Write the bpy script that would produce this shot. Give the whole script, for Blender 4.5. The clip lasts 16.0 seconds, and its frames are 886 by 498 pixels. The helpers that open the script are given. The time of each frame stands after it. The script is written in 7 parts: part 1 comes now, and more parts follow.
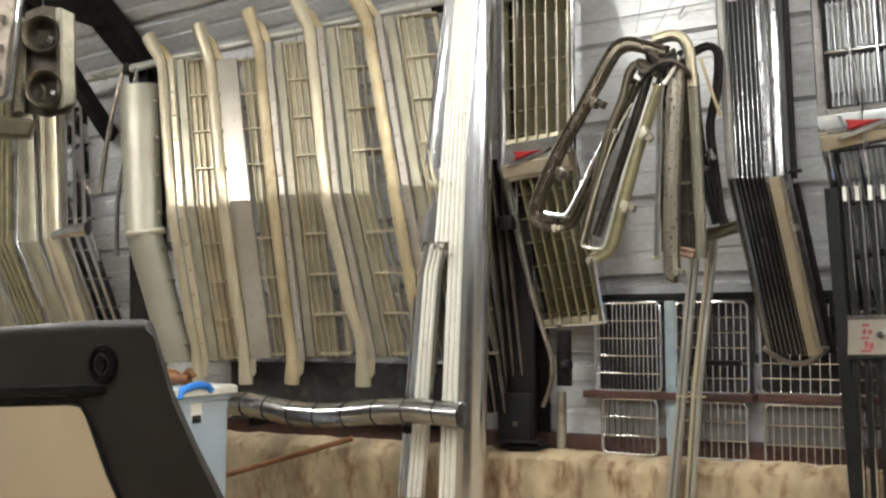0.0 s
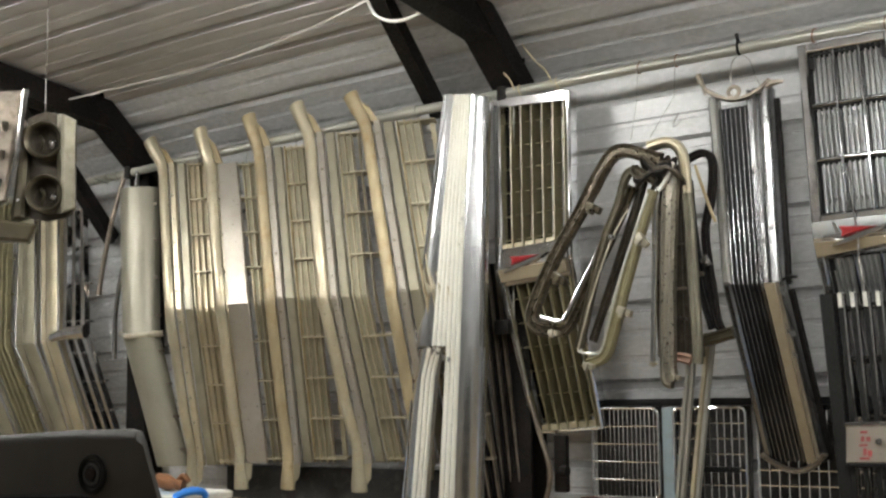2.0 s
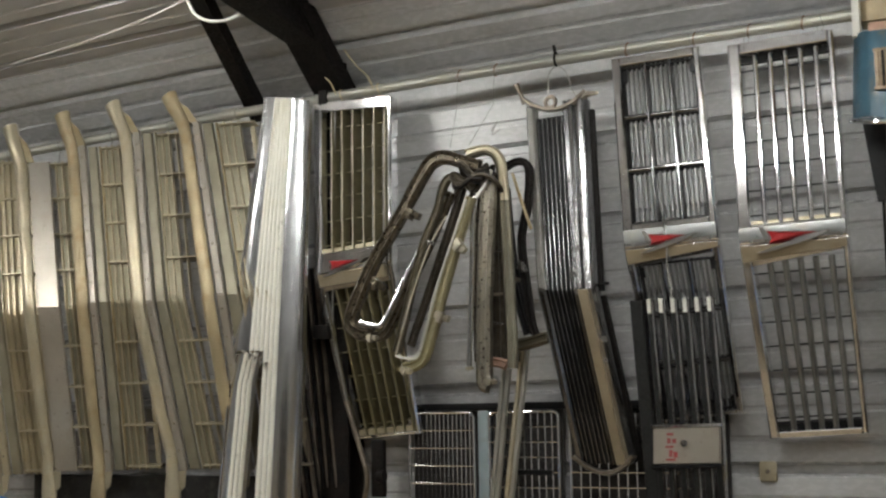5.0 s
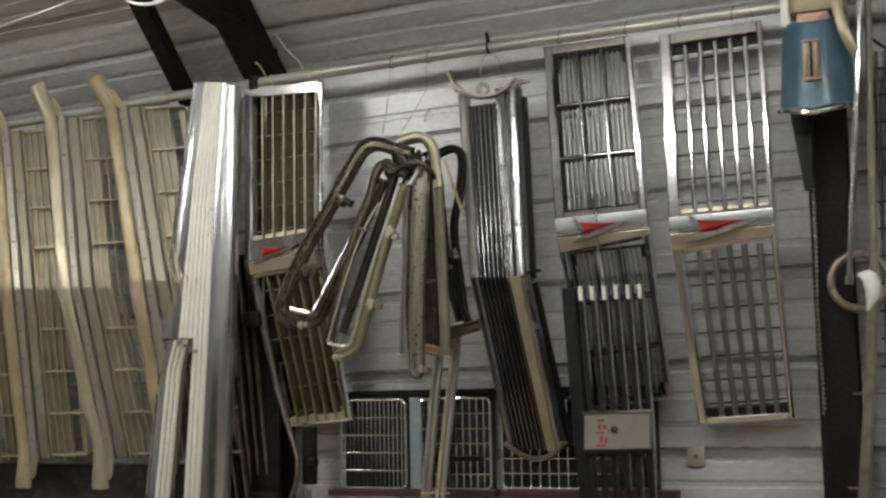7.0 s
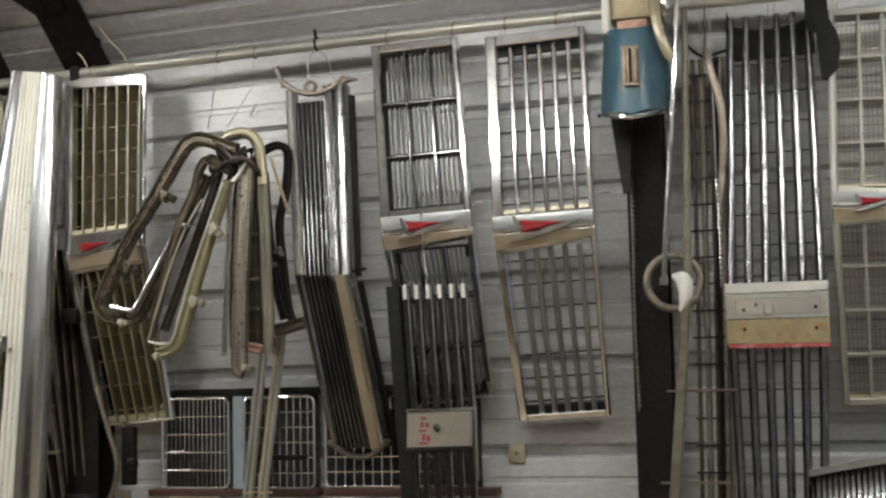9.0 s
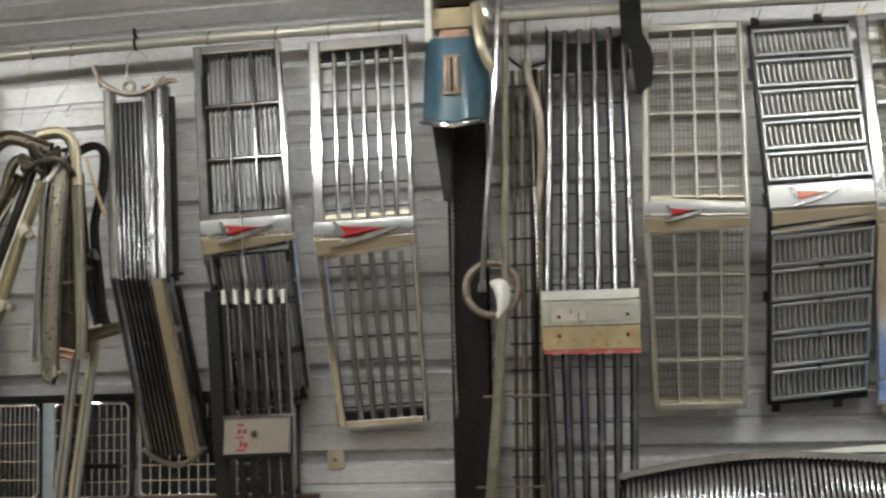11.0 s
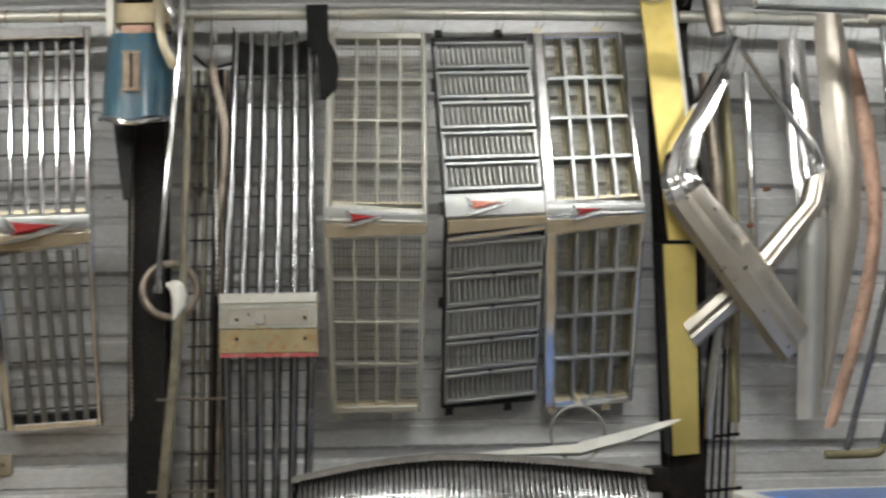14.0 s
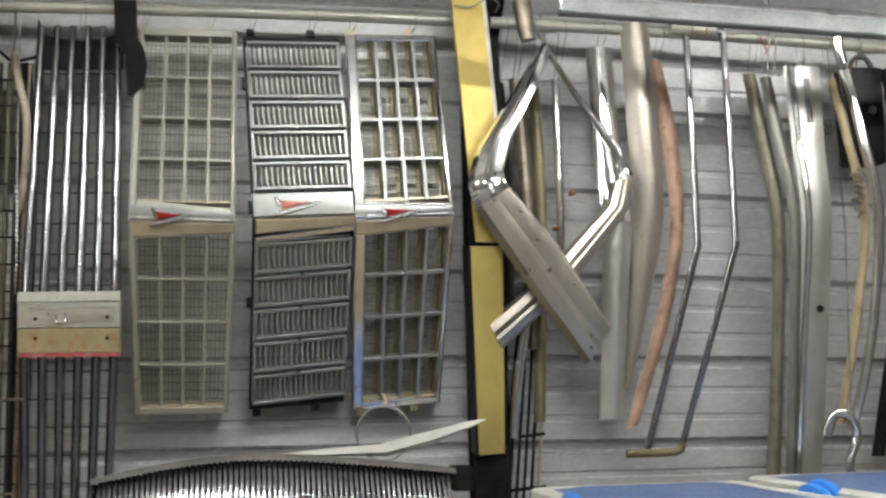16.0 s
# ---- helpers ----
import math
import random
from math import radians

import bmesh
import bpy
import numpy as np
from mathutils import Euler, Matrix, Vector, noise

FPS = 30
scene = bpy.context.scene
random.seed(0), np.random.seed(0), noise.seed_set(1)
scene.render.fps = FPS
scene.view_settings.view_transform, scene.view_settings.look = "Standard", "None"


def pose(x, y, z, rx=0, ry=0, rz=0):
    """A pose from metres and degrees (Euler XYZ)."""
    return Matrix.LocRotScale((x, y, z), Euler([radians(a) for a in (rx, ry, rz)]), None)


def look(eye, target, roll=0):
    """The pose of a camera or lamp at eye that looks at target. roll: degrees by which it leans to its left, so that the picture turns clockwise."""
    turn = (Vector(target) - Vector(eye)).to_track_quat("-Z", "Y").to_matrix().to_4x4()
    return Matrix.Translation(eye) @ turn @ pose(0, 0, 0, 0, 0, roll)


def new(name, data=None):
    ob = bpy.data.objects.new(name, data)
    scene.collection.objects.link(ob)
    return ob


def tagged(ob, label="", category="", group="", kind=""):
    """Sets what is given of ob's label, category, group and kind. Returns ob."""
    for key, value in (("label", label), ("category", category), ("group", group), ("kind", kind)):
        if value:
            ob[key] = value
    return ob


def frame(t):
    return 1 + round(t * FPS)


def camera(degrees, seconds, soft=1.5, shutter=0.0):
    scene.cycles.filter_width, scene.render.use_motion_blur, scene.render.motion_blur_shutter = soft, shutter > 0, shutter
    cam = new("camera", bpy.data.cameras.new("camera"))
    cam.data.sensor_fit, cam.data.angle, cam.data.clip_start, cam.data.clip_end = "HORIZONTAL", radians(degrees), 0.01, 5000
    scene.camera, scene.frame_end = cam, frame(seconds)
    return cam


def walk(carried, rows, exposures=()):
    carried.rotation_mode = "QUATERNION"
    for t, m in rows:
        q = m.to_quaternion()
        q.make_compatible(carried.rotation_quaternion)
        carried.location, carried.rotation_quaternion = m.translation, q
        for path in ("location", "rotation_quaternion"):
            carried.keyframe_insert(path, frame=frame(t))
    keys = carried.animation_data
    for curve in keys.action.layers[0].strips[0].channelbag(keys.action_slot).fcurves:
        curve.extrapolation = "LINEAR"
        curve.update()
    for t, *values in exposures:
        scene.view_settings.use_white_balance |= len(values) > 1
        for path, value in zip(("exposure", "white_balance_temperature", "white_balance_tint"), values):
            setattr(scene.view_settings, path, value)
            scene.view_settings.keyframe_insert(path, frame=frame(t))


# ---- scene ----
cam = camera(37.39, 16.0, soft=2.4, shutter=0.5)
PATH = [
    (0, (0.977, -4.571, 1.381), (-1.251, -1.254, 1.549), -0.79),
    (0.5, (0.976, -4.572, 1.383), (-1.245, -1.252, 1.599), -0.78),
    (1, (0.987, -4.568, 1.401), (-1.236, -1.254, 1.672), -0.81),
    (1.5, (1.0, -4.563, 1.399), (-1.225, -1.262, 1.783), -0.72),
    (2, (1.001, -4.568, 1.402), (-1.217, -1.273, 1.87), -0.66),
    (2.5, (0.99, -4.59, 1.399), (-1.205, -1.291, 1.942), -0.49),
    (3, (0.988, -4.58, 1.396), (-1.189, -1.261, 1.883), -0.77),
    (3.5, (1.007, -4.561, 1.383), (-1.067, -1.178, 1.884), -0.74),
    (4, (1.018, -4.555, 1.378), (-0.947, -1.108, 1.887), -0.74),
    (4.5, (1.018, -4.557, 1.382), (-0.819, -1.04, 1.887), -0.80),
    (7, (0.988, -4.571, 1.402), (-0.557, -0.907, 1.834), -1.17),
    (7.5, (1.012, -4.554, 1.395), (-0.395, -0.835, 1.833), -1.11),
    (8, (1.006, -4.559, 1.407), (-0.265, -0.79, 1.833), -1.25),
    (10.5, (1.085, -4.545, 1.398), (0.331, -0.64, 1.825), -1.30),
    (11, (1.067, -4.547, 1.395), (0.488, -0.612, 1.822), -1.42),
    (11.5, (1.092, -4.542, 1.4), (0.627, -0.592, 1.819), -1.45),
    (12, (1.126, -4.54, 1.402), (0.763, -0.578, 1.819), -1.49),
    (12.5, (1.131, -4.544, 1.414), (0.885, -0.573, 1.82), -1.51),
    (13, (1.169, -4.542, 1.416), (1.018, -0.565, 1.821), -1.48),
    (13.5, (1.198, -4.542, 1.429), (1.206, -0.561, 1.82), -1.35),
    (14, (1.282, -4.542, 1.398), (1.474, -0.568, 1.81), -1.23),
    (14.5, (1.352, -4.55, 1.387), (1.684, -0.585, 1.803), -1.28),
    (15, (1.401, -4.552, 1.355), (1.822, -0.599, 1.798), -1.35),
    (15.5, (1.424, -4.556, 1.355), (1.934, -0.613, 1.797), -1.36),
    (16, (1.454, -4.563, 1.357), (2.067, -0.634, 1.795), -1.33),
]
walk(cam, [(t, look(eye, target, roll)) for t, eye, target, roll in PATH],
     [(0, 0.62), (1.0, 0.52), (1.5, 0.38), (2.5, 0.06), (4.5, -0.17), (7.0, -0.24), (8.0, -0.15), (10.5, 0.12), (12.5, 0.11), (16, 0.16)])

# ---- world and lights ----
world = bpy.data.worlds.new("world")
scene.world = world
world.use_nodes = True
world.node_tree.nodes["Background"].inputs[0].default_value = (0.75, 0.85, 1.0, 1)
world.node_tree.nodes["Background"].inputs[1].default_value = 0.05


# fluorescent fixtures under the roof: both ends of the tubes, height; those beyond y -3 are unseen, added as soft fill
FIXTURES = [(-1.808, -2.073, -1.808, -0.873, 2.97), (-0.75, -1.75, 0.45, -1.75, 2.98), (1.55, -1.75, 2.75, -1.75, 2.98), (3.3, -1.75, 4.5, -1.75, 2.98), (-4.4, -2.6, -4.4, -1.4, 3.0),
            (-3.2, -3.7, -2.0, -3.7, 3.2), (1.7, -3.7, 2.9, -3.7, 3.2), (-4.5, -1.95, -3.3, -1.95, 2.99), (0.3, -6.6, 1.5, -6.6, 3.45)]

# ---- materials ----


def base_mat(name, colour, rough=0.5, metal=0.0, var=0.25, scale=6.0, bump=0.15, dirt=None, dirt_amount=0.5, fine=90.0, coat=0.0, rnd=0.0, stretch=(1, 1, 1), rough_var=0.2, spec=0.5):
    m = bpy.data.materials.new(name)
    m.use_nodes = True
    nt = m.node_tree
    n, l = nt.nodes, nt.links
    b = n["Principled BSDF"]
    b.inputs["Metallic"].default_value = metal
    b.inputs["Specular IOR Level"].default_value = spec
    if coat:
        b.inputs["Coat Weight"].default_value = coat
        b.inputs["Coat Roughness"].default_value = 0.12
    geo = n.new("ShaderNodeNewGeometry")
    mp = n.new("ShaderNodeMapping")
    mp.inputs["Scale"].default_value = stretch
    l.new(geo.outputs["Position"], mp.inputs["Vector"])
    big = n.new("ShaderNodeTexNoise")
    big.inputs["Scale"].default_value, big.inputs["Detail"].default_value = scale, 6
    l.new(mp.outputs[0], big.inputs["Vector"])
    small = n.new("ShaderNodeTexNoise")
    small.inputs["Scale"].default_value, small.inputs["Detail"].default_value = fine, 4
    l.new(mp.outputs[0], small.inputs["Vector"])
    r1 = n.new("ShaderNodeMapRange")
    r1.inputs["From Min"].default_value, r1.inputs["From Max"].default_value = 0.3, 0.7
    r1.inputs["To Min"].default_value, r1.inputs["To Max"].default_value = 1 - var, 1 + var * 0.6
    l.new(big.outputs["Fac"], r1.inputs["Value"])
    mul = n.new("ShaderNodeVectorMath")
    mul.operation = "SCALE"
    mul.inputs[0].default_value = colour
    l.new(r1.outputs[0], mul.inputs["Scale"])
    out = mul.outputs[0]
    if dirt:
        r2 = n.new("ShaderNodeMapRange")
        r2.inputs["From Min"].default_value, r2.inputs["From Max"].default_value = 0.52, 0.72
        r2.inputs["To Max"].default_value = dirt_amount
        mix2 = n.new("ShaderNodeTexNoise")
        mix2.inputs["Scale"].default_value, mix2.inputs["Detail"].default_value = scale * 2.7, 8
        l.new(mp.outputs[0], mix2.inputs["Vector"])
        l.new(mix2.outputs["Fac"], r2.inputs["Value"])
        mx = n.new("ShaderNodeMix")
        mx.data_type = "RGBA"
        l.new(r2.outputs[0], mx.inputs[0])
        l.new(out, mx.inputs[6])
        mx.inputs[7].default_value = (*dirt, 1)
        out = mx.outputs[2]
        if metal > 0.5:
            inv = n.new("ShaderNodeMath")
            inv.operation, inv.inputs[0].default_value = "SUBTRACT", metal
            l.new(r2.outputs[0], inv.inputs[1])
            l.new(inv.outputs[0], b.inputs["Metallic"])
    if rnd:
        oi = n.new("ShaderNodeObjectInfo")
        hs = n.new("ShaderNodeHueSaturation")
        mr = n.new("ShaderNodeMapRange")
        mr.inputs["To Min"].default_value, mr.inputs["To Max"].default_value = 1 - rnd, 1 + rnd
        l.new(oi.outputs["Random"], mr.inputs["Value"])
        l.new(mr.outputs[0], hs.inputs["Value"])
        l.new(out, hs.inputs["Color"])
        out = hs.outputs[0]
    l.new(out, b.inputs["Base Color"])
    r3 = n.new("ShaderNodeMapRange")
    r3.inputs["From Min"].default_value, r3.inputs["From Max"].default_value = 0.3, 0.7
    r3.inputs["To Min"].default_value, r3.inputs["To Max"].default_value = max(0.02, rough * (1 - rough_var)), min(1, rough * (1 + 2 * rough_var))
    l.new(small.outputs["Fac"], r3.inputs["Value"])
    l.new(r3.outputs[0], b.inputs["Roughness"])
    if bump:
        bp = n.new("ShaderNodeBump")
        bp.inputs["Strength"].default_value, bp.inputs["Distance"].default_value = bump, 0.004
        add = n.new("ShaderNodeMath")
        l.new(big.outputs["Fac"], add.inputs[0])
        l.new(small.outputs["Fac"], add.inputs[1])
        l.new(add.outputs[0], bp.inputs["Height"])
        l.new(bp.outputs[0], b.inputs["Normal"])
    return m


def glow_mat(name, colour, strength):
    m = bpy.data.materials.new(name)
    m.use_nodes = True
    b = m.node_tree.nodes["Principled BSDF"]
    b.inputs["Base Color"].default_value = (0.9, 0.9, 0.9, 1)
    b.inputs["Emission Color"].default_value = (*colour, 1)
    b.inputs["Emission Strength"].default_value = strength
    return m


M_SHEET = base_mat("painted_sheet_steel", (0.50, 0.50, 0.505), 0.24, 0.0, 0.10, 2.0, 0.05, (0.30, 0.28, 0.25), 0.35, 60, stretch=(0.5, 1, 1))
M_ROOF = base_mat("roof_sheet_steel", (0.50, 0.49, 0.49), 0.42, 0.0, 0.12, 2.0, 0.05, (0.25, 0.22, 0.2), 0.4, 60, stretch=(0.5, 1, 1))
M_STEEL = base_mat("dark_primed_steel", (0.006, 0.0045, 0.004), 0.6, 0.0, 0.4, 5, 0.2, (0.020, 0.011, 0.008), 0.5, spec=0.22)
M_BLACK = base_mat("black_paint", (0.008, 0.008, 0.009), 0.38, 0.0, 0.4, 8, 0.1, (0.03, 0.027, 0.024), 0.4, spec=0.22)
M_PLASTIC = base_mat("black_moulded_plastic", (0.004, 0.004, 0.004), 0.32, 0.0, 0.3, 6, 0.1, (0.02, 0.018, 0.016), 0.25, 300, spec=0.14)
M_SHELL = base_mat("black_grained_plastic", (0.028, 0.024, 0.020), 0.42, 0.0, 0.2, 6, 0.1, (0.045, 0.038, 0.032), 0.25, 300, spec=0.35)
M_CONC = base_mat("rough_concrete", (0.37, 0.285, 0.18), 0.92, 0.0, 0.5, 5, 1.0, (0.15, 0.07, 0.03), 0.95, 45, stretch=(1.4, 1, 0.6))
M_FLOOR = base_mat("packed_dirt_floor", (0.40, 0.315, 0.21), 0.85, 0.0, 0.3, 2, 0.3, (0.30, 0.22, 0.14), 0.6, 30)
M_SILL = base_mat("red_oxide_steel", (0.060, 0.023, 0.017), 0.6, 0.0, 0.4, 6, 0.3, (0.05, 0.02, 0.012), 0.7)
M_PIPE = base_mat("galvanised_pipe", (0.44, 0.435, 0.39), 0.38, 0.6, 0.25, 7, 0.1, (0.37, 0.33, 0.23), 0.6, stretch=(0.4, 1, 1))
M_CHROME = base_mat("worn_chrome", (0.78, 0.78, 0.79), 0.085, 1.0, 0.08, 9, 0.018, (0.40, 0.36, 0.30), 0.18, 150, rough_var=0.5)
M_ALU = base_mat("dull_aluminium", (0.58, 0.58, 0.58), 0.22, 1.0, 0.14, 9, 0.03, (0.25, 0.23, 0.19), 0.35, 150, rnd=0.1)
M_DIRTY = base_mat("dirty_plated_steel", (0.26, 0.22, 0.18), 0.36, 0.85, 0.35, 14, 0.3, (0.09, 0.065, 0.04), 0.85, 120)
M_CREAM = base_mat("aged_cream_plating", (0.50, 0.445, 0.325), 0.34, 0.6, 0.18, 7, 0.1, (0.40, 0.30, 0.15), 0.45, rnd=0.10)
M_CREAM2 = base_mat("stained_cream_plating", (0.42, 0.34, 0.21), 0.45, 0.3, 0.25, 6, 0.15, (0.30, 0.19, 0.07), 0.6, rnd=0.10)
M_GREYSTRIP = base_mat("grey_anodised_strip", (0.33, 0.305, 0.23), 0.4, 0.6, 0.2, 9, 0.1, (0.28, 0.25, 0.18), 0.5, rnd=0.12)
M_OLIVE = base_mat("olive_anodised_insert", (0.21, 0.185, 0.105), 0.45, 0.3, 0.2, 9, 0.1, (0.10, 0.08, 0.05), 0.5)
M_DARKGRILLE = base_mat("smoke_grey_insert", (0.030, 0.030, 0.030), 0.5, 0.0, 0.3, 12, 0.1, (0.07, 0.065, 0.055), 0.4)
M_MESH = base_mat("tarnished_mesh", (0.30, 0.28, 0.23), 0.42, 0.6, 0.25, 12, 0.1, (0.14, 0.12, 0.08), 0.5)
M_RED = base_mat("red_emblem_plastic", (0.25, 0.004, 0.006), 0.42, 0.0, 0.2, 30, 0.0, spec=0.2)
M_RED2 = base_mat("faded_emblem_plastic", (0.62, 0.20, 0.14), 0.3, 0.0, 0.3, 40, 0.05)
M_YELLOW = base_mat("yellow_gold_panel", (0.60, 0.47, 0.15), 0.40, 0.5, 0.15, 5, 0.08, (0.45, 0.32, 0.06), 0.4)
M_RUST = base_mat("rusty_steel", (0.20, 0.085, 0.035), 0.8, 0.1, 0.4, 12, 0.4, (0.08, 0.03, 0.015), 0.7)
M_COPPER = base_mat("pinkish_rust_strip", (0.42, 0.27, 0.20), 0.6, 0.3, 0.3, 12, 0.25, (0.20, 0.09, 0.05), 0.6)
M_TEAL = base_mat("blue_faded_paint", (0.030, 0.085, 0.125), 0.38, 0.0, 0.25, 9, 0.1, (0.10, 0.105, 0.07), 0.65, coat=0.2)
M_GOLD = base_mat("tarnished_brass_badge", (0.20, 0.15, 0.105), 0.4, 0.5, 0.3, 30, 0.2, (0.12, 0.08, 0.05), 0.6)
M_WHITE = base_mat("off_white_plastic", (0.66, 0.65, 0.60), 0.5, 0.0, 0.12, 8, 0.1, (0.45, 0.42, 0.36), 0.4)
M_RAG = base_mat("white_cloth", (0.72, 0.71, 0.67), 0.9, 0.0, 0.12, 20, 0.5)
M_STRING = base_mat("jute_string", (0.55, 0.47, 0.30), 0.9, 0.0, 0.2, 60, 0.3)
M_WIRE = base_mat("steel_wire", (0.30, 0.29, 0.27), 0.4, 0.8, 0.2, 30, 0.1)
M_TOTE = base_mat("translucent_grey_plastic", (0.42, 0.50, 0.58), 0.4, 0.0, 0.08, 5, 0.05, coat=0.15)
M_TOTELID = base_mat("blue_plastic_lid", (0.10, 0.17, 0.38), 0.38, 0.0, 0.10, 5, 0.05, coat=0.15)
M_HANDLE = base_mat("bright_blue_plastic", (0.03, 0.22, 0.72), 0.35, 0.0, 0.10, 8, 0.04, coat=0.2)
M_TAN = base_mat("tan_vinyl", (0.74, 0.60, 0.42), 0.55, 0.0, 0.06, 4, 0.06, fine=400)
M_RUBBER = base_mat("black_rubber", (0.012, 0.012, 0.012), 0.6, 0.0, 0.2, 10, 0.05, spec=0.22)
M_LABEL = base_mat("paper_label", (0.75, 0.74, 0.70), 0.7, 0.0, 0.06, 20, 0.0)
M_PALEBLUE = base_mat("pale_blue_steel", (0.34, 0.42, 0.46), 0.45, 0.1, 0.15, 8, 0.1, (0.3, 0.28, 0.24), 0.4)
TUBE_GLOW = 68.0
M_FLUTE = base_mat("cream_white_flutes", (0.86, 0.84, 0.77), 0.34, 0.2, 0.05, 5, 0.0, (0.72, 0.66, 0.52), 0.3, 40)
M_TRIMFACE = base_mat("brushed_bright_trim", (0.74, 0.75, 0.77), 0.20, 1.0, 0.10, 7, 0.0, rough_var=0.15, fine=30)
M_SHELLCREAM = base_mat("silver_cream_paint", (0.27, 0.25, 0.20), 0.42, 0.4, 0.10, 5, 0.02)
M_BROWN = base_mat("browned_steel", (0.080, 0.066, 0.046), 0.28, 0.7, 0.3, 12, 0.2, (0.09, 0.065, 0.04), 0.7)
M_HAZY = base_mat("hazy_silver_plating", (0.52, 0.485, 0.43), 0.33, 0.95, 0.14, 6, 0.0, rough_var=0.2, fine=30)
M_DULLSTRIP = base_mat("dull_tan_silver_strip", (0.42, 0.385, 0.335), 0.34, 0.7, 0.12, 6, 0.04, (0.30, 0.25, 0.19), 0.4)
M_PANELALU = base_mat("weathered_sheet_aluminium", (0.62, 0.615, 0.59), 0.36, 0.85, 0.14, 6, 0.0, rough_var=0.2, fine=30)
M_SATIN = base_mat("satin_silver_plating", (0.28, 0.285, 0.285), 0.34, 0.8, 0.06, 6, 0.03, (0.32, 0.29, 0.22), 0.4, rnd=0.08)
M_BEZEL = base_mat("brown_tarnished_plating", (0.085, 0.073, 0.048), 0.36, 0.55, 0.3, 9, 0.15, (0.075, 0.055, 0.035), 0.7)
# tan floor reflection painted into the chrome's downward bands
M_TANBAND = base_mat("floor_tint_plating", (0.33, 0.275, 0.195), 0.42, 0.5, 0.15, 6, 0.06, (0.24, 0.18, 0.11), 0.5)
M_BACK = base_mat("mottled_dark_sheet", (0.035, 0.033, 0.032), 0.6, 0, 0.4, 8, 0.1, (0.10, 0.09, 0.08), 0.5, spec=0.22)
M_GRIME = base_mat("grimy_steel", (0.055, 0.045, 0.033), 0.42, 0.6, 0.4, 16, 0.3, (0.06, 0.045, 0.03), 0.8, 120)
M_DULL = base_mat("dull_cream_plating", (0.36, 0.33, 0.26), 0.42, 0.5, 0.25, 9, 0.15, (0.16, 0.12, 0.08), 0.6)
M_PALE = base_mat("pale_silver_plating", (0.45, 0.44, 0.395), 0.34, 0.7, 0.10, 5, 0.03, (0.40, 0.36, 0.27), 0.12)
M_DARKCHROME = base_mat("dim_chrome", (0.34, 0.34, 0.345), 0.16, 1.0, 0.12, 9, 0.03, (0.16, 0.14, 0.11), 0.4, 150)
M_GALV = base_mat("galvanised_channel", (0.27, 0.285, 0.285), 0.58, 0.6, 0.2, 12, 0.06, (0.20, 0.205, 0.20), 0.5)
M_LOUVRE = base_mat("grey_louvre_metal", (0.50, 0.50, 0.475), 0.40, 0.7, 0.15, 20, 0.05, (0.2, 0.19, 0.16), 0.4)
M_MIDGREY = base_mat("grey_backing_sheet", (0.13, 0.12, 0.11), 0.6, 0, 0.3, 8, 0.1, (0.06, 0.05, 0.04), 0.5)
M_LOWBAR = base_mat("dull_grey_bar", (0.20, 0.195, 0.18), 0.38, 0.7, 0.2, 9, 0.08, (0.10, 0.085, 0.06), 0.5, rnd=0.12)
M_OLDTRIM = base_mat("weathered_grey_moulding", (0.20, 0.185, 0.14), 0.42, 0.5, 0.25, 9, 0.12, (0.10, 0.08, 0.05), 0.6)
M_ARM = base_mat("hazy_tan_chrome", (0.27, 0.245, 0.20), 0.30, 0.85, 0.15, 7, 0.05, (0.24, 0.20, 0.14), 0.4)
M_TUBE = glow_mat("lit_fluorescent_tube", (0.99, 1.0, 0.95), TUBE_GLOW)

# ---- helpers for shapes ----
V = Vector
ORIGIN = {}


def thing(name, at, label, category, group="", kind=""):
    e = new(name)
    e.empty_display_size = 0.05
    e.location = at
    ORIGIN[e] = V(at)
    return tagged(e, label, category, group, kind)


def mesh_of(name, bm, mat, o):
    bmesh.ops.recalc_face_normals(bm, faces=bm.faces)
    bmesh.ops.translate(bm, verts=bm.verts, vec=-o)
    me = bpy.data.meshes.new(name)
    bm.to_mesh(me)
    bm.free()
    me.materials.append(mat)
    return me


def smooth_mesh(me, deg=40):
    for p in me.polygons:
        p.use_smooth = True
    me.set_sharp_from_angle(angle=radians(deg))


def part(name, bm, mat, parent, label="", smooth=True):
    o = ORIGIN[parent]
    me = mesh_of(name, bm, mat, o)
    if smooth:
        smooth_mesh(me)
    ob = new(name, me)
    ob.parent = parent
    ORIGIN[ob] = o
    return tagged(ob, label)


def solo(name, bm, mat, label, category="", group="", kind="", at=(0, 0, 0), smooth=True):
    me = mesh_of(name, bm, mat, V(at))
    if smooth:
        smooth_mesh(me)
    ob = new(name, me)
    ob.location = at
    ORIGIN[ob] = V(at)
    return tagged(ob, label, category, group, kind)


def loft(bm, sections, closed=True, caps=True, loop=False):
    rings = [[bm.verts.new(p) for p in s] for s in sections]
    n = len(rings[0])
    pairs = list(zip(rings, rings[1:])) + ([(rings[-1], rings[0])] if loop else [])
    for a, b in pairs:
        for i in range(n if closed else n - 1):
            j = (i + 1) % n
            bm.faces.new((a[i], a[j], b[j], b[i]))
    if caps and not loop and closed:
        bm.faces.new(rings[0][::-1])
        bm.faces.new(rings[-1])
    return bm


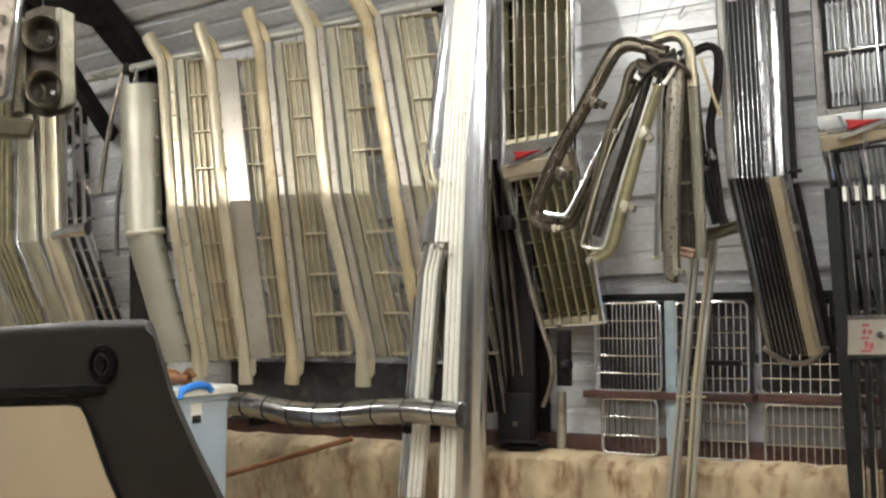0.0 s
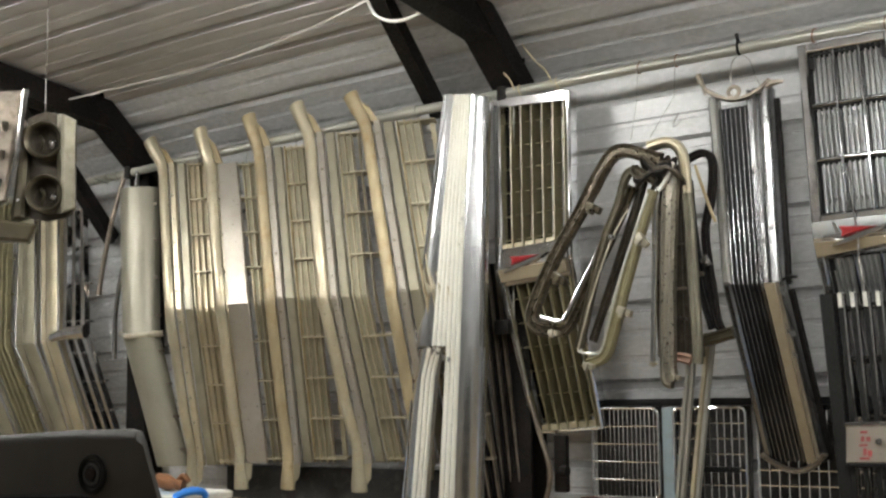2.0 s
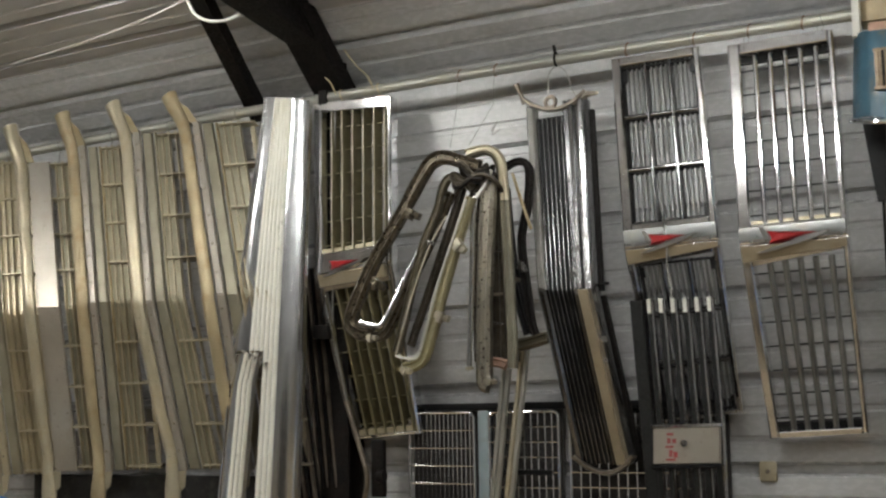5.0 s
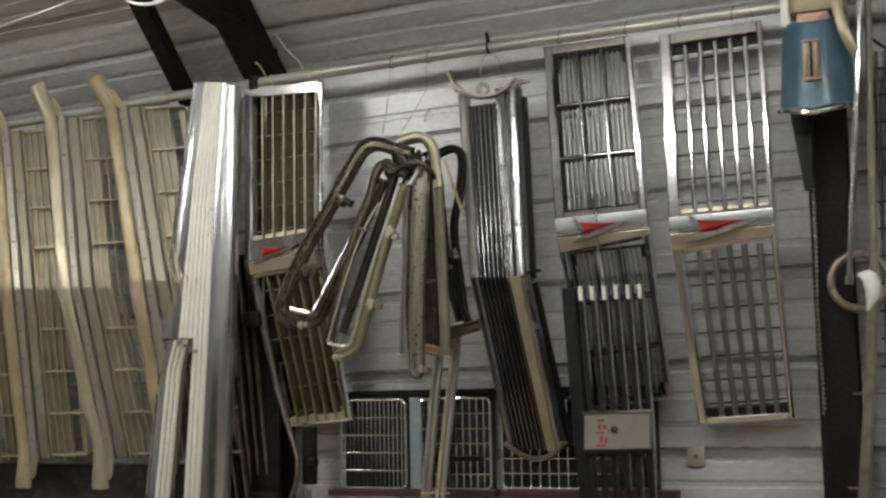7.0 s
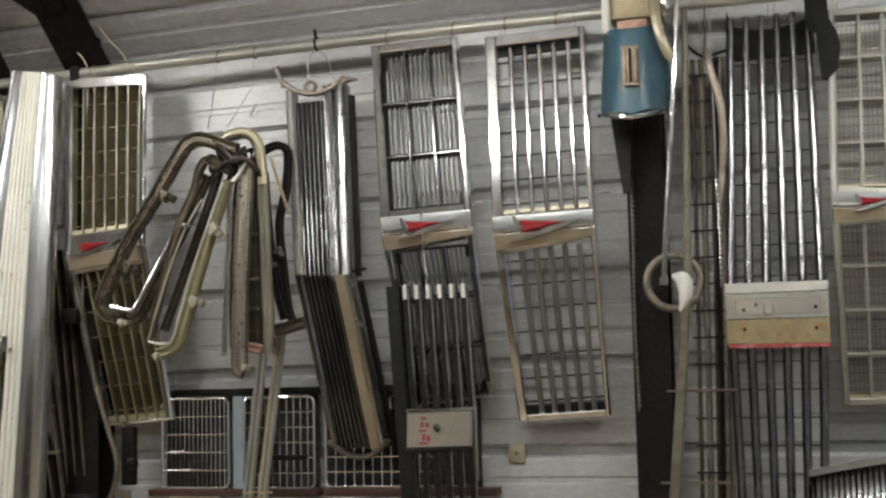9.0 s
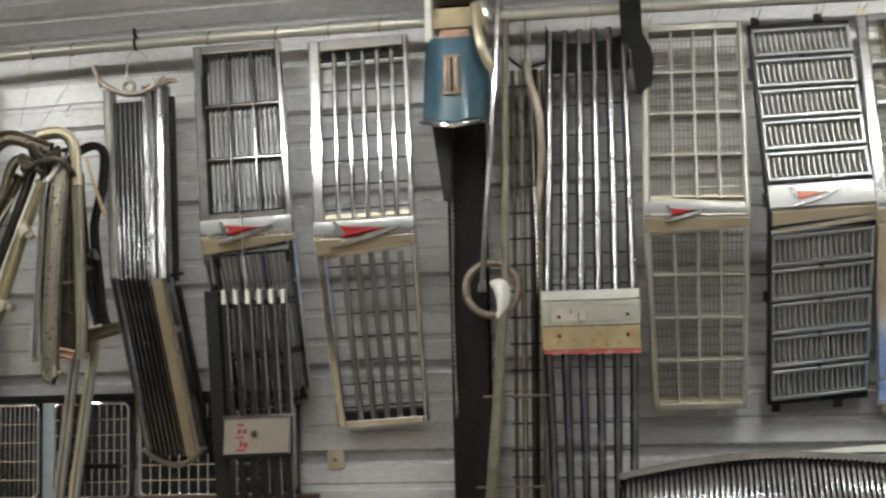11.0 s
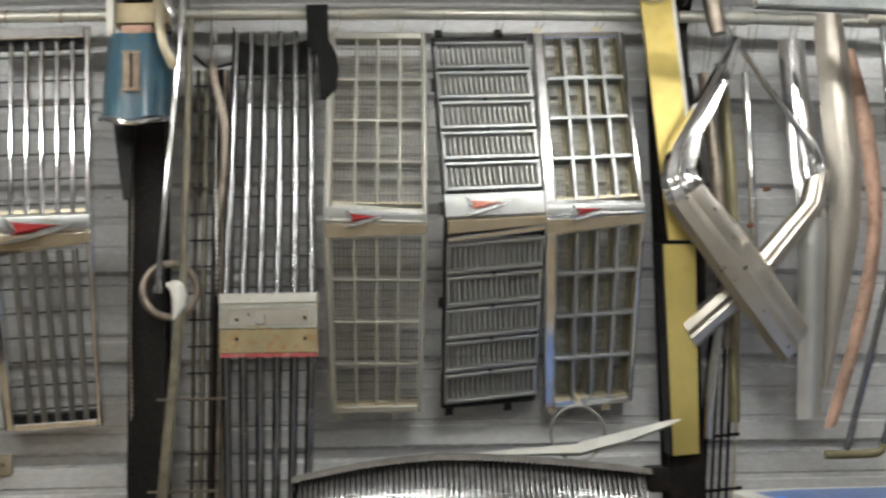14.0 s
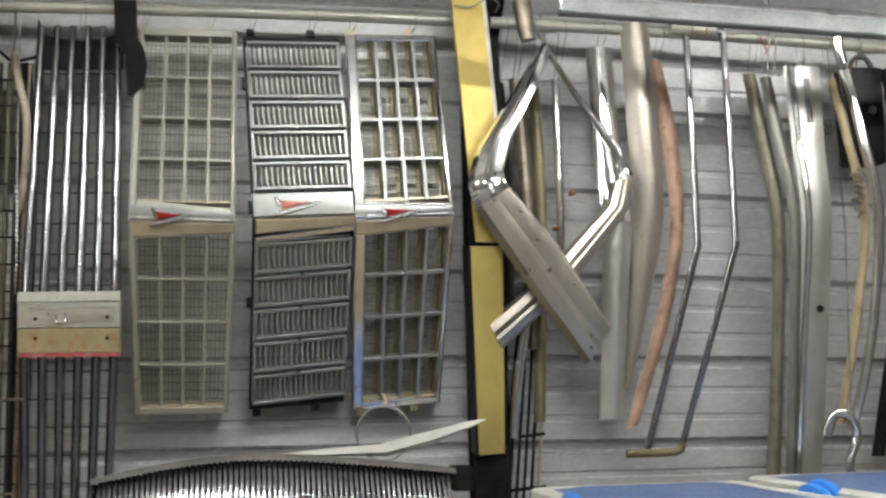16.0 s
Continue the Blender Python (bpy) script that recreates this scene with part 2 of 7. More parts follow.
def box(bm, a, b, bevel=0.0):
    a, b = V(a), V(b)
    r = bmesh.ops.create_cube(bm, size=1, matrix=Matrix.LocRotScale((a + b) / 2, None, V([abs(q) for q in (b - a)])))
    if bevel:
        es = {e for v in r["verts"] for e in v.link_edges}
        bmesh.ops.bevel(bm, geom=list(es), offset=bevel, segments=2, affect="EDGES", profile=0.6)
    return bm


def tube(bm, pts, r, n=8, loop=False, flat=1.0, up=None):
    """A round or flattened bar along points. r: one radius, or one for each point."""
    pts = [V(p) for p in pts]
    m = len(pts)
    rs = r if isinstance(r, (list, tuple)) else [r] * m
    tang = []
    for i in range(m):
        a = pts[i - 1] if (i or loop) else pts[i]
        b = pts[(i + 1) % m] if (i < m - 1 or loop) else pts[i]
        tang.append((b - a).normalized())
    ref = V(up) if up else (V((0, 1, 0)) if abs(tang[0].y) < 0.9 else V((1, 0, 0)))
    secs = []
    for p, t, rr in zip(pts, tang, rs):
        s = t.cross(ref)
        if s.length < 1e-4:
            s = t.cross(V((1, 0, 0.1)))
        s.normalize()
        q = s.cross(t).normalized()
        if not up:
            ref = q
        secs.append([p + s * (rr * math.cos(2 * math.pi * k / n)) + q * (rr * flat * math.sin(2 * math.pi * k / n)) for k in range(n)])
    return loft(bm, secs, loop=loop, caps=not loop)


def curve(pts, k=6):
    """Catmull-Rom through points."""
    pts = [V(p) for p in pts]
    out = []
    for i in range(len(pts) - 1):
        p0, p1, p2 = pts[max(i - 1, 0)], pts[i], pts[i + 1]
        p3 = pts[min(i + 2, len(pts) - 1)]
        for s in range(k):
            t = s / k
            out.append(0.5 * (2 * p1 + (p2 - p0) * t + (2 * p0 - 5 * p1 + 4 * p2 - p3) * t * t + (3 * p1 - p0 - 3 * p2 + p3) * t ** 3))
    return out + [pts[-1]]


class Panel:
    """A quadrilateral face in space, addressed by fractions across and down and metres out towards the room."""

    def __init__(self, tl, tr, bl, br):
        self.c = [V(q) for q in (tl, tr, bl, br)]
        self.n = (self.c[2] - self.c[0]).cross(self.c[1] - self.c[0]).normalized()
        self.w = ((self.c[1] - self.c[0]).length + (self.c[3] - self.c[2]).length) / 2
        self.h = ((self.c[2] - self.c[0]).length + (self.c[3] - self.c[1]).length) / 2

    def p(self, u, v, w=0.0):
        a, b, c, d = self.c
        return (a * (1 - u) + b * u) * (1 - v) + (c * (1 - u) + d * u) * v + self.n * w


def slab(bm, pn, u0, u1, v0, v1, w0, w1, v0b=None, v1b=None, cham=0.0):
    """A bar with chamfered front edges. v0b, v1b: other ends on the far side, for slanting bars."""
    v0b = v0 if v0b is None else v0b
    v1b = v1 if v1b is None else v1b
    cu, cv = cham / pn.w, cham / pn.h
    back = [pn.p(u0, v0, w0), pn.p(u1, v0b, w0), pn.p(u1, v1b, w0), pn.p(u0, v1, w0)]
    mid = [pn.p(u0, v0, w1 - cham), pn.p(u1, v0b, w1 - cham), pn.p(u1, v1b, w1 - cham), pn.p(u0, v1, w1 - cham)]
    if cham:
        top = [pn.p(u0 + cu, v0 + cv, w1), pn.p(u1 - cu, v0b + cv, w1), pn.p(u1 - cu, v1b - cv, w1), pn.p(u0 + cu, v1 - cv, w1)]
        return loft(bm, [back, mid, top])
    return loft(bm, [back, mid])


def vbar(bm, pn, u, wide, v0, v1, w0, w1, cham=0.0, du=0.0):
    h = wide / pn.w / 2
    return slab(bm, pn, u - h, u + h, v0, v1, w0, w1, cham=cham)


def hbar(bm, pn, v, tall, u0, u1, w0, w1, cham=0.0, dv=0.0):
    h = tall / pn.h / 2
    return slab(bm, pn, u0, u1, v - h, v + h, w0, w1, v - h + dv, v + h + dv, cham=cham)


def prism(bm, pn, pts, w0, w1):
    return loft(bm, [[pn.p(u, v, w0) for u, v in pts], [pn.p(u, v, w1) for u, v in pts]])


def mk(f, *a, **k):
    bm = bmesh.new()
    f(bm, *a, **k)
    return bm


PIPE_Y, PIPE_Z, PIPE_R = -0.19, 2.65, 0.020


def sag(x):
    """The old shed has settled towards its ends: how far its wall, roof and pipe lie above their middle height."""
    return 0.010 - (0.0056 if x < 0.9 else 0.0105) * (max(min(x, 5.2), -5.2) - 0.9) ** 2


def PZ(x):
    return PIPE_Z + sag(x)



def tie(parent, x, z, y=-0.19, mat=None, r=0.0016, name="wire_tie"):
    """A wire looped over the pipe that runs down to a thing."""
    R = PIPE_R + r
    loop = [(x + 0.003 * k, PIPE_Y + R * math.cos(a), PZ(x) + R * math.sin(a)) for k, a in enumerate([math.radians(d) for d in range(-60, 261, 40)])]
    pts = [(x - 0.006, y + 0.004, z)] + [(x, PIPE_Y + 0.012, PZ(x) - R - 0.004)] + loop + [(x + 0.02, PIPE_Y - 0.01, PZ(x) - R - 0.01), (x + 0.008, y - 0.004, z)]
    return part(name, mk(tube, pts, r, 5), mat or M_WIRE, parent)

# ---- structure ----


def sheet_profile(p0, p1, into, first, pitch=0.305):
    """Ribbed sheet seen in section: points from p0 to p1 (y, z) with deep ribs every pitch and two shallow ones between."""
    p0, p1, into = np.array(p0), np.array(p1), np.array(into)
    d = p1 - p0
    L = float(np.hypot(*d))
    d = d / L
    pts = [p0]
    s = first
    marks = []
    while s < L + pitch:
        marks += [(s, 0.026, 0.014, 0.030), (s + pitch / 3, 0.014, 0.008, 0.005), (s + 2 * pitch / 3, 0.014, 0.008, 0.005)]
        s += pitch
    marks = [(first - pitch / 3, 0.014, 0.008, 0.005), (first - 2 * pitch / 3, 0.014, 0.008, 0.005)] + marks
    for s, a, b, dep in sorted(marks):
        if s - a > 0.004 and s + a < L - 0.004:
            for q, k in ((-a, 0), (-b, dep), (b, dep), (a, 0)):
                pts.append(p0 + d * (s + q) + into * k)
    pts.append(p1)
    return pts


def ribbed_sheet(name, p0, p1, into, first, x0, x1, mat, label, thick=0.05):
    pts = sheet_profile(p0, p1, into, first)
    o = np.array(into) * thick
    bm = bmesh.new()
    prof = [(p[0], p[1]) for p in pts] + [tuple(np.array(p1) + o), tuple(np.array(p0) + o)]
    loft(bm, [[V((x, y, z + sag(x) * min(1, max(0, z - 0.9)))) for y, z in prof] for x in np.linspace(x0, x1, 63)])
    return solo(name, bm, mat, label, kind="structure", smooth=False)


X0, X1 = -7.5, 8.0
SLOPE = 0.12
EAVE_Y, EAVE_Z = -0.33, 2.95
ribbed_sheet("wall_north", (0, 0.86), (0, 2.715), (1, 0), 0.305, X0, X1, M_SHEET, "grey ribbed sheet-steel barn wall")
sl = np.array((EAVE_Y, EAVE_Z)) - np.array((0, 2.72))
sl = sl / np.hypot(*sl)
ribbed_sheet("ceiling_eave", (0, 2.72), (EAVE_Y, EAVE_Z), (-sl[1] * -1, -sl[0] * 1), 0.235, X0, X1, M_SHEET, "sloping grey ribbed sheet at the eave")
RIDGE_Y = -9.0
RZ = lambda y: EAVE_Z + SLOPE * (EAVE_Y - y)
ribbed_sheet("ceiling", (EAVE_Y, EAVE_Z + 0.004), (RIDGE_Y, RZ(RIDGE_Y)), (0.119, 0.993), 0.12, X0, X1, M_ROOF, "grey ribbed sheet-steel roof seen from inside")
solo("floor", mk(box, (X0, RIDGE_Y, -0.1), (X1, 0.3, 0)), M_FLOOR, "tan packed-earth shed floor", kind="structure", smooth=False)
solo("wall_south", mk(box, (X0, RIDGE_Y - 0.1, 0), (X1, RIDGE_Y, 4.1)), M_SHEET, "plain grey sheet wall", kind="structure", smooth=False)
solo("wall_west", mk(box, (X0 - 0.1, RIDGE_Y, 0), (X0, 0.1, 4.1)), M_SHEET, "plain grey sheet wall", kind="structure", smooth=False)
solo("wall_east", mk(box, (X1, RIDGE_Y, 0), (X1 + 0.1, 0.1, 4.1)), M_SHEET, "plain grey sheet wall", kind="structure", smooth=False)

# stem wall of rough cast concrete with a crumbling top
bm = bmesh.new()
NX = 900
secs = []
for i in range(NX + 1):
    x = X0 + (X1 - X0) * i / NX
    nz = noise.noise(V((x * 2.3, 0, 0))) * 0.020 + noise.noise(V((x * 9, 3, 0))) * 0.014 + noise.noise(V((x * 34, 5, 0))) * 0.007
    ny = noise.noise(V((x * 1.7, 7, 0))) * 0.014 + noise.noise(V((x * 17, 4, 0))) * 0.006
    prof = [(0.25, 0.0), (0.25, 0.80), (-0.06, 0.808 + nz * 0.5), (-0.12 + ny, 0.806 + nz), (-0.16 + ny, 0.79 + nz), (-0.178 + ny, 0.770 + nz * 1.4)]
    for k in range(1, 19):
        z = 0.775 - k * 0.0225 if k < 16 else (0.4, 0.2, 0.0)[k - 16]
        crumb = noise.noise(V((x * 4, z * 5, 2))) * 0.014 + noise.noise(V((x * 19, z * 22, 8))) * 0.008 + noise.noise(V((x * 48, z * 50, 6))) * 0.004
        prof.append((-0.182 + ny * 0.6 + crumb, max(z + (noise.noise(V((x * 30, z * 40, 1))) * 0.006 if z > 0.41 else 0), 0)))
    secs.append([V((x, y, z)) for y, z in prof])
loft(bm, secs)
solo("wall_base", bm, M_CONC, "tan rough cast concrete stem wall with stains", kind="structure")
solo("sill_plate", mk(box, (X0, -0.055, 0.80), (X1, 0.05, 0.868), 0.004), M_SILL, "red-oxide painted steel sill along the wall base", kind="structure")


def steel_frame(x, brace=None):
    f = thing("steel_frame", (x, -0.06, 0.80), "dark brown painted steel portal frame against the wall", "frame", "portal frames", "structure")
    s = sag(x)
    bm = bmesh.new()
    box(bm, (x - 0.062, -0.135, 0.80), (x + 0.062, -0.125, 2.80 + s))
    box(bm, (x - 0.005, -0.125, 0.80), (x + 0.005, -0.02, 2.80 + s))
    box(bm, (x - 0.062, -0.02, 0.80), (x + 0.062, -0.010, 2.72 + s))
    part("column", bm, M_STEEL, f, smooth=False)
    bm = bmesh.new()
    a, b = V((x, -0.07, 2.66 + s)), V((x, -0.40, 2.925 + s))
    d = (b - a).normalized()
    q = V((1, 0, 0)).cross(d).normalized()
    loft(bm, [[p + V((1, 0, 0)) * q_ * 0.07 + q * r * 0.044 for q_, r in ((-1, -1), (1, -1), (1, 1), (-1, 1))] for p in (a - d * 0.05, b + d * 0.08)])
    part("haunch", bm, M_STEEL, f, smooth=False)
    bm = bmesh.new()
    a, b = V((x, -0.34, RZ(-0.34) - 0.065 + s)), V((x, RIDGE_Y + 0.05, RZ(RIDGE_Y) - 0.065 + s))
    loft(bm, [[p + V((q_ * 0.06, 0, r * 0.056)) for q_, r in ((-1, -1), (1, -1), (1, 1), (-1, 1))] for p in (a, b)])
    part("rafter", bm, M_STEEL, f, smooth=False)
    if brace:
        bm = bmesh.new()
        a, b = V((x + brace[0], -0.03, brace[1] + s)), V((x + brace[2], -0.80, 3.00 + s))
        d = (b - a).normalized()
        q = V((1, 0, 0)).cross(d).normalized()
        loft(bm, [[p + V((1, 0, 0)) * q_ * 0.032 + q * r * 0.032 for q_, r in ((-1, -1), (1, -1), (1, 1), (-1, 1))] for p in (a, b)])
        part("brace", bm, M_STEEL, f, smooth=False)
    bm = bmesh.new()
    box(bm, (x - 0.085, -0.15, 0.81), (x + 0.085, -0.0, 0.826), 0.003)
    base = part("base_plate", bm, M_BLACK, f)
    part("bolt", mk(tube, [(x + 0.07, -0.12, 0.82), (x + 0.07, -0.12, 0.85)], 0.011, 6), M_DIRTY, base)
    return f


for fx in (-3.78, -1.645, 0.50, 2.30, 4.75):
    steel_frame(fx, {-3.78: (-0.30, 2.36, -0.12), -1.645: (-0.42, 2.66, -0.20)}.get(fx))


def fixture(x0, y0, x1, y1, z):
    f = thing("fluorescent_light", ((x0 + x1) / 2, (y0 + y1) / 2, z + 0.05), "white two-tube fluorescent fixture lit under the roof", "ceiling light", "fluorescent lights")
    a, b = V((x0, y0, z)), V((x1, y1, z))
    d = (b - a).normalized()
    s = V((-d.y, d.x, 0))
    bm = bmesh.new()
    loft(bm, [[p + s * q + V((0, 0, h)) for q, h in ((-0.03, 0.0), (0.03, 0.0), (0.026, 0.045), (-0.026, 0.045))] for p in (a, b)])
    part("housing", bm, M_WHITE, f, smooth=False)
    for k in (-1, 1):
        o = s * (0.042 * k) + V((0, 0, -0.03))
        t = part("tube", mk(tube, [a + o + d * 0.02, b + o - d * 0.02], 0.017, 10), M_TUBE, f)
        for p in (a + d * 0.012, b - d * 0.012):
            part("socket", mk(box, p + o - V((0.02, 0.02, 0.02)), p + o + V((0.02, 0.02, 0.034)), 0.003), M_WHITE, t)
    for p in (a + d * 0.15, b - d * 0.15):
        part("hanger", mk(tube, [p + V((0, 0, 0.04)), V((p.x, p.y, RZ(p.y) + 0.03))], 0.004, 5), M_WIRE, f)


for fx in FIXTURES:
    fixture(*fx)

# electric cable sagging under the roof, with a loop near the light
cab = thing("ceiling_cable", (-2.272, -0.7, 2.854), "pale flexible cable slung under the roof sheets", "cable")
pts = [V((-3.802, -0.62, 2.813)), V((-3.330, -0.64, 2.813)), V((-2.806, -0.66, 2.819)), V((-2.272, -0.7, 2.863)), V((-1.910, -0.74, 2.916))]
part("cable", mk(tube, curve(pts, 8), 0.0038, 6), M_WHITE, cab)
pts = [V((-1.910, -0.74, 2.925)), V((-1.894, -0.72, 2.869)), V((-1.840, -0.7, 2.835)), V((-1.757, -0.68, 2.835)), V((-1.691, -0.66, 2.874)), V((-1.652, -0.64, 2.912))]
part("loop", mk(tube, curve(pts, 6), 0.006, 6), M_WHITE, cab)

# the pipe from which all hangs
pipe = thing("hanging_pipe", (0, PIPE_Y, PIPE_Z), "long galvanised pipe fixed along the wall with wires on it", "pipe", "", "structure")
part("pipe", mk(tube, [(x, PIPE_Y, PZ(x)) for x in np.linspace(X0 + 0.02, X1 - 0.02, 60)], PIPE_R, 20), M_PIPE, pipe)
for cx in (2.52, 3.72, -2.10, 0.60):
    part("coupling", mk(tube, [(cx - 0.035, PIPE_Y, PZ(cx)), (cx + 0.035, PIPE_Y, PZ(cx))], PIPE_R + 0.006, 18), M_PIPE, pipe)
for fx in (-3.78, -1.645, 0.50, 2.30, 4.75):
    part("bracket", mk(box, (fx - 0.02, PIPE_Y - 0.024, PZ(fx) - 0.03), (fx + 0.02, -0.13, PZ(fx) + 0.028), 0.003), M_STEEL, pipe)
for wx in (-0.39, -0.145, 0.045, 0.226, -0.90, -1.05):
    R = PIPE_R + 0.003
    ring = [(wx + 0.004 * math.sin(a), PIPE_Y + R * math.cos(a), PZ(wx) + R * math.sin(a)) for a in [2 * math.pi * k / 14 for k in range(14)]]
    part("wire_wrap", mk(tube, ring, 0.0022, 5, True), M_RUST, pipe)

# ---- grilles ----
M_REDEDGE = base_mat("dull_red_paint", (0.32, 0.05, 0.05), 0.5, 0, 0.3, 20, 0.1, (0.5, 0.3, 0.3), 0.5)
EMBLEM_FIN = [(0.03, -0.02), (0.10, 0.03), (0.18, 0.50), (0.10, 0.52)]
EMBLEM_BLADE = [(-0.02, 1.02), (0.30, 0.76), (0.62, 0.52), (1.02, 0.30), (0.84, 0.54), (0.56, 0.76), (0.26, 0.95), (0.08, 1.03)]
EMBLEM_RED = [(0.14, 0.16), (0.30, 0.22), (0.56, 0.28), (0.80, 0.34), (0.56, 0.47), (0.34, 0.60), (0.16, 0.66), (0.20, 0.44)]


def emblem(parent, pn, u0, u1, v0, v1, red=None):
    f = lambda pts: [(u0 + (u1 - u0) * a, v0 + (v1 - v0) * b) for a, b in pts]
    bm = bmesh.new()
    prism(bm, pn, f(EMBLEM_FIN), 0.0, 0.024)
    prism(bm, pn, f(EMBLEM_BLADE), 0.0, 0.026)
    e = part("emblem", bm, M_CHROME, parent, "chrome arrowhead emblem with a red centre", smooth=False)
    bm = bmesh.new()
    mid = [(0.45, 0.42)] * len(EMBLEM_RED)
    loft(bm, [[pn.p(u, v, 0.010) for u, v in f(EMBLEM_RED)], [pn.p(u, v, 0.018) for u, v in f(EMBLEM_RED)], [pn.p(u, v, 0.025) for u, v in f([(a * 0.7 + c * 0.3, b * 0.6 + d * 0.4) for (a, b), (c, d) in zip(EMBLEM_RED, mid)])]])
    part("emblem_inlay", bm, red or M_RED, e, "red plastic inlay")


def frame_of(bm, pn, a, b, c, d, w0, w1, cham=0.006, sl=0.0, su=0.0):
    """A rim round the panel: a left, b right, c top, d bottom widths as fractions. sl, su slant the window's lower and upper edge."""
    slab(bm, pn, 0, a, 0, 1, w0, w1, cham=cham)
    slab(bm, pn, 1 - b, 1, 0, 1, w0, w1, cham=cham)
    slab(bm, pn, a, 1 - b, 0, c, w0, w1, 0, c + su, cham=cham * 0.5)
    slab(bm, pn, a, 1 - b, 1 - d, 1, w0, w1, 1 - d + sl, 1, cham=cham * 0.5)
    return bm


def nose(bm, pn, v0, v1=None, w=0.0185):
    """The polished band over the bend; its face leans a little towards the ground and rolls over at both edges."""
    v1 = v0 if v1 is None else v1
    rows = [(0.0, 0.002), (0.08, w - 0.002), (0.25, w), (0.75, w - 0.006), (0.93, w - 0.008), (1.0, 0.002)]
    return loft(bm, [[pn.p(u, a + (0.998 - a) * q, k) for q, k in rows] for u, a in ((0.012, v0), (0.5, (v0 + v1) / 2), (0.988, v1))])


def hung(name, xs, top, label, group="nose grilles hung from the pipe"):
    return thing(name, top, label, "grille", group)


def tabs(g, pn, us, mat, bottom=False):
    for u in us:
        v0, v1 = (0.995, 1.035) if bottom else (-0.035, 0.004)
        bm = bmesh.new()
        hw = 0.014 / pn.w
        slab(bm, pn, u - hw, u + hw, v0, v1, -0.006, 0.002)
        part("mounting_tab", bm, mat, g, smooth=False)


# six-bar grille with olive insert behind the hanging frames
def grille_olive():
    up = Panel((-1.689, -0.2, 2.605), (-1.339, -0.2, 2.592), (-1.661, -0.245, 1.910), (-1.320, -0.245, 1.940))
    lo = Panel((-1.661, -0.245, 1.910), (-1.320, -0.245, 1.940), (-1.585, -0.1, 1.277), (-1.283, -0.1, 1.299))
    g = hung("radiator_grille", 0, (-1.55, -0.15, 1.28), "chrome radiator grille with olive vertical slats and red arrow emblem")
    part("upper_frame", mk(frame_of, up, 0.10, 0.055, 0.06, 0.115, -0.045, 0.012), M_CHROME, g)
    part("lower_frame", mk(frame_of, lo, 0.07, 0.05, 0.10, 0.02, -0.05, 0.010, sl=0.0), M_CHROME, g)
    for pn, a, b in ((up, 0.06, 0.885), (lo, 0.10, 0.98)):
        for k in range(6):
            u = 0.12 + (k + 0.5) * 0.82 / 6
            bm = bmesh.new()
            vbar(bm, pn, u + 0.035, 0.006, a, b, -0.055, 0.0)
            sl_ = part("slat", bm, M_OLIVE, g, smooth=False)
            if pn is up:
                part("bright_edge", mk(vbar, pn, u + 0.035, 0.005, a, b, 0.0, 0.003), M_DULL, sl_, smooth=False)
            bm = bmesh.new()
            vbar(bm, pn, u, 0.030, a, b, -0.062, -0.056)
            part("slat_backing", bm, M_OLIVE, g, smooth=False)
        for k in range(6):
            v = a + (k + 0.6) * (b - a) / 6
            part("cross_wire", mk(hbar, pn, v, 0.004, 0.09, 0.95, -0.03, -0.024), M_OLIVE, g, smooth=False)
        part("slat_end", mk(slab, pn, 0.10, 0.95, b - 0.03, b, -0.06, -0.01), M_CREAM, g, smooth=False)
        part("slat_head", mk(slab, pn, 0.10, 0.95, a - 0.005, a + 0.06, -0.07, -0.062), M_BLACK, g, smooth=False)
    part("nose_cover", mk(slab, lo, 0.0, 0.92, -0.012, 0.075, 0.0, 0.016, cham=0.006), M_CHROME, g)
    part("nose_underside", mk(slab, lo, 0.06, 0.92, -0.002, 0.07, 0.010, 0.0205, cham=0.002), M_TANBAND, g, "lower band painted in the tan of the mirrored floor")
    emblem(g, up, 0.14, 0.70, 0.918, 1.02)
    for u in (0.30, 0.78):
        p = up.p(u, 0.02, 0)
        tie(g, p.x, p.z, p.y, M_STRING, 0.003, "string_tie")
        q = V((p.x, PIPE_Y - 0.02, PZ(p.x)))
        part("string_end", mk(tube, curve([q, q + V((-0.02, -0.01, 0.05)), q + V((-0.07, -0.01, 0.10)), q + V((-0.12, -0.02, 0.17))], 5), 0.003, 5), M_STRING, g)


grille_olive()


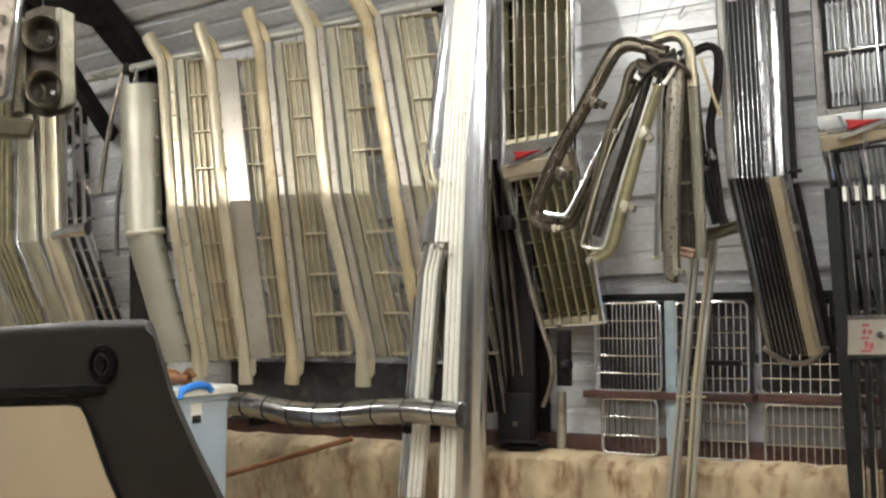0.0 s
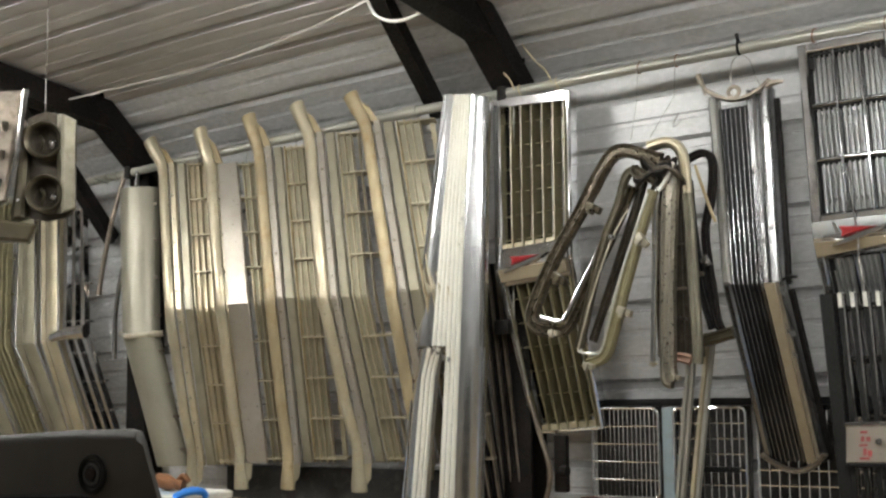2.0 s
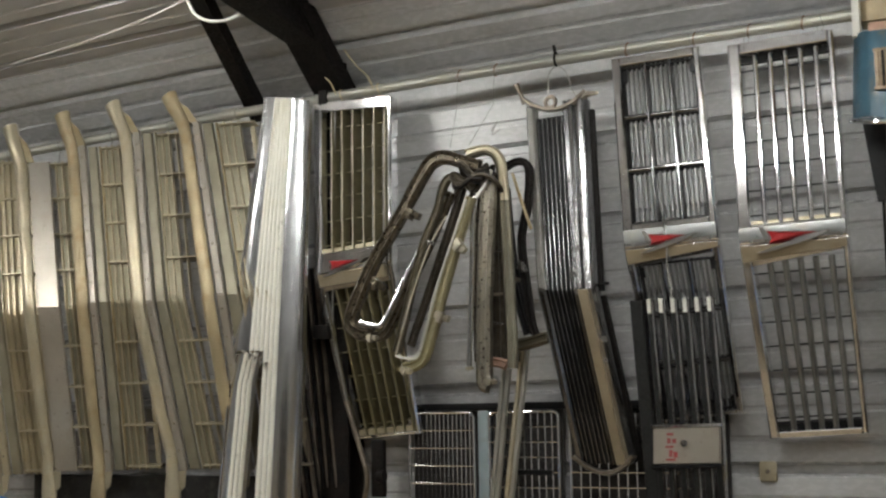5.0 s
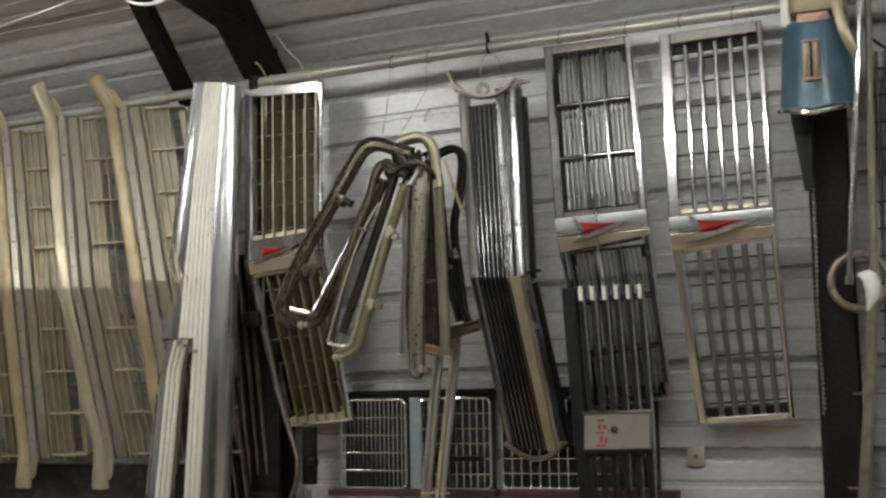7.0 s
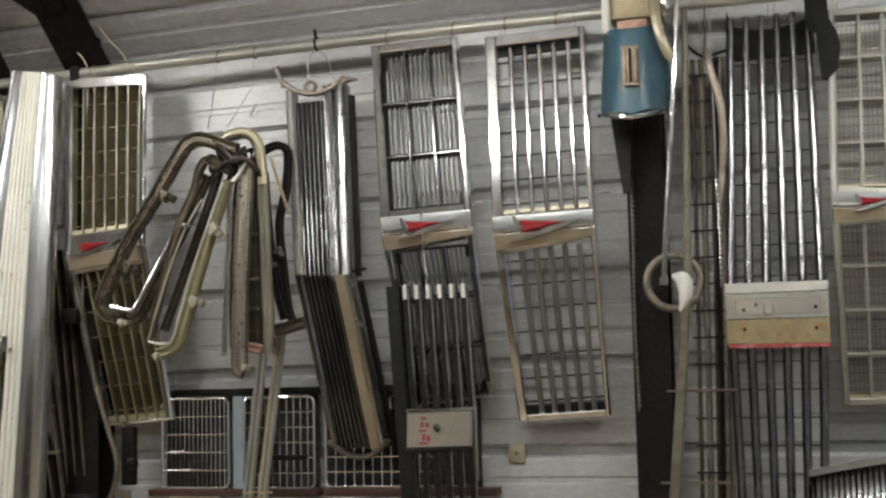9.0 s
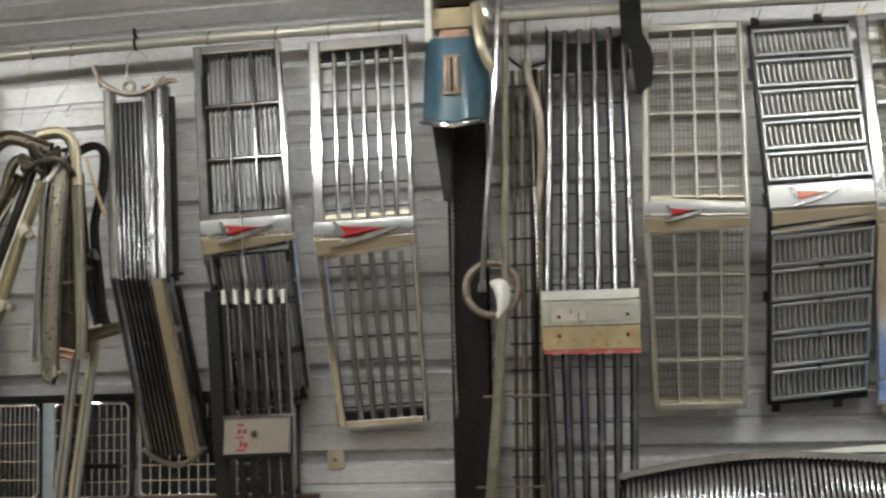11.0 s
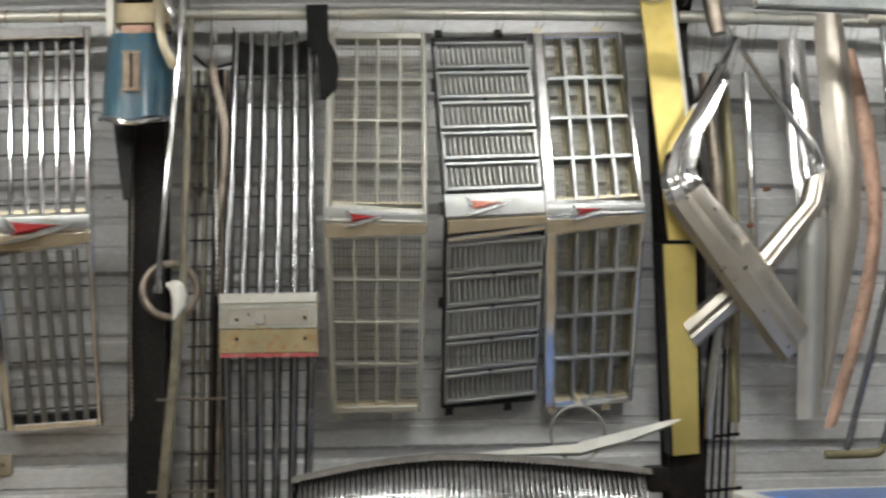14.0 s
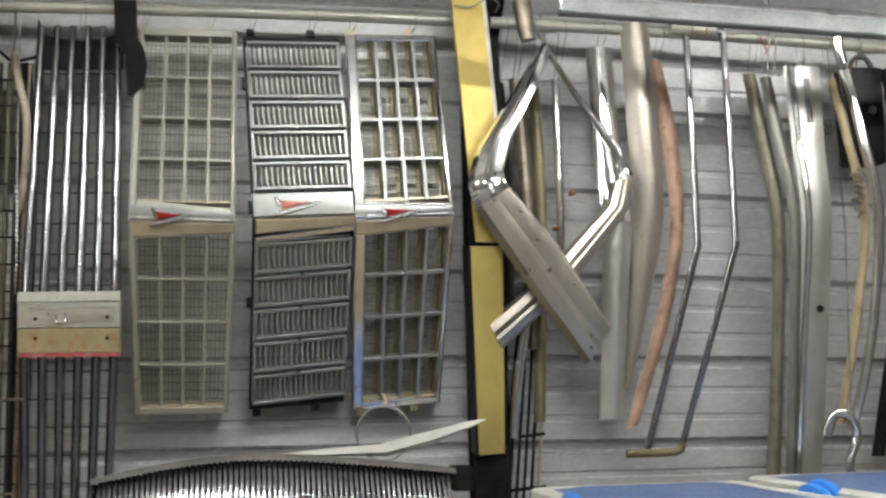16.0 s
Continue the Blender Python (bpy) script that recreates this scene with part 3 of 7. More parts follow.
# nine-pane grille
def grille_nine():
    up = Panel((-0.453, -0.18, 2.622), (-0.133, -0.18, 2.626), (-0.398, -0.27, 1.924), (-0.069, -0.27, 1.934))
    lo = Panel((-0.398, -0.27, 1.924), (-0.069, -0.27, 1.934), (-0.351, -0.10, 1.322), (-0.054, -0.10, 1.364))
    g = hung("radiator_grille", 0, (-0.2, -0.1, 1.34), "chrome radiator grille with nine barred panes and red arrow emblem")
    part("upper_frame", mk(frame_of, up, 0.10, 0.075, 0.045, 0.12, -0.03, 0.012), M_CHROME, g)
    part("lower_frame", mk(frame_of, lo, 0.085, 0.075, 0.10, 0.025, -0.03, 0.010, su=-0.04), M_CHROME, g)
    for pn, a, b in ((up, 0.045, 0.88), (lo, 0.09, 0.975)):
        for r in range(3):
            v0, v1 = a + (b - a) * r / 3, a + (b - a) * (r + 1) / 3
            for c in range(3):
                u0, u1 = 0.10 + 0.825 * c / 3, 0.10 + 0.825 * (c + 1) / 3
                pane = bmesh.new()
                slab(pane, pn, u0 + 0.005, u1 - 0.005, v0 + 0.004, v0 + 0.014, -0.035, -0.004)
                slab(pane, pn, u0 + 0.005, u1 - 0.005, v1 - 0.014, v1 - 0.004, -0.035, -0.004)
                slab(pane, pn, u0 + 0.005, u0 + 0.014, v0, v1, -0.035, -0.004)
                slab(pane, pn, u1 - 0.014, u1 - 0.005, v0, v1, -0.035, -0.004)
                pr = part("pane_frame", pane, M_RUBBER, g, smooth=False)
                for k in range(4):
                    u = u0 + (u1 - u0) * (0.2 + 0.2 * k)
                    part("thin_bar", mk(vbar, pn, u, 0.0062, v0, v1, -0.03, -0.012, 0.0015), M_SATIN, pr, smooth=False)
        for r in (1, 2):
            part("cross_bar", mk(hbar, pn, a + (b - a) * r / 3, 0.009, 0.10, 0.925, -0.02, 0.006, 0.003), M_DARKCHROME, g)
        for c in (1, 2):
            part("upright_bar", mk(vbar, pn, 0.10 + 0.825 * c / 3, 0.010, a, b, -0.02, 0.008, 0.003), M_DARKCHROME, g)
        for u, v in ((0.13, a + 0.05), (0.90, a + 0.045), (0.90, b - 0.045)):
            part("clip", mk(slab, pn, u - 0.03, u + 0.03, v - 0.03, v + 0.03, -0.034, -0.008), M_BLACK, g, smooth=False)
    part("nose_band", mk(nose, up, 0.905), M_SATIN, g, "satin silver band")
    part("nose_underside", mk(slab, lo, 0.012, 0.988, 0.003, 0.085, 0.004, 0.0128, 0.003, 0.035, cham=0.002), M_TANBAND, g, "lower band painted in the tan of the mirrored floor")
    emblem(g, up, 0.20, 0.78, 0.925, 1.035)
    for u in (0.15, 0.85):
        p = up.p(u, 0.03, -0.02)
        tie(g, p.x, p.z, p.y)
    # the bright wire that ties the smaller grille in front of it
    a = up.p(0.42, 0.66, 0.01)
    pts = [a, a + V((0.02, -0.03, -0.12)), a + V((0.035, -0.035, -0.24)), a + V((0.03, -0.03, -0.34)), a + V((0.05, -0.02, -0.42))]
    part("hanging_wire", mk(tube, curve(pts, 6), 0.004, 6), M_CHROME, g)


grille_nine()


# grille of five upright bars over thin cross wires
def grille_fivebar():
    up = Panel((-0.031, -0.19, 2.611), (0.321, -0.19, 2.619), (0.001, -0.28, 1.908), (0.349, -0.28, 1.917))
    lo = Panel((0.001, -0.28, 1.908), (0.349, -0.28, 1.917), (0.034, -0.10, 1.273), (0.352, -0.10, 1.290))
    g = hung("radiator_grille", 0, (0.2, -0.1, 1.28), "chrome radiator grille with five upright bars and red arrow emblem")
    part("upper_frame", mk(frame_of, up, 0.12, 0.055, 0.055, 0.09, -0.045, 0.012), M_CHROME, g)
    part("lower_frame", mk(frame_of, lo, 0.10, 0.055, 0.11, 0.035, -0.045, 0.010, su=-0.05), M_CHROME, g)
    part("shadow_lip", mk(slab, up, 0.12, 0.945, 0.05, 0.085, -0.05, -0.03), M_BLACK, g, smooth=False)
    part("nose_band", mk(nose, up, 0.918), M_SATIN, g, "satin silver band")
    part("nose_underside", mk(slab, lo, 0.012, 0.988, 0.003, 0.085, 0.004, 0.0128, 0.003, 0.045, cham=0.002), M_TANBAND, g, "lower band painted in the tan of the mirrored floor")
    part("lower_lip", mk(slab, up, 0.12, 0.945, 0.885, 0.915, -0.045, -0.008), M_CREAM, g, smooth=False)
    part("toothed_lip", mk(slab, lo, 0.10, 0.945, 0.935, 0.97, -0.05, -0.02), M_BLACK, g, smooth=False)
    for pn, a, b, ks in ((up, 0.06, 0.905, 5), (lo, 0.09, 0.965, 5)):
        for k in range(ks):
            u = 0.12 + 0.825 * (k + 0.9) / (ks + 0.75)
            bm = bmesh.new()
            vbar(bm, pn, u, 0.017, a, b, -0.03, 0.0, 0.006)
            # lower bars are the same chrome, with their shade painted in as grey
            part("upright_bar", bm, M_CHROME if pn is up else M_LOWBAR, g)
        for k in range(7):
            v = a + (b - a) * (k + 0.55) / 7
            part("cross_wire", mk(hbar, pn, v, 0.005, 0.11, 0.95, -0.034, -0.028), M_DARKGRILLE, g, smooth=False)
    emblem(g, up, 0.18, 0.86, 0.930, 1.05)
    for u in (0.15, 0.85):
        p = up.p(u, 0.03, -0.02)
        tie(g, p.x, p.z, p.y)


grille_fivebar()


def cell_grille(corners, label, rows, cols, frame_mat, mesh_mat, u_in, v_top, v_band, slant, mesh_n, red, tab_mat, band_u, bar_mat, bar_w=0.010):
    up, lo = Panel(*corners[:4]), Panel(*corners[2:])
    bot = lo.p(0.5, 1, 0)
    g = hung("radiator_grille", 0, bot, label)
    part("upper_frame", mk(frame_of, up, u_in[0], u_in[1], v_top, v_band, -0.05, 0.012, sl=slant), frame_mat, g)
    part("lower_frame", mk(frame_of, lo, u_in[0], u_in[1], v_band * 0.9, v_top, -0.05, 0.010, su=-slant), frame_mat, g)
    for pn, a, b in ((up, v_top, 1 - v_band), (lo, v_band * 0.75, 1 - v_top)):
        wu = 1 - u_in[0] - u_in[1]
        for r in range(1, rows):
            part("cross_bar", mk(hbar, pn, a + (b - a) * r / rows, bar_w, u_in[0], 1 - u_in[1], -0.045, 0.004, 0.003), bar_mat, g)
        for c in range(1, cols):
            part("upright_bar", mk(vbar, pn, u_in[0] + wu * c / cols, bar_w, a, b + 0.01, -0.050, 0.003, 0.003), bar_mat, g)
        if bar_w > 0.012:
            for c in range(cols):
                u1 = u_in[0] + wu * (c + 1) / cols
                part("cell_side", mk(slab, pn, u1 - 0.075, u1 - 0.015, a, b, -0.060, -0.053), M_OLIVE, g, smooth=False)
                part("cell_fin", mk(slab, pn, u1 - 0.022, u1 - 0.012, a, b, -0.085, -0.002), M_OLIVE, g, smooth=False)
        bm = bmesh.new()
        for k in range(mesh_n[0] * cols):
            vbar(bm, pn, u_in[0] + wu * (k + 0.5) / (mesh_n[0] * cols), 0.0028, a, b, -0.052, -0.048)
        for k in range(mesh_n[1] * rows):
            hbar(bm, pn, a + (b - a) * (k + 0.5) / (mesh_n[1] * rows), 0.0036, u_in[0], 1 - u_in[1], -0.049, -0.045)
        part("insert_mesh", bm, mesh_mat, g, "fine wire mesh behind the cells", smooth=False)
        part("insert_rim", mk(slab, pn, u_in[0], 1 - u_in[1], b - 0.012, b, -0.05, -0.004), M_CREAM, g, smooth=False)
    part("nose_underside", mk(slab, lo, 0.012, 0.988, 0.004, v_band * 0.80, 0.004, 0.0128, 0.004, v_band * 0.80 - slant, cham=0.002), M_TANBAND, g, "lower band painted in the tan of the mirrored floor")
    part("nose_band", mk(nose, up, 1 - v_band * 0.80, 1 - v_band * 0.80 + slant), M_SATIN, g, "satin silver band")
    emblem(g, up, *band_u, red)
    tabs(g, up, (0.06, 0.72), tab_mat)
    tabs(g, lo, (0.10, 0.72), tab_mat, True)
    for u in (0.06, 0.72):
        p = up.p(u, -0.02, 0)
        tie(g, p.x, p.z, p.y)
    return g


cell_grille(((1.120, -0.20, 2.588), (1.449, -0.20, 2.584), (1.098, -0.275, 1.935), (1.440, -0.275, 1.925), (1.105, -0.12, 1.311), (1.412, -0.12, 1.310)),
            "pale silver sixteen-cell radiator grille with faded red arrow emblem", 4, 4, M_PALE, M_MESH, (0.07, 0.05), 0.035, 0.10, 0.03, (5, 5), M_RED, M_PALE, (0.20, 0.58, 0.945, 1.03), M_PALE)
cell_grille(((1.815, -0.17, 2.589), (2.127, -0.17, 2.590), (1.828, -0.275, 1.935), (2.163, -0.275, 1.950), (1.825, -0.10, 1.312), (2.125, -0.10, 1.328)),
            "bright chrome sixteen-cell radiator grille with red arrow emblem", 4, 4, M_CHROME, M_MESH, (0.12, 0.05), 0.035, 0.095, 0.03, (3, 5), M_RED, M_CREAM, (0.25, 0.66, 0.945, 1.025), M_SATIN, 0.014)


# louvred grille of five long cells in a black frame
def grille_louvre():
    up = Panel((1.467, -0.18, 2.580), (1.796, -0.18, 2.580), (1.495, -0.285, 1.935), (1.832, -0.285, 1.945))
    lo = Panel((1.495, -0.285, 1.935), (1.832, -0.285, 1.945), (1.480, -0.10, 1.315), (1.800, -0.10, 1.334))
    g = hung("radiator_grille", 0, lo.p(0.5, 1), "louvred chrome radiator grille in a black frame with faded arrow emblem")
    part("upper_frame", mk(frame_of, up, 0.025, 0.03, 0.03, 0.10, -0.05, -0.006), M_BLACK, g)
    part("lower_frame", mk(frame_of, lo, 0.025, 0.03, 0.10, 0.03, -0.05, -0.004), M_BLACK, g)
    part("nose_band", mk(nose, up, 0.865), M_SATIN, g)
    part("lower_band", mk(slab, lo, 0.03, 1.0, 0.0, 0.075, -0.02, 0.010, 0.0, 0.045, cham=0.004), M_TANBAND, g)
    part("slant_bar", mk(slab, lo, 0.03, 1.0, 0.09, 0.115, -0.02, 0.014, 0.045, 0.075, cham=0.004), M_CHROME, g)
    for pn, a, b, skew in ((up, 0.03, 0.86, 0.0), (lo, 0.12, 0.985, -0.018)):
        for r in range(5):
            v0, v1 = a + (b - a) * r / 5 + 0.006, a + (b - a) * (r + 1) / 5 - 0.010
            bm = bmesh.new()
            t = 0.011 / pn.h
            slab(bm, pn, 0.035, 0.985, v0, v0 + t, -0.03, 0.008, v0 + skew, v0 + t + skew, cham=0.002)
            slab(bm, pn, 0.035, 0.985, v1 - t, v1, -0.03, 0.008, v1 - t + skew, v1 + skew, cham=0.002)
            slab(bm, pn, 0.035, 0.06, v0 + t, v1 - t, -0.03, 0.006)
            slab(bm, pn, 0.955, 0.985, v0 + t + skew, v1 - t + skew, -0.03, 0.006)
            cell = part("cell_frame", bm, M_SATIN, g)
            for k in range(17):
                u = 0.078 + 0.855 * k / 16
                bm = bmesh.new()
                hw = 0.0016 / pn.w
                s = [[pn.p(u + o + e, v, w) for e, w in ((-hw, -0.034), (hw, -0.034), (hw + 0.026, -0.006), (-hw + 0.026, -0.006))]
                     for v, o in ((v0 + t + skew * u, 0.004), (v0 * 0.7 + v1 * 0.3 + skew * u, 0.0), (v0 * 0.35 + v1 * 0.65 + skew * u, 0.004), (v1 - t + skew * u, 0.018))]
                loft(bm, s)
                part("louvre", bm, M_LOUVRE, cell)
            part("stud", mk(slab, pn, 0.48, 0.52, v1 + 0.001, v1 + 0.012, -0.01, 0.010), M_BLACK, g, smooth=False)
    emblem(g, up, 0.20, 0.66, 0.895, 0.99, M_RED2)
    tabs(g, up, (0.08, 0.70), M_BLACK)
    tabs(g, lo, (0.08, 0.70), M_BLACK, True)
    for u in (0.08, 0.70):
        p = up.p(u, -0.02, 0)
        tie(g, p.x, p.z, p.y)
    for v in (0.26, 0.93):
        part("side_boss", mk(slab, up, -0.035, 0.02, v - 0.03, v + 0.03, -0.03, -0.01), M_BLACK, g, smooth=False)
    part("side_boss", mk(slab, lo, -0.045, 0.02, 0.41, 0.46, -0.03, -0.01), M_BLACK, g, smooth=False)


grille_louvre()


# long six-bar grille with a stained plate across its middle
def grille_plate():
    up = Panel((0.795, -0.19, 2.595), (1.075, -0.19, 2.600), (0.760, -0.27, 1.682), (1.078, -0.27, 1.682))
    lo = Panel((0.760, -0.27, 1.500), (1.075, -0.27, 1.497), (0.772, -0.25, 0.70), (1.040, -0.25, 0.70))
    g = hung("radiator_grille", 0, lo.p(0.5, 1), "long six-bar aluminium grille with a stained centre plate")
    for pn, a, b in ((up, 0.0, 1.0), (lo, 0.0, 1.0)):
        for k in range(6):
            u = 0.06 + 0.88 * k / 5
            bm = bmesh.new()
            hw = 0.0118 / pn.w
            prof = [(-1, -0.035), (-1, -0.010), (-0.82, -0.002), (-0.45, 0.004), (0, 0.006), (0.45, 0.004), (0.82, -0.002), (1, -0.010), (1, -0.035)]
            loft(bm, [[pn.p(u + hw * q, v, w) for q, w in prof] for v in (a, b)])
            bar = part("bar", bm, M_DARKCHROME, g)
            # black strip added beside the bar for the dark side of its reflection
            bm = bmesh.new()
            vbar(bm, pn, u - 0.046, 0.006, a + (0.10 if pn is up else 0), b, -0.036, -0.012)
            part("bar_flange", bm, M_BLACK, bar, smooth=False)
        for k in range(9):
            part("rib", mk(hbar, pn, a + (b - a) * (k + 0.5) / 9, 0.004, 0.03, 0.97, -0.042, -0.036), M_DARKGRILLE, g, smooth=False)
    part("rail", mk(slab, up, -0.01, 1.0, 0.975, 1.012, -0.03, 0.016, cham=0.003), M_PALE, g)
    mid = Panel(up.p(-0.005, 1.012), up.p(1.0, 1.012), lo.p(-0.005, 0), lo.p(1.0, 0))
    part("plate_upper", mk(slab, mid, 0, 1, 0.0, 0.47, -0.02, 0.016, cham=0.003), M_PLATE, g, "silver plate with yellowed edges and screws")
    part("worn_patch", mk(slab, mid, 0.10, 0.93, 0.09, 0.40, 0.014, 0.0185, cham=0.002), M_HAZY, g, "bare silver patch worn through the paint")
    part("plate_lower", mk(slab, mid, 0, 1, 0.47, 0.93, -0.02, 0.012, cham=0.003), M_PLATE2, g, "rust-stained tan plate")
    part("red_edge", mk(slab, mid, 0.02, 1, 0.93, 1.0, -0.01, 0.014), M_REDEDGE, g, "dull red edge strip", smooth=False)
    for u, v in ((0.18, 0.30), (0.87, 0.28), (0.18, 0.66), (0.87, 0.66)):
        p = mid.p(u, v, 0.0185 if v < 0.4 else 0.012)
        part("screw", mk(tube, [p, p + V((0, -0.008, 0))], 0.006, 8), M_STEEL, g)
    p = mid.p(0.42, 0.30, 0.016)
    part("clip", mk(tube, curve([p + V((-0.012, 0, 0.018)), p + V((-0.012, -0.006, -0.012)), p + V((0.012, -0.006, -0.012)), p + V((0.012, 0, 0.018))], 4), 0.003, 5), M_CHROME, g)
    # black moulded top piece with a concave upper edge
    arc = [(u / 12, 0.018 + 0.03 * math.sin(math.pi * u / 12) - 0.055 * (1 if u in (0,) else 0)) for u in range(13)]
    bm = bmesh.new()
    prism(bm, up, arc + [(1.0, 0.155), (0.0, 0.155)], -0.028, -0.016)
    top = part("top_mould", bm, M_PLASTIC, g, "black moulded end piece", smooth=False)
    bl = Panel((1.047, -0.215, 2.675), (1.120, -0.215, 2.675), (1.047, -0.215, 2.357), (1.120, -0.215, 2.357))
    bm = bmesh.new()
    prism(bm, bl, [(0, 0), (1, 0), (1.02, 0.38), (1.35, 0.52), (1.48, 0.68), (1.36, 0.90), (0.95, 1.0), (0.6, 0.98), (0.45, 0.50), (0.05, 0.45)], -0.02, 0.03)
    part("end_cap", bm, M_PLASTIC, g, "black moulded end piece")
    p = up.p(0.5, 0.05, -0.03)
    tie(g, p.x, p.z, p.y)
    part("hook", mk(tube, curve([(1.08, -0.215, 2.66), (1.08, -0.19, 2.685), (1.08, -0.155, 2.66)], 5), 0.004, 6), M_WIRE, g)


def stain_mat(name, base, edge, stain):
    m = base_mat(name, base, 0.42, 0.35, 0.2, 14, 0.1, stain, 0.8, 60)
    return m


M_PLATE = stain_mat("yellowed_silver_plate", (0.37, 0.37, 0.34), None, (0.36, 0.27, 0.10))
M_PLATE2 = stain_mat("rust_stained_plate", (0.30, 0.245, 0.14), None, (0.28, 0.12, 0.03))
grille_plate()


# small black grille of six bars with a bare metal plate, in front of the nine-pane grille
def grille_black():
    up = Panel((-0.345, -0.30, 1.745), (-0.100, -0.30, 1.742), (-0.325, -0.29, 1.325), (-0.085, -0.29, 1.330))
    lo = Panel((-0.330, -0.29, 1.185), (-0.090, -0.29, 1.190), (-0.335, -0.24, 0.72), (-0.085, -0.24, 0.72))
    g = hung("radiator_grille", 0, lo.p(0.5, 1), "black six-bar grille with chrome edges and a scratched metal plate")
    sp = Panel((-0.375, -0.30, 1.745), (-0.330, -0.30, 1.745), (-0.335, -0.24, 0.72), (-0.290, -0.24, 0.72))
    part("side_rail", mk(slab, sp, 0, 1, 0, 1, -0.03, 0.012, cham=0.004), M_RUBBER, g)
    for pn in (up, lo):
        for k in range(6):
            u = 0.14 + 0.84 * k / 5
            bm = bmesh.new()
            vbar(bm, pn, u, 0.020, 0, 1, -0.035, 0.0, 0.004)
            bar = part("bar", bm, M_RUBBER, g)
            part("bright_edge", mk(vbar, pn, u + 0.05, 0.005, 0, 1, -0.004, 0.003), M_CHROME, bar, smooth=False)
            # glare on the chrome bar ends, painted as white tips
            if pn is up:
                part("bright_tip", mk(vbar, pn, u, 0.013, -0.004, 0.11, -0.002, 0.004), M_WHITE, bar, smooth=False)
        part("cross_bar", mk(hbar, pn, 0.50, 0.008, 0.1, 1.0, -0.04, -0.03), M_CHROME, g, smooth=False)
    mid = Panel(up.p(0.06, 1), up.p(1, 1), lo.p(0.06, 0), lo.p(1, 0))
    part("plate", mk(slab, mid, 0, 1, 0.1, 0.93, -0.01, 0.008, cham=0.003), M_DULLSTRIP, g, "scratched bare metal plate with red paint traces")
    for k, (u, v, w, h) in enumerate(((0.26, 0.20, 0.10, 0.06), (0.24, 0.32, 0.05, 0.12), (0.32, 0.34, 0.06, 0.10), (0.25, 0.50, 0.12, 0.05), (0.27, 0.60, 0.05, 0.16), (0.34, 0.64, 0.06, 0.14), (0.27, 0.80, 0.14, 0.05))):
        part("paint_trace", mk(slab, mid, u - w / 2, u + w / 2, v, v + h, 0.008, 0.009), M_REDEDGE, g, smooth=False)
    p = mid.p(0.48, 0.45, 0.008)
    part("stud", mk(tube, [p, p + V((0, -0.012, 0))], 0.012, 8), M_CHROME, g)
    part("top_rail", mk(slab, mid, -0.02, 1.02, 0.0, 0.08, -0.02, 0.010, cham=0.002), M_CHROME, g)
    part("bottom_rail", mk(slab, mid, -0.02, 1.02, 0.95, 1.03, -0.02, 0.010, cham=0.002), M_BLACK, g)
    p = up.p(0.45, 0.02, -0.01)
    part("wire_tie", mk(tube, curve([p, p + V((0.0, 0.0, 0.05)), p + V((-0.012, 0.01, 0.12)), p + V((-0.02, 0.02, 0.20))], 5), 0.003, 5), M_WIRE, g)


grille_black()


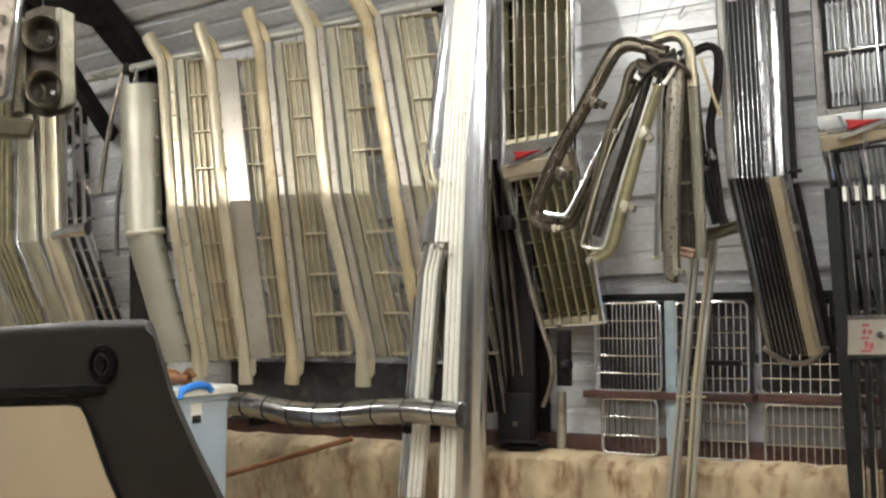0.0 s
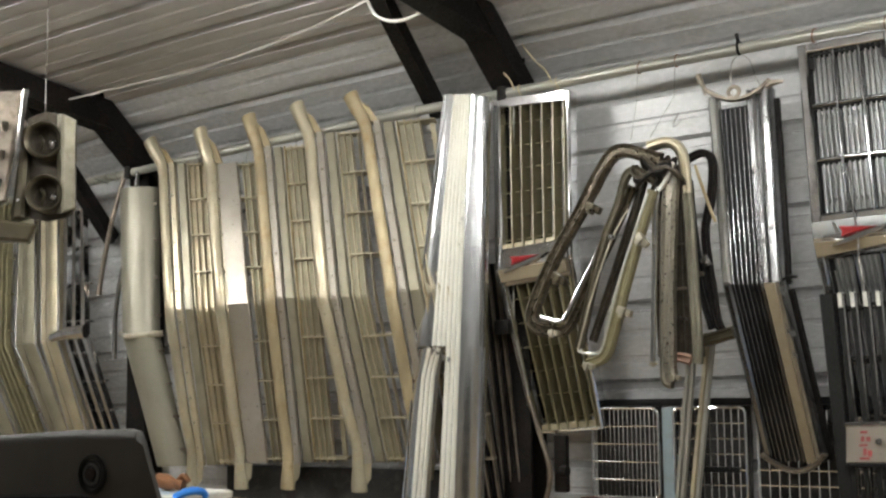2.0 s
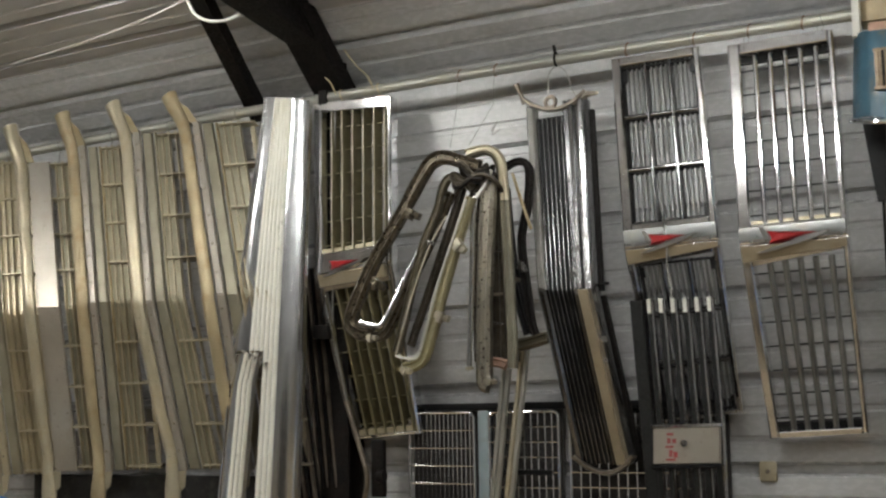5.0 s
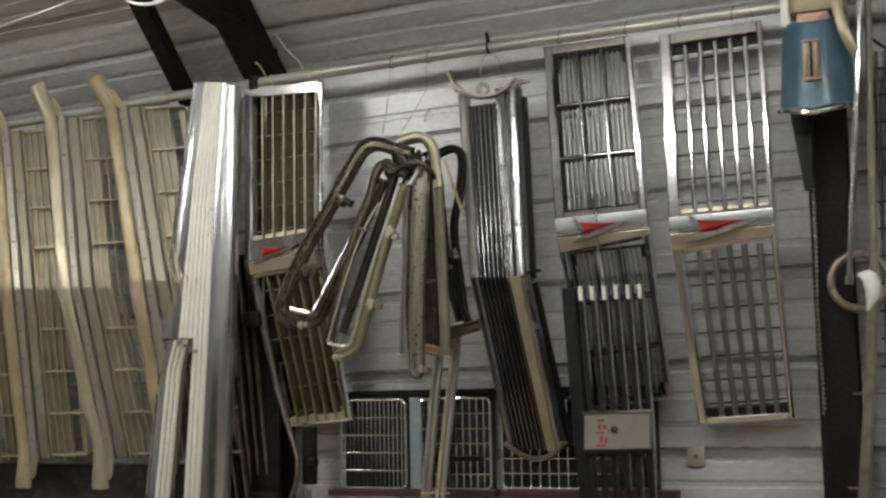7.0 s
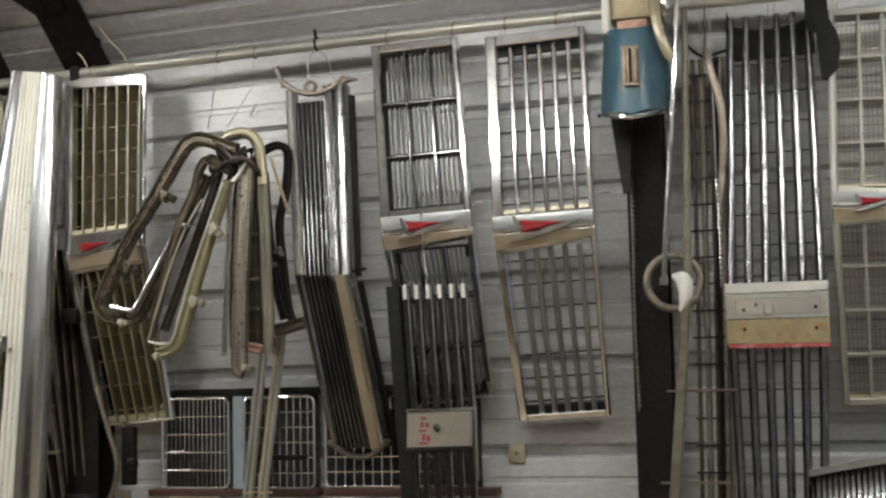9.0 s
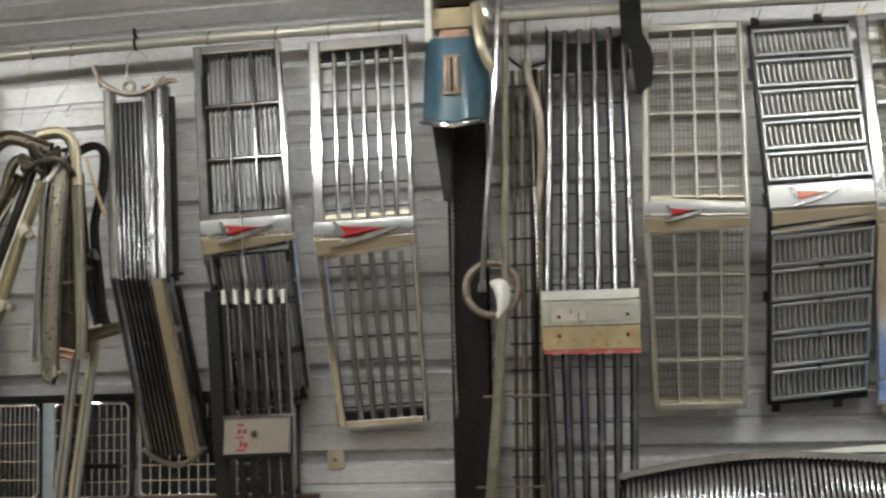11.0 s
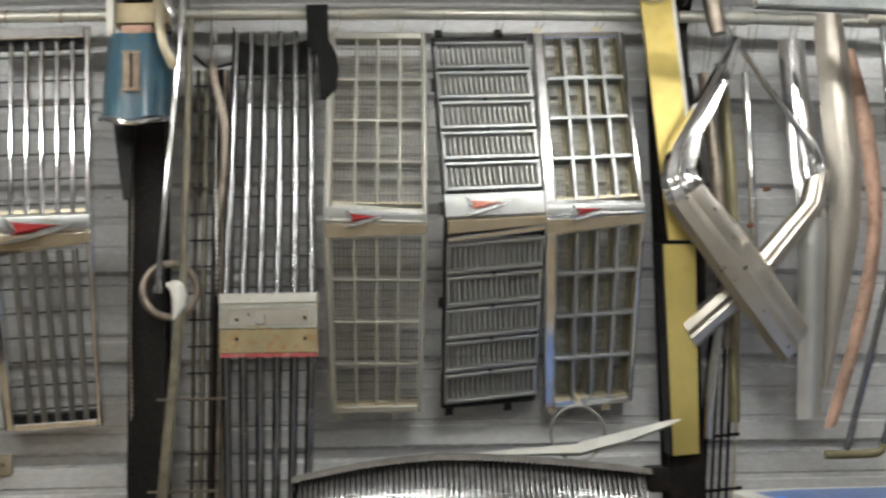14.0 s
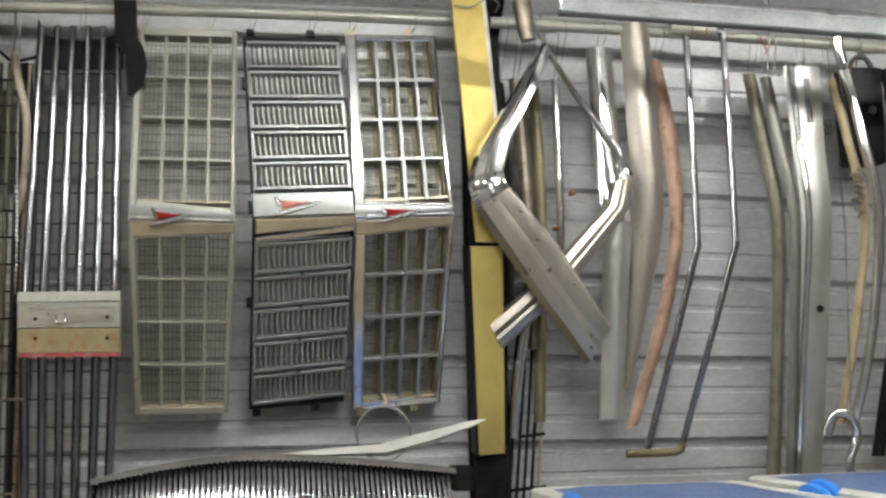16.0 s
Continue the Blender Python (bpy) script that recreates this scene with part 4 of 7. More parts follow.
# narrow curved chrome grille with ears at its top
def grille_curved():
    up = Panel((-0.782, -0.20, 2.485), (-0.547, -0.20, 2.492), (-0.725, -0.27, 1.800), (-0.505, -0.27, 1.795))
    lo = Panel((-0.725, -0.27, 1.800), (-0.505, -0.27, 1.795), (-0.650, -0.12, 1.182), (-0.435, -0.12, 1.190))
    g = hung("radiator_grille", 0, lo.p(0.5, 1), "narrow chrome grille with black slots hung by a wire hook")
    for pn in (up, lo):
        # upper rim gets a darker grey that stands in for a dim ceiling reflection
        dim = M_LOWBAR if pn is up else M_DARKCHROME
        a = 0.07 if pn is up else 0.0
        part("left_rim", mk(slab, pn, 0.0, 0.14, -0.0, 1, -0.04, 0.006, cham=0.008), dim, g)
        part("slot_backing", mk(slab, pn, 0.14, 0.62, a, 1, -0.045, -0.015), M_BLACK, g, smooth=False)
        for k in range(6):
            part("rib", mk(vbar, pn, 0.18 + 0.077 * k, 0.0042, a, 1, -0.016, -0.004, 0.001), M_DARKCHROME, g)
        bm = bmesh.new()
        prof = [(0.60, -0.04), (0.60, -0.002), (0.64, 0.010), (0.68, -0.004), (0.72, 0.012), (0.77, 0.012), (0.80, -0.006), (0.84, -0.006), (0.87, 0.010), (0.93, 0.012), (1.0, -0.008), (1.0, -0.04)]
        loft(bm, [[pn.p(u, v, w) for u, w in prof] for v in (0, 1)])
        part("right_rim", bm, M_DARKCHROME, g)
        # reflected floor put in as a tan strip on the lower rim
        if pn is lo:
            part("tan_strip", mk(slab, pn, 0.70, 0.86, 0, 1, 0.004, 0.0145, cham=0.002), M_TANBAND, g, "strip painted in the tan of the mirrored floor")
        part("back_flange", mk(slab, pn, 1.0, 1.06, 0.05, 1, -0.05, -0.03), M_STEEL, g, smooth=False)
    for pn, sgn, v0 in ((up, -1, 0.0), (lo, 1, 1.0)):
        pts = [pn.p(u, v0 + sgn * (0.02 + 0.075 * ((u - 0.5) * 2) ** 2 - 0.06) * (1 if sgn < 0 else -1.2), 0.0) for u in [k / 10 - 0.03 * (k == 0) for k in range(11)]]
        part("end_lip", mk(tube, pts, 0.010, 6, flat=2.2, up=(0, 1, 0)), M_DIRTY, g)
    e = up.p(-0.02, -0.02, 0)
    part("ear", mk(tube, [e, e + V((-0.012, 0, 0.03)), e + V((-0.03, 0, 0.075))], [0.010, 0.008, 0.012], 6), M_DIRTY, g)
    e = up.p(1.0, 0.0, 0)
    part("ear", mk(tube, [e + V((-0.03, 0, -0.01)), e + V((0.0, 0, 0.012)), e + V((0.045, 0, 0.012))], [0.012, 0.014, 0.006], 6), M_DIRTY, g)
    c = up.p(0.42, 0.015, 0.0)
    ring = [c + V((0.020 * math.cos(a), -0.004, 0.020 * math.sin(a) + 0.012)) for a in [2 * math.pi * k / 14 for k in range(14)]]
    part("lug", mk(tube, ring, 0.008, 6, True), M_DIRTY, g)
    R = PIPE_R + 0.004
    hx = -0.661
    band = [(hx, PIPE_Y + R * math.cos(a), PIPE_Z + R * math.sin(a)) for a in [2 * math.pi * k / 12 for k in range(12)]]
    hook = part("hook", mk(tube, band, 0.005, 6, True), M_STEEL, g)
    part("hook_eye", mk(tube, [(hx, PIPE_Y - 0.01, PIPE_Z + 0.02), (hx - 0.003, PIPE_Y - 0.015, PIPE_Z + 0.05)], 0.007, 6), M_STEEL, hook)
    p0, p1 = up.p(0.40, 0.01), up.p(0.86, 0.0)
    part("wire_loop", mk(tube, curve([p0, p0 + V((-0.006, 0, 0.06)), V((hx - 0.03, PIPE_Y, 2.60)), V((hx, PIPE_Y, PIPE_Z - 0.025)), V((hx + 0.035, PIPE_Y, 2.60)), p1 + V((-0.02, 0, 0.04)), p1], 5), 0.0025, 5), M_WIRE, g)
    p = up.p(1.04, 0.97, -0.02)
    part("bolt", mk(tube, [p, p + V((0.03, 0, 0))], 0.006, 6), M_STEEL, g)


grille_curved()


# fluted chrome trim with a torn lower half
def fluted_trim():
    tl, tr = V((-1.842, -0.33, 2.622)), V((-1.656, -0.33, 2.595))
    ml, mr = V((-1.980, -0.36, 1.627)), V((-1.671, -0.36, 1.615))
    bl, br = V((-2.090, -0.33, 0.613)), V((-1.735, -0.33, 0.635))
    g = thing("fluted_trim", (-1.9, -0.33, 0.62), "wide fluted chrome body trim, torn open halfway down", "car trim")
    prof = [(0.0, -0.026), (0.015, -0.012), (0.05, -0.004), (0.12, 0.004), (0.20, 0.006), (0.30, 0.004), (0.42, 0.004), (0.515, 0.004), (0.60, 0.004), (0.72, 0.002), (0.80, -0.002), (0.90, -0.014), (0.97, -0.034), (1.0, -0.060)]

    def flute(u, rows):
        hw = 0.030
        pr = [(u - hw, 0.0), (u - hw * 0.8, 0.009), (u - hw * 0.35, 0.014), (u + hw * 0.35, 0.014), (u + hw * 0.8, 0.009), (u + hw, 0.0)]
        bm = bmesh.new()
        return loft(bm, [[a * (1 - q) + b * q + V((0, -1, 0)) * (w + bow) for q, w in pr] for a, b, bow in rows])

    def strip(ubeg, uend, rows):
        pr = [(u, w) for u, w in prof if ubeg <= u <= uend]
        pr = pr + [(u, w - 0.004) for u, w in pr[::-1]]
        secs = []
        for a, b, bow in rows:
            n = V((0, -1, 0))
            secs.append([a * (1 - u) + b * u + n * (w + bow) for u, w in pr])
        bm = bmesh.new()
        return loft(bm, secs)

    upper = [(tl, tr, 0), (tl.lerp(ml, 0.5), tr.lerp(mr, 0.5), 0.008), (ml, mr, 0)]
    lower = [(ml, mr, 0), (ml.lerp(bl, 0.5), mr.lerp(br, 0.5), 0.004), (bl, br, 0)]
    o = V((-0.012, 0.02, 0))
    torn = [(ml + o + V((0.03, 0, -0.01)), mr + o + V((0.03, 0, 0)), 0.012), (ml.lerp(bl, 0.12) + o, mr.lerp(br, 0.12) + o, 0.0), (bl + o + V((-0.02, 0, 0)), br + o + V((-0.05, 0, 0)), 0)]
    part("upper_face", strip(0, 1, upper), M_TRIMFACE, g, "bright chrome face")
    part("lower_face", strip(0.515, 1, lower), M_TRIMFACE, g, "bright chrome face")
    part("torn_face", strip(0, 0.421, torn), M_TRIMFACE, g, "creased lower length pulled away at the tear")
    for k in range(6):
        part("flute", flute(0.335 + 0.072 * k, upper), M_FLUTE, g, "cream-white painted flute")
        if k < 3:
            part("flute", flute(0.19 + 0.072 * k, torn), M_FLUTE, g, "creased cream-white flute")
        else:
            part("flute", flute(0.335 + 0.072 * k, lower), M_FLUTE, g, "cream-white painted flute")
    bm = bmesh.new()
    c = ml * 0.6 + mr * 0.4
    for k in range(5):
        p = c + V((-0.05 + 0.025 * k, -0.02, 0.005 - 0.012 * k))
        loft(bm, [[p, p + V((0.022, -0.004, -0.006)), p + V((0.018, -0.02, -0.022 - 0.008 * (k % 2)))], [p + V((0, 0.003, 0)), p + V((0.022, -0.001, -0.006)), p + V((0.018, -0.017, -0.022 - 0.008 * (k % 2)))]])
    part("torn_edge", bm, M_CHROME, g, "ragged torn edge", smooth=False)
    part("end_fold", mk(slab, Panel(tl, tr, tl + V((0, 0, -0.03)), tr + V((0, 0, -0.03))), 0.05, 0.95, -0.05, 0.02, -0.05, 0.004), M_CHROME, g)
    for u, w, rows in ((0.008, 0.022, upper), (0.985, 0.050, upper), (0.985, 0.050, lower), (0.008, 0.022, torn)):
        part("rolled_rim", mk(tube, [a.lerp(b, u) + V((0, w - 0.012 - bow, 0)) for a, b, bow in rows], 0.006, 6), M_CHROME, g, "bright rolled rim")
    tie(g, -1.80, 2.60, -0.32)
    tie(g, -1.70, 2.60, -0.32)


fluted_trim()


# stack of cream grilles
def cream_grille(k, path, wide, style):
    tip, neck, mid, bot = [V(p) for p in path[:4]]
    foot = V(path[4]) if len(path) > 4 else bot + V((-0.01, 0.01, -0.11))
    right = V((wide, 0.06, 0))
    up = Panel(neck, neck + right, mid, mid + right)
    lo = Panel(mid, mid + right, bot, bot + right)
    g = thing("cream_grille", foot, "cream aged bent radiator grille with slats and rolled edge" if style else "cream bent grille panel with wide flat face and rolled edge", "grille", "cream grilles hung in a row")
    top = curve([tip, tip.lerp(neck, 0.45) + V((-0.006, 0, 0)), neck + V((0, 0, -0.02)), neck.lerp(mid, 0.25)], 4)
    pts = top + [neck.lerp(mid, 0.5), neck.lerp(mid, 0.75), mid + V((0, 0, 0.015)), mid + V((0, 0, -0.015)), mid.lerp(bot, 0.3), mid.lerp(bot, 0.65), bot + V((0, 0, 0.06))]
    pts += curve([bot, bot.lerp(foot, 0.5), foot], 3)
    rad = [0.038 - 0.010 * min(1, k / 8) for k in range(len(top))] + [0.028] * (len(pts) - len(top) - 7) + [0.028, 0.029, 0.031, 0.034, 0.036, 0.037, 0.037]
    edge = part("rolled_edge", mk(tube, pts, rad, 12, flat=0.72), M_CREAM2 if style == 2 else M_CREAM, g)
    for a, b, m in ((tip, neck, M_CREAM2), (foot, bot, M_CREAM)):
        w = V((0.048, 0.02, 0))
        part("web", mk(slab, Panel(a.lerp(b, 0.15) + V((0.02, 0.01, 0)), a.lerp(b, 0.45) + w, b + V((0.02, 0.01, 0)), b + w + V((0.008, 0, 0))), 0, 1, 0, 1, -0.010, 0.0, cham=0.003), m, edge, smooth=False)
    for pn in (up, lo):
        flat_mat = (M_GREYSTRIP, M_CREAM, M_GREYSTRIP, M_GREYSTRIP)[style]
        if style == 1:
            part("flat_strip", mk(slab, pn, 0.10, 0.42, 0, 1, -0.02, -0.004, cham=0.003), M_DULLSTRIP, g)
            us = (0.50, 0.60, 0.72)
        else:
            part("rivet_strip", mk(slab, pn, 0.10, 0.19, 0, 1, -0.015, 0.004, cham=0.003), M_CREAM if style == 0 else M_DULLSTRIP, g)
            part("flat_strip", mk(slab, pn, 0.205, 0.33, 0, 1, -0.030, -0.012, cham=0.004), flat_mat, g)
            us = (0.38, 0.47, 0.56, 0.66)
            for r in range(6):
                p = pn.p(0.145, 0.08 + 0.16 * r, 0.004)
                part("rivet", mk(tube, [p, p + V((0, -0.006, 0))], 0.006, 6), M_DULL, g)
        for n, u in enumerate(us):
            part("slat", mk(vbar, pn, u, 0.005, 0, 1, -0.032, -0.010, 0.0015), M_CREAM2 if (style == 2 and n == 0) else M_CREAM, g)
        gap = 0.5 if style == 3 else 0.0
        part("back_sheet", mk(slab, pn, us[0] - 0.03, us[-1] - 0.02 - gap * 0.16, 0, 1, -0.036, -0.028), M_GREYSTRIP if style else M_CREAM, g, smooth=False)
        part("back_strip", mk(slab, pn, us[-1] + 0.10, us[-1] + 0.16, 0, 1, -0.05, -0.04), M_CREAM, g, smooth=False)
        for r in range(4):
            v = 0.02 + 0.245 * r + (0.0 if pn is up else 0.22)
            if v < 0.99:
                part("cross_bar", mk(hbar, pn, v, 0.006, 0.40, 0.86, -0.05, -0.006), M_CREAM, g, smooth=False)
    p = up.p(0.5, 0.02, -0.04)
    tie(g, p.x, p.z, p.y)
    return g


cream_grille(0, [(-3.594, -0.24, 2.663), (-3.496, -0.25, 2.542), (-3.262, -0.42, 1.828), (-3.284, -0.25, 1.134)], 0.34, 0)
cream_grille(1, [(-3.267, -0.24, 2.676), (-3.186, -0.25, 2.506), (-2.954, -0.42, 1.837), (-2.992, -0.25, 1.151), (-2.991, -0.24, 1.040)], 0.32, 1)
cream_grille(2, [(-2.963, -0.24, 2.701), (-2.893, -0.25, 2.549), (-2.669, -0.42, 1.846), (-2.716, -0.25, 1.155), (-2.725, -0.24, 1.047)], 0.32, 2)
cream_grille(3, [(-2.681, -0.24, 2.713), (-2.600, -0.25, 2.576), (-2.383, -0.42, 1.835), (-2.337, -0.25, 1.161), (-2.339, -0.24, 1.045)], 0.34, 3)
cream_grille(4, [(-2.380, -0.24, 2.713), (-2.293, -0.25, 2.585), (-2.041, -0.42, 1.844), (-2.025, -0.25, 1.165)], 0.36, 2)


# rounded cream lamp surround with a collar
def rounded_bezel():
    g = thing("rounded_bezel", (-3.394, -0.25, 1.132), "rounded cream painted lamp surround with a collar", "car trim")
    rows = [((-3.751, -0.25, 2.433), (-3.532, -0.25, 2.432)), ((-3.596, -0.36, 1.730), (-3.393, -0.36, 1.722)), ((-3.463, -0.25, 1.132), (-3.310, -0.25, 1.134))]
    for i in (0, 1):
        a0, a1, b0, b1 = [V(q) for q in (*rows[i], *rows[i + 1])]
        secs = []
        for k in range(3):
            s = k / 2
            l, r = a0.lerp(b0, s), a1.lerp(b1, s)
            prof = [l.lerp(r, 0.5 - 0.5 * math.cos(math.pi * q / 10)) + V((0, -0.085 * math.sin(math.pi * q / 10), 0)) for q in range(11)]
            secs.append(prof + [p + V((0, 0.012, 0)) for p in prof[::-1]])
        bm = bmesh.new()
        part("half_shell", loft(bm, secs), M_SHELLCREAM, g)
        for k in range(4):
            p = a1.lerp(b1, 0.12 + 0.25 * k)
            part("lug", mk(box, p + V((-0.035, -0.02, -0.006)), p + V((0.02, 0.0, 0.006)), 0.002), M_DIRTY, g)
    c0, c1 = V(rows[1][0]), V(rows[1][1])
    part("collar", mk(tube, [c0 + V((-0.04, 0, 0.01)), c0.lerp(c1, 0.5) + V((0, -0.10, -0.012)), c1 + V((0.03, 0, 0.01))], 0.016, 8), M_DULL, g)
    tie(g, -3.95, 2.515, -0.27)
    tie(g, -3.88, 2.515, -0.27)


rounded_bezel()


# twin stacked headlight bezel hung nearer the room
def headlight_bezel():
    face, side = V((0.558, -0.830, 0)), V((0.830, 0.558, 0))
    g = thing("headlight_bezel", (-2.795, -1.495, 2.073), "brown tarnished twin headlight bezel with two round lamp wells", "car trim")
    plate = [(-2.896, -1.502, 2.459), (-2.842, -1.466, 2.483), (-2.781, -1.425, 2.473), (-2.750, -1.404, 2.452), (-2.747, -1.402, 2.122), (-2.771, -1.418, 2.090), (-2.832, -1.459, 2.076), (-2.890, -1.498, 2.092), (-2.934, -1.528, 2.068), (-2.941, -1.532, 2.113), (-2.913, -1.514, 2.257)]
    bm = bmesh.new()
    loft(bm, [[V(p) - face * o for p in plate] for o in (0.02, 0.0)])
    part("back_plate", bm, M_GRIME, g, smooth=False)
    for c in [(-2.803, -1.500, 2.365), (-2.795, -1.495, 2.169)]:
        c = V(c)
        turn = [2 * math.pi * k / 30 for k in range(30)]
        at = lambda r, w, a: c + side * (r * math.cos(a)) + V((0, 0, r * math.sin(a))) - face * w
        ring = bmesh.new()
        prof = [(0.068, 0.05), (0.070, -0.012), (0.066, -0.022), (0.058, -0.014), (0.054, 0.02)]
        loft(ring, [[at(r, w, a) for r, w in prof] for a in turn], closed=False, caps=False, loop=True)
        rg = part("lamp_ring", ring, M_BEZEL, g)
        bm = bmesh.new()
        prof = [(0.056, 0.0), (0.050, 0.022), (0.040, 0.036), (0.030, 0.040), (0.001, 0.042)]
        part("lamp_well", loft(bm, [[at(r, w, a) for r, w in prof] for a in turn], closed=False, caps=False, loop=True), M_GRIME, rg, "dirty shadowed lamp well")
        bm = bmesh.new()
        bmesh.ops.create_uvsphere(bm, u_segments=12, v_segments=8, radius=0.017, matrix=Matrix.Translation(at(0.026, 0.026, -0.4)))
        part("bulb_boss", bm, M_ALU, rg)
        part("wire_stub", mk(tube, curve([at(0.036, 0.03, 2.4), at(0.008, 0.012, 3.4), at(0.036, 0.03, 4.1)], 4), 0.006, 6), M_BEZEL, rg)
    fl = Panel((-2.735, -1.478, 2.461), (-2.723, -1.422, 2.445), (-2.729, -1.474, 2.096), (-2.720, -1.420, 2.117))
    part("side_flange", mk(slab, fl, 0, 1, 0, 1, -0.035, 0.004, cham=0.008), M_OLDTRIM, g)
    ol_ = Panel((-2.872, -1.546, 2.411), (-2.852, -1.533, 2.423), (-2.899, -1.564, 2.075), (-2.859, -1.537, 2.084))
    part("outer_flange", mk(slab, ol_, 0, 1, 0, 1, -0.05, 0.004, cham=0.01), M_BEZEL, g)
    for z in (0.25, 0.8):
        p = ol_.p(0.5, z, 0.004)
        part("screw", mk(tube, [p, p + face * 0.006], 0.005, 8), M_ALU, g)
    p = V(plate[1])
    part("hanging_wire", mk(tube, [p, V((p.x, p.y, RZ(p.y) + sag(p.x) + 0.02))], 0.0015, 5), M_WIRE, g)
    # its fellow, turned away
    h = thing("headlight_bezel", (-2.896, -1.562, 2.014), "rusty headlight bezel seen from its chrome edge", "car trim")
    part("edge", mk(tube, [(-2.837, -1.559, 2.546), (-2.854, -1.570, 2.364), (-2.884, -1.591, 2.151)], [0.014, 0.012, 0.008], 8, flat=0.6), M_CHROME, h)
    sh = Panel((-3.030, -1.653, 2.557), (-2.879, -1.551, 2.554), (-3.030, -1.652, 2.087), (-2.916, -1.576, 2.146))
    part("side_wall", mk(slab, sh, 0, 1, 0, 1, -0.03, 0.0, cham=0.008), M_DIRTY, h)
    for v in (0.3, 0.55, 0.8):
        p = sh.p(0.8, v, 0.004)
        part("rust_patch", mk(tube, [p, p + face * 0.012, p + face * 0.012 + V((0.004, 0, -0.03))], [0.010, 0.013, 0.006], 7), M_GRIME, h)
    bt = Panel((-2.987, -1.684, 2.088), (-2.818, -1.510, 2.059), (-2.987, -1.684, 2.003), (-2.842, -1.526, 1.995))
    part("bottom_shell", mk(slab, bt, 0, 1, 0, 1, -0.06, 0.010, cham=0.012), M_BEZEL, h)
    p = sh.p(0.5, 0.0, 0)
    part("hanging_wire", mk(tube, [p, V((p.x, p.y, RZ(p.y) + sag(p.x) + 0.02))], 0.003, 5), M_WIRE, h)


headlight_bezel()


# narrow bent chrome strips at the far end of the row
def bent_strip(rows, mat, label, kind=0, top=None, group="bent strips at the far end"):
    """rows: left and right points from the top down."""
    bot = V(rows[-1][0])
    g = thing("bent_trim_strip", bot, label, "car trim", group)
    for a, b in zip(rows, rows[1:]):
        pn = Panel(a[0], a[1], b[0], b[1])
        bm = bmesh.new()
        if kind == 0:
            prof = [(0, -0.03), (0.02, -0.004), (0.15, 0.006), (0.35, 0.0), (0.45, 0.012), (0.75, 0.014), (0.95, 0.002), (1, -0.03)]
            loft(bm, [[pn.p(u, v, w) for u, w in prof] for v in (0, 1)])
            part("face", bm, mat, g)
            for u in (0.03, 0.97):
                part("edge_bead", mk(tube, [pn.p(u, 0), pn.p(u, 1)], 0.007, 6), M_CHROME, g, "bright rolled edge")
            part("groove_bead", mk(tube, [pn.p(0.42, 0, 0.008), pn.p(0.42, 1, 0.008)], 0.004, 6), M_DIRTY, g)
        else:
            for k in range(kind):
                vbar(bm, pn, (k + 0.5) / kind, pn.w / kind * 0.35, 0, 1, -0.03, 0.004, 0.002)
                part("bar", bm, mat, g)
                bm = bmesh.new()
            for r in range(4):
                hbar(bm, pn, 0.15 + 0.25 * r, 0.008, 0, 1, -0.035, -0.01)
            part("cross_bar", bm, mat, g)
    x = (rows[0][0][0] + rows[0][1][0]) / 2
    tie(g, x, rows[0][0][2] - 0.01, rows[0][0][1])
    return g


bent_strip([((-4.605, -0.2, 2.483), (-4.469, -0.2, 2.487)), ((-4.457, -0.32, 1.722), (-4.285, -0.32, 1.717)), ((-4.312, -0.16, 1.187), (-4.164, -0.16, 1.188))], M_GREYSTRIP, "bent grey metal trim strip in a crowded row")
bent_strip([((-4.443, -0.2, 2.487), (-4.289, -0.2, 2.492)), ((-4.260, -0.32, 1.730), (-4.120, -0.32, 1.723)), ((-4.179, -0.16, 1.188), (-4.048, -0.16, 1.189))], M_CREAM, "bent cream and chrome trim strip")
bent_strip([((-4.255, -0.2, 2.493), (-4.092, -0.2, 2.498)), ((-4.114, -0.32, 1.751), (-3.910, -0.32, 1.743)), ((-4.000, -0.16, 1.190), (-3.818, -0.16, 1.191))], M_CHROME, "bent open chrome grille of three bars", 3)
bent_strip([((-4.816, -0.2, 2.477), (-4.664, -0.2, 2.481)), ((-4.662, -0.32, 1.717), (-4.508, -0.32, 1.720)), ((-4.528, -0.16, 1.185), (-4.372, -0.16, 1.187))], M_OLIVE, "bent olive slatted trim strip", 4)
bent_strip([((-5.085, -0.2, 2.469), (-4.867, -0.2, 2.475)), ((-4.909, -0.32, 1.713), (-4.705, -0.32, 1.716)), ((-4.762, -0.16, 1.183), (-4.572, -0.16, 1.185))], M_GREYSTRIP, "bent grey metal trim strip in a crowded row")
st = thing("bumper_end", (-4.015, -0.33, 1.728), "short chrome bracket across the strips", "car trim")
part("face", mk(tube, [(-4.127, -0.36, 1.738), (-3.995, -0.38, 1.755), (-3.882, -0.36, 1.761)], [0.02, 0.03, 0.035], 10, flat=0.8), M_CHROME, st)
part("mount", mk(box, (-4.015, -0.36, 1.730), (-3.978, -0.31, 1.765), 0.003), M_DIRTY, st)
lv = thing("window_crank", (-3.913, -0.2, 1.948), "thin chrome lever hanging from the pipe", "car part")
part("lever", mk(tube, curve([(-3.804, -0.2, 2.534), (-3.858, -0.21, 2.376), (-3.918, -0.22, 2.135), (-3.957, -0.22, 1.948)], 5), [0.012] * 15 + [0.016], 8), M_DIRTY, lv)
lv = thing("trim_arc", (-3.811, -0.2, 1.630), "slim curved chrome trim hanging by a wire", "car trim")
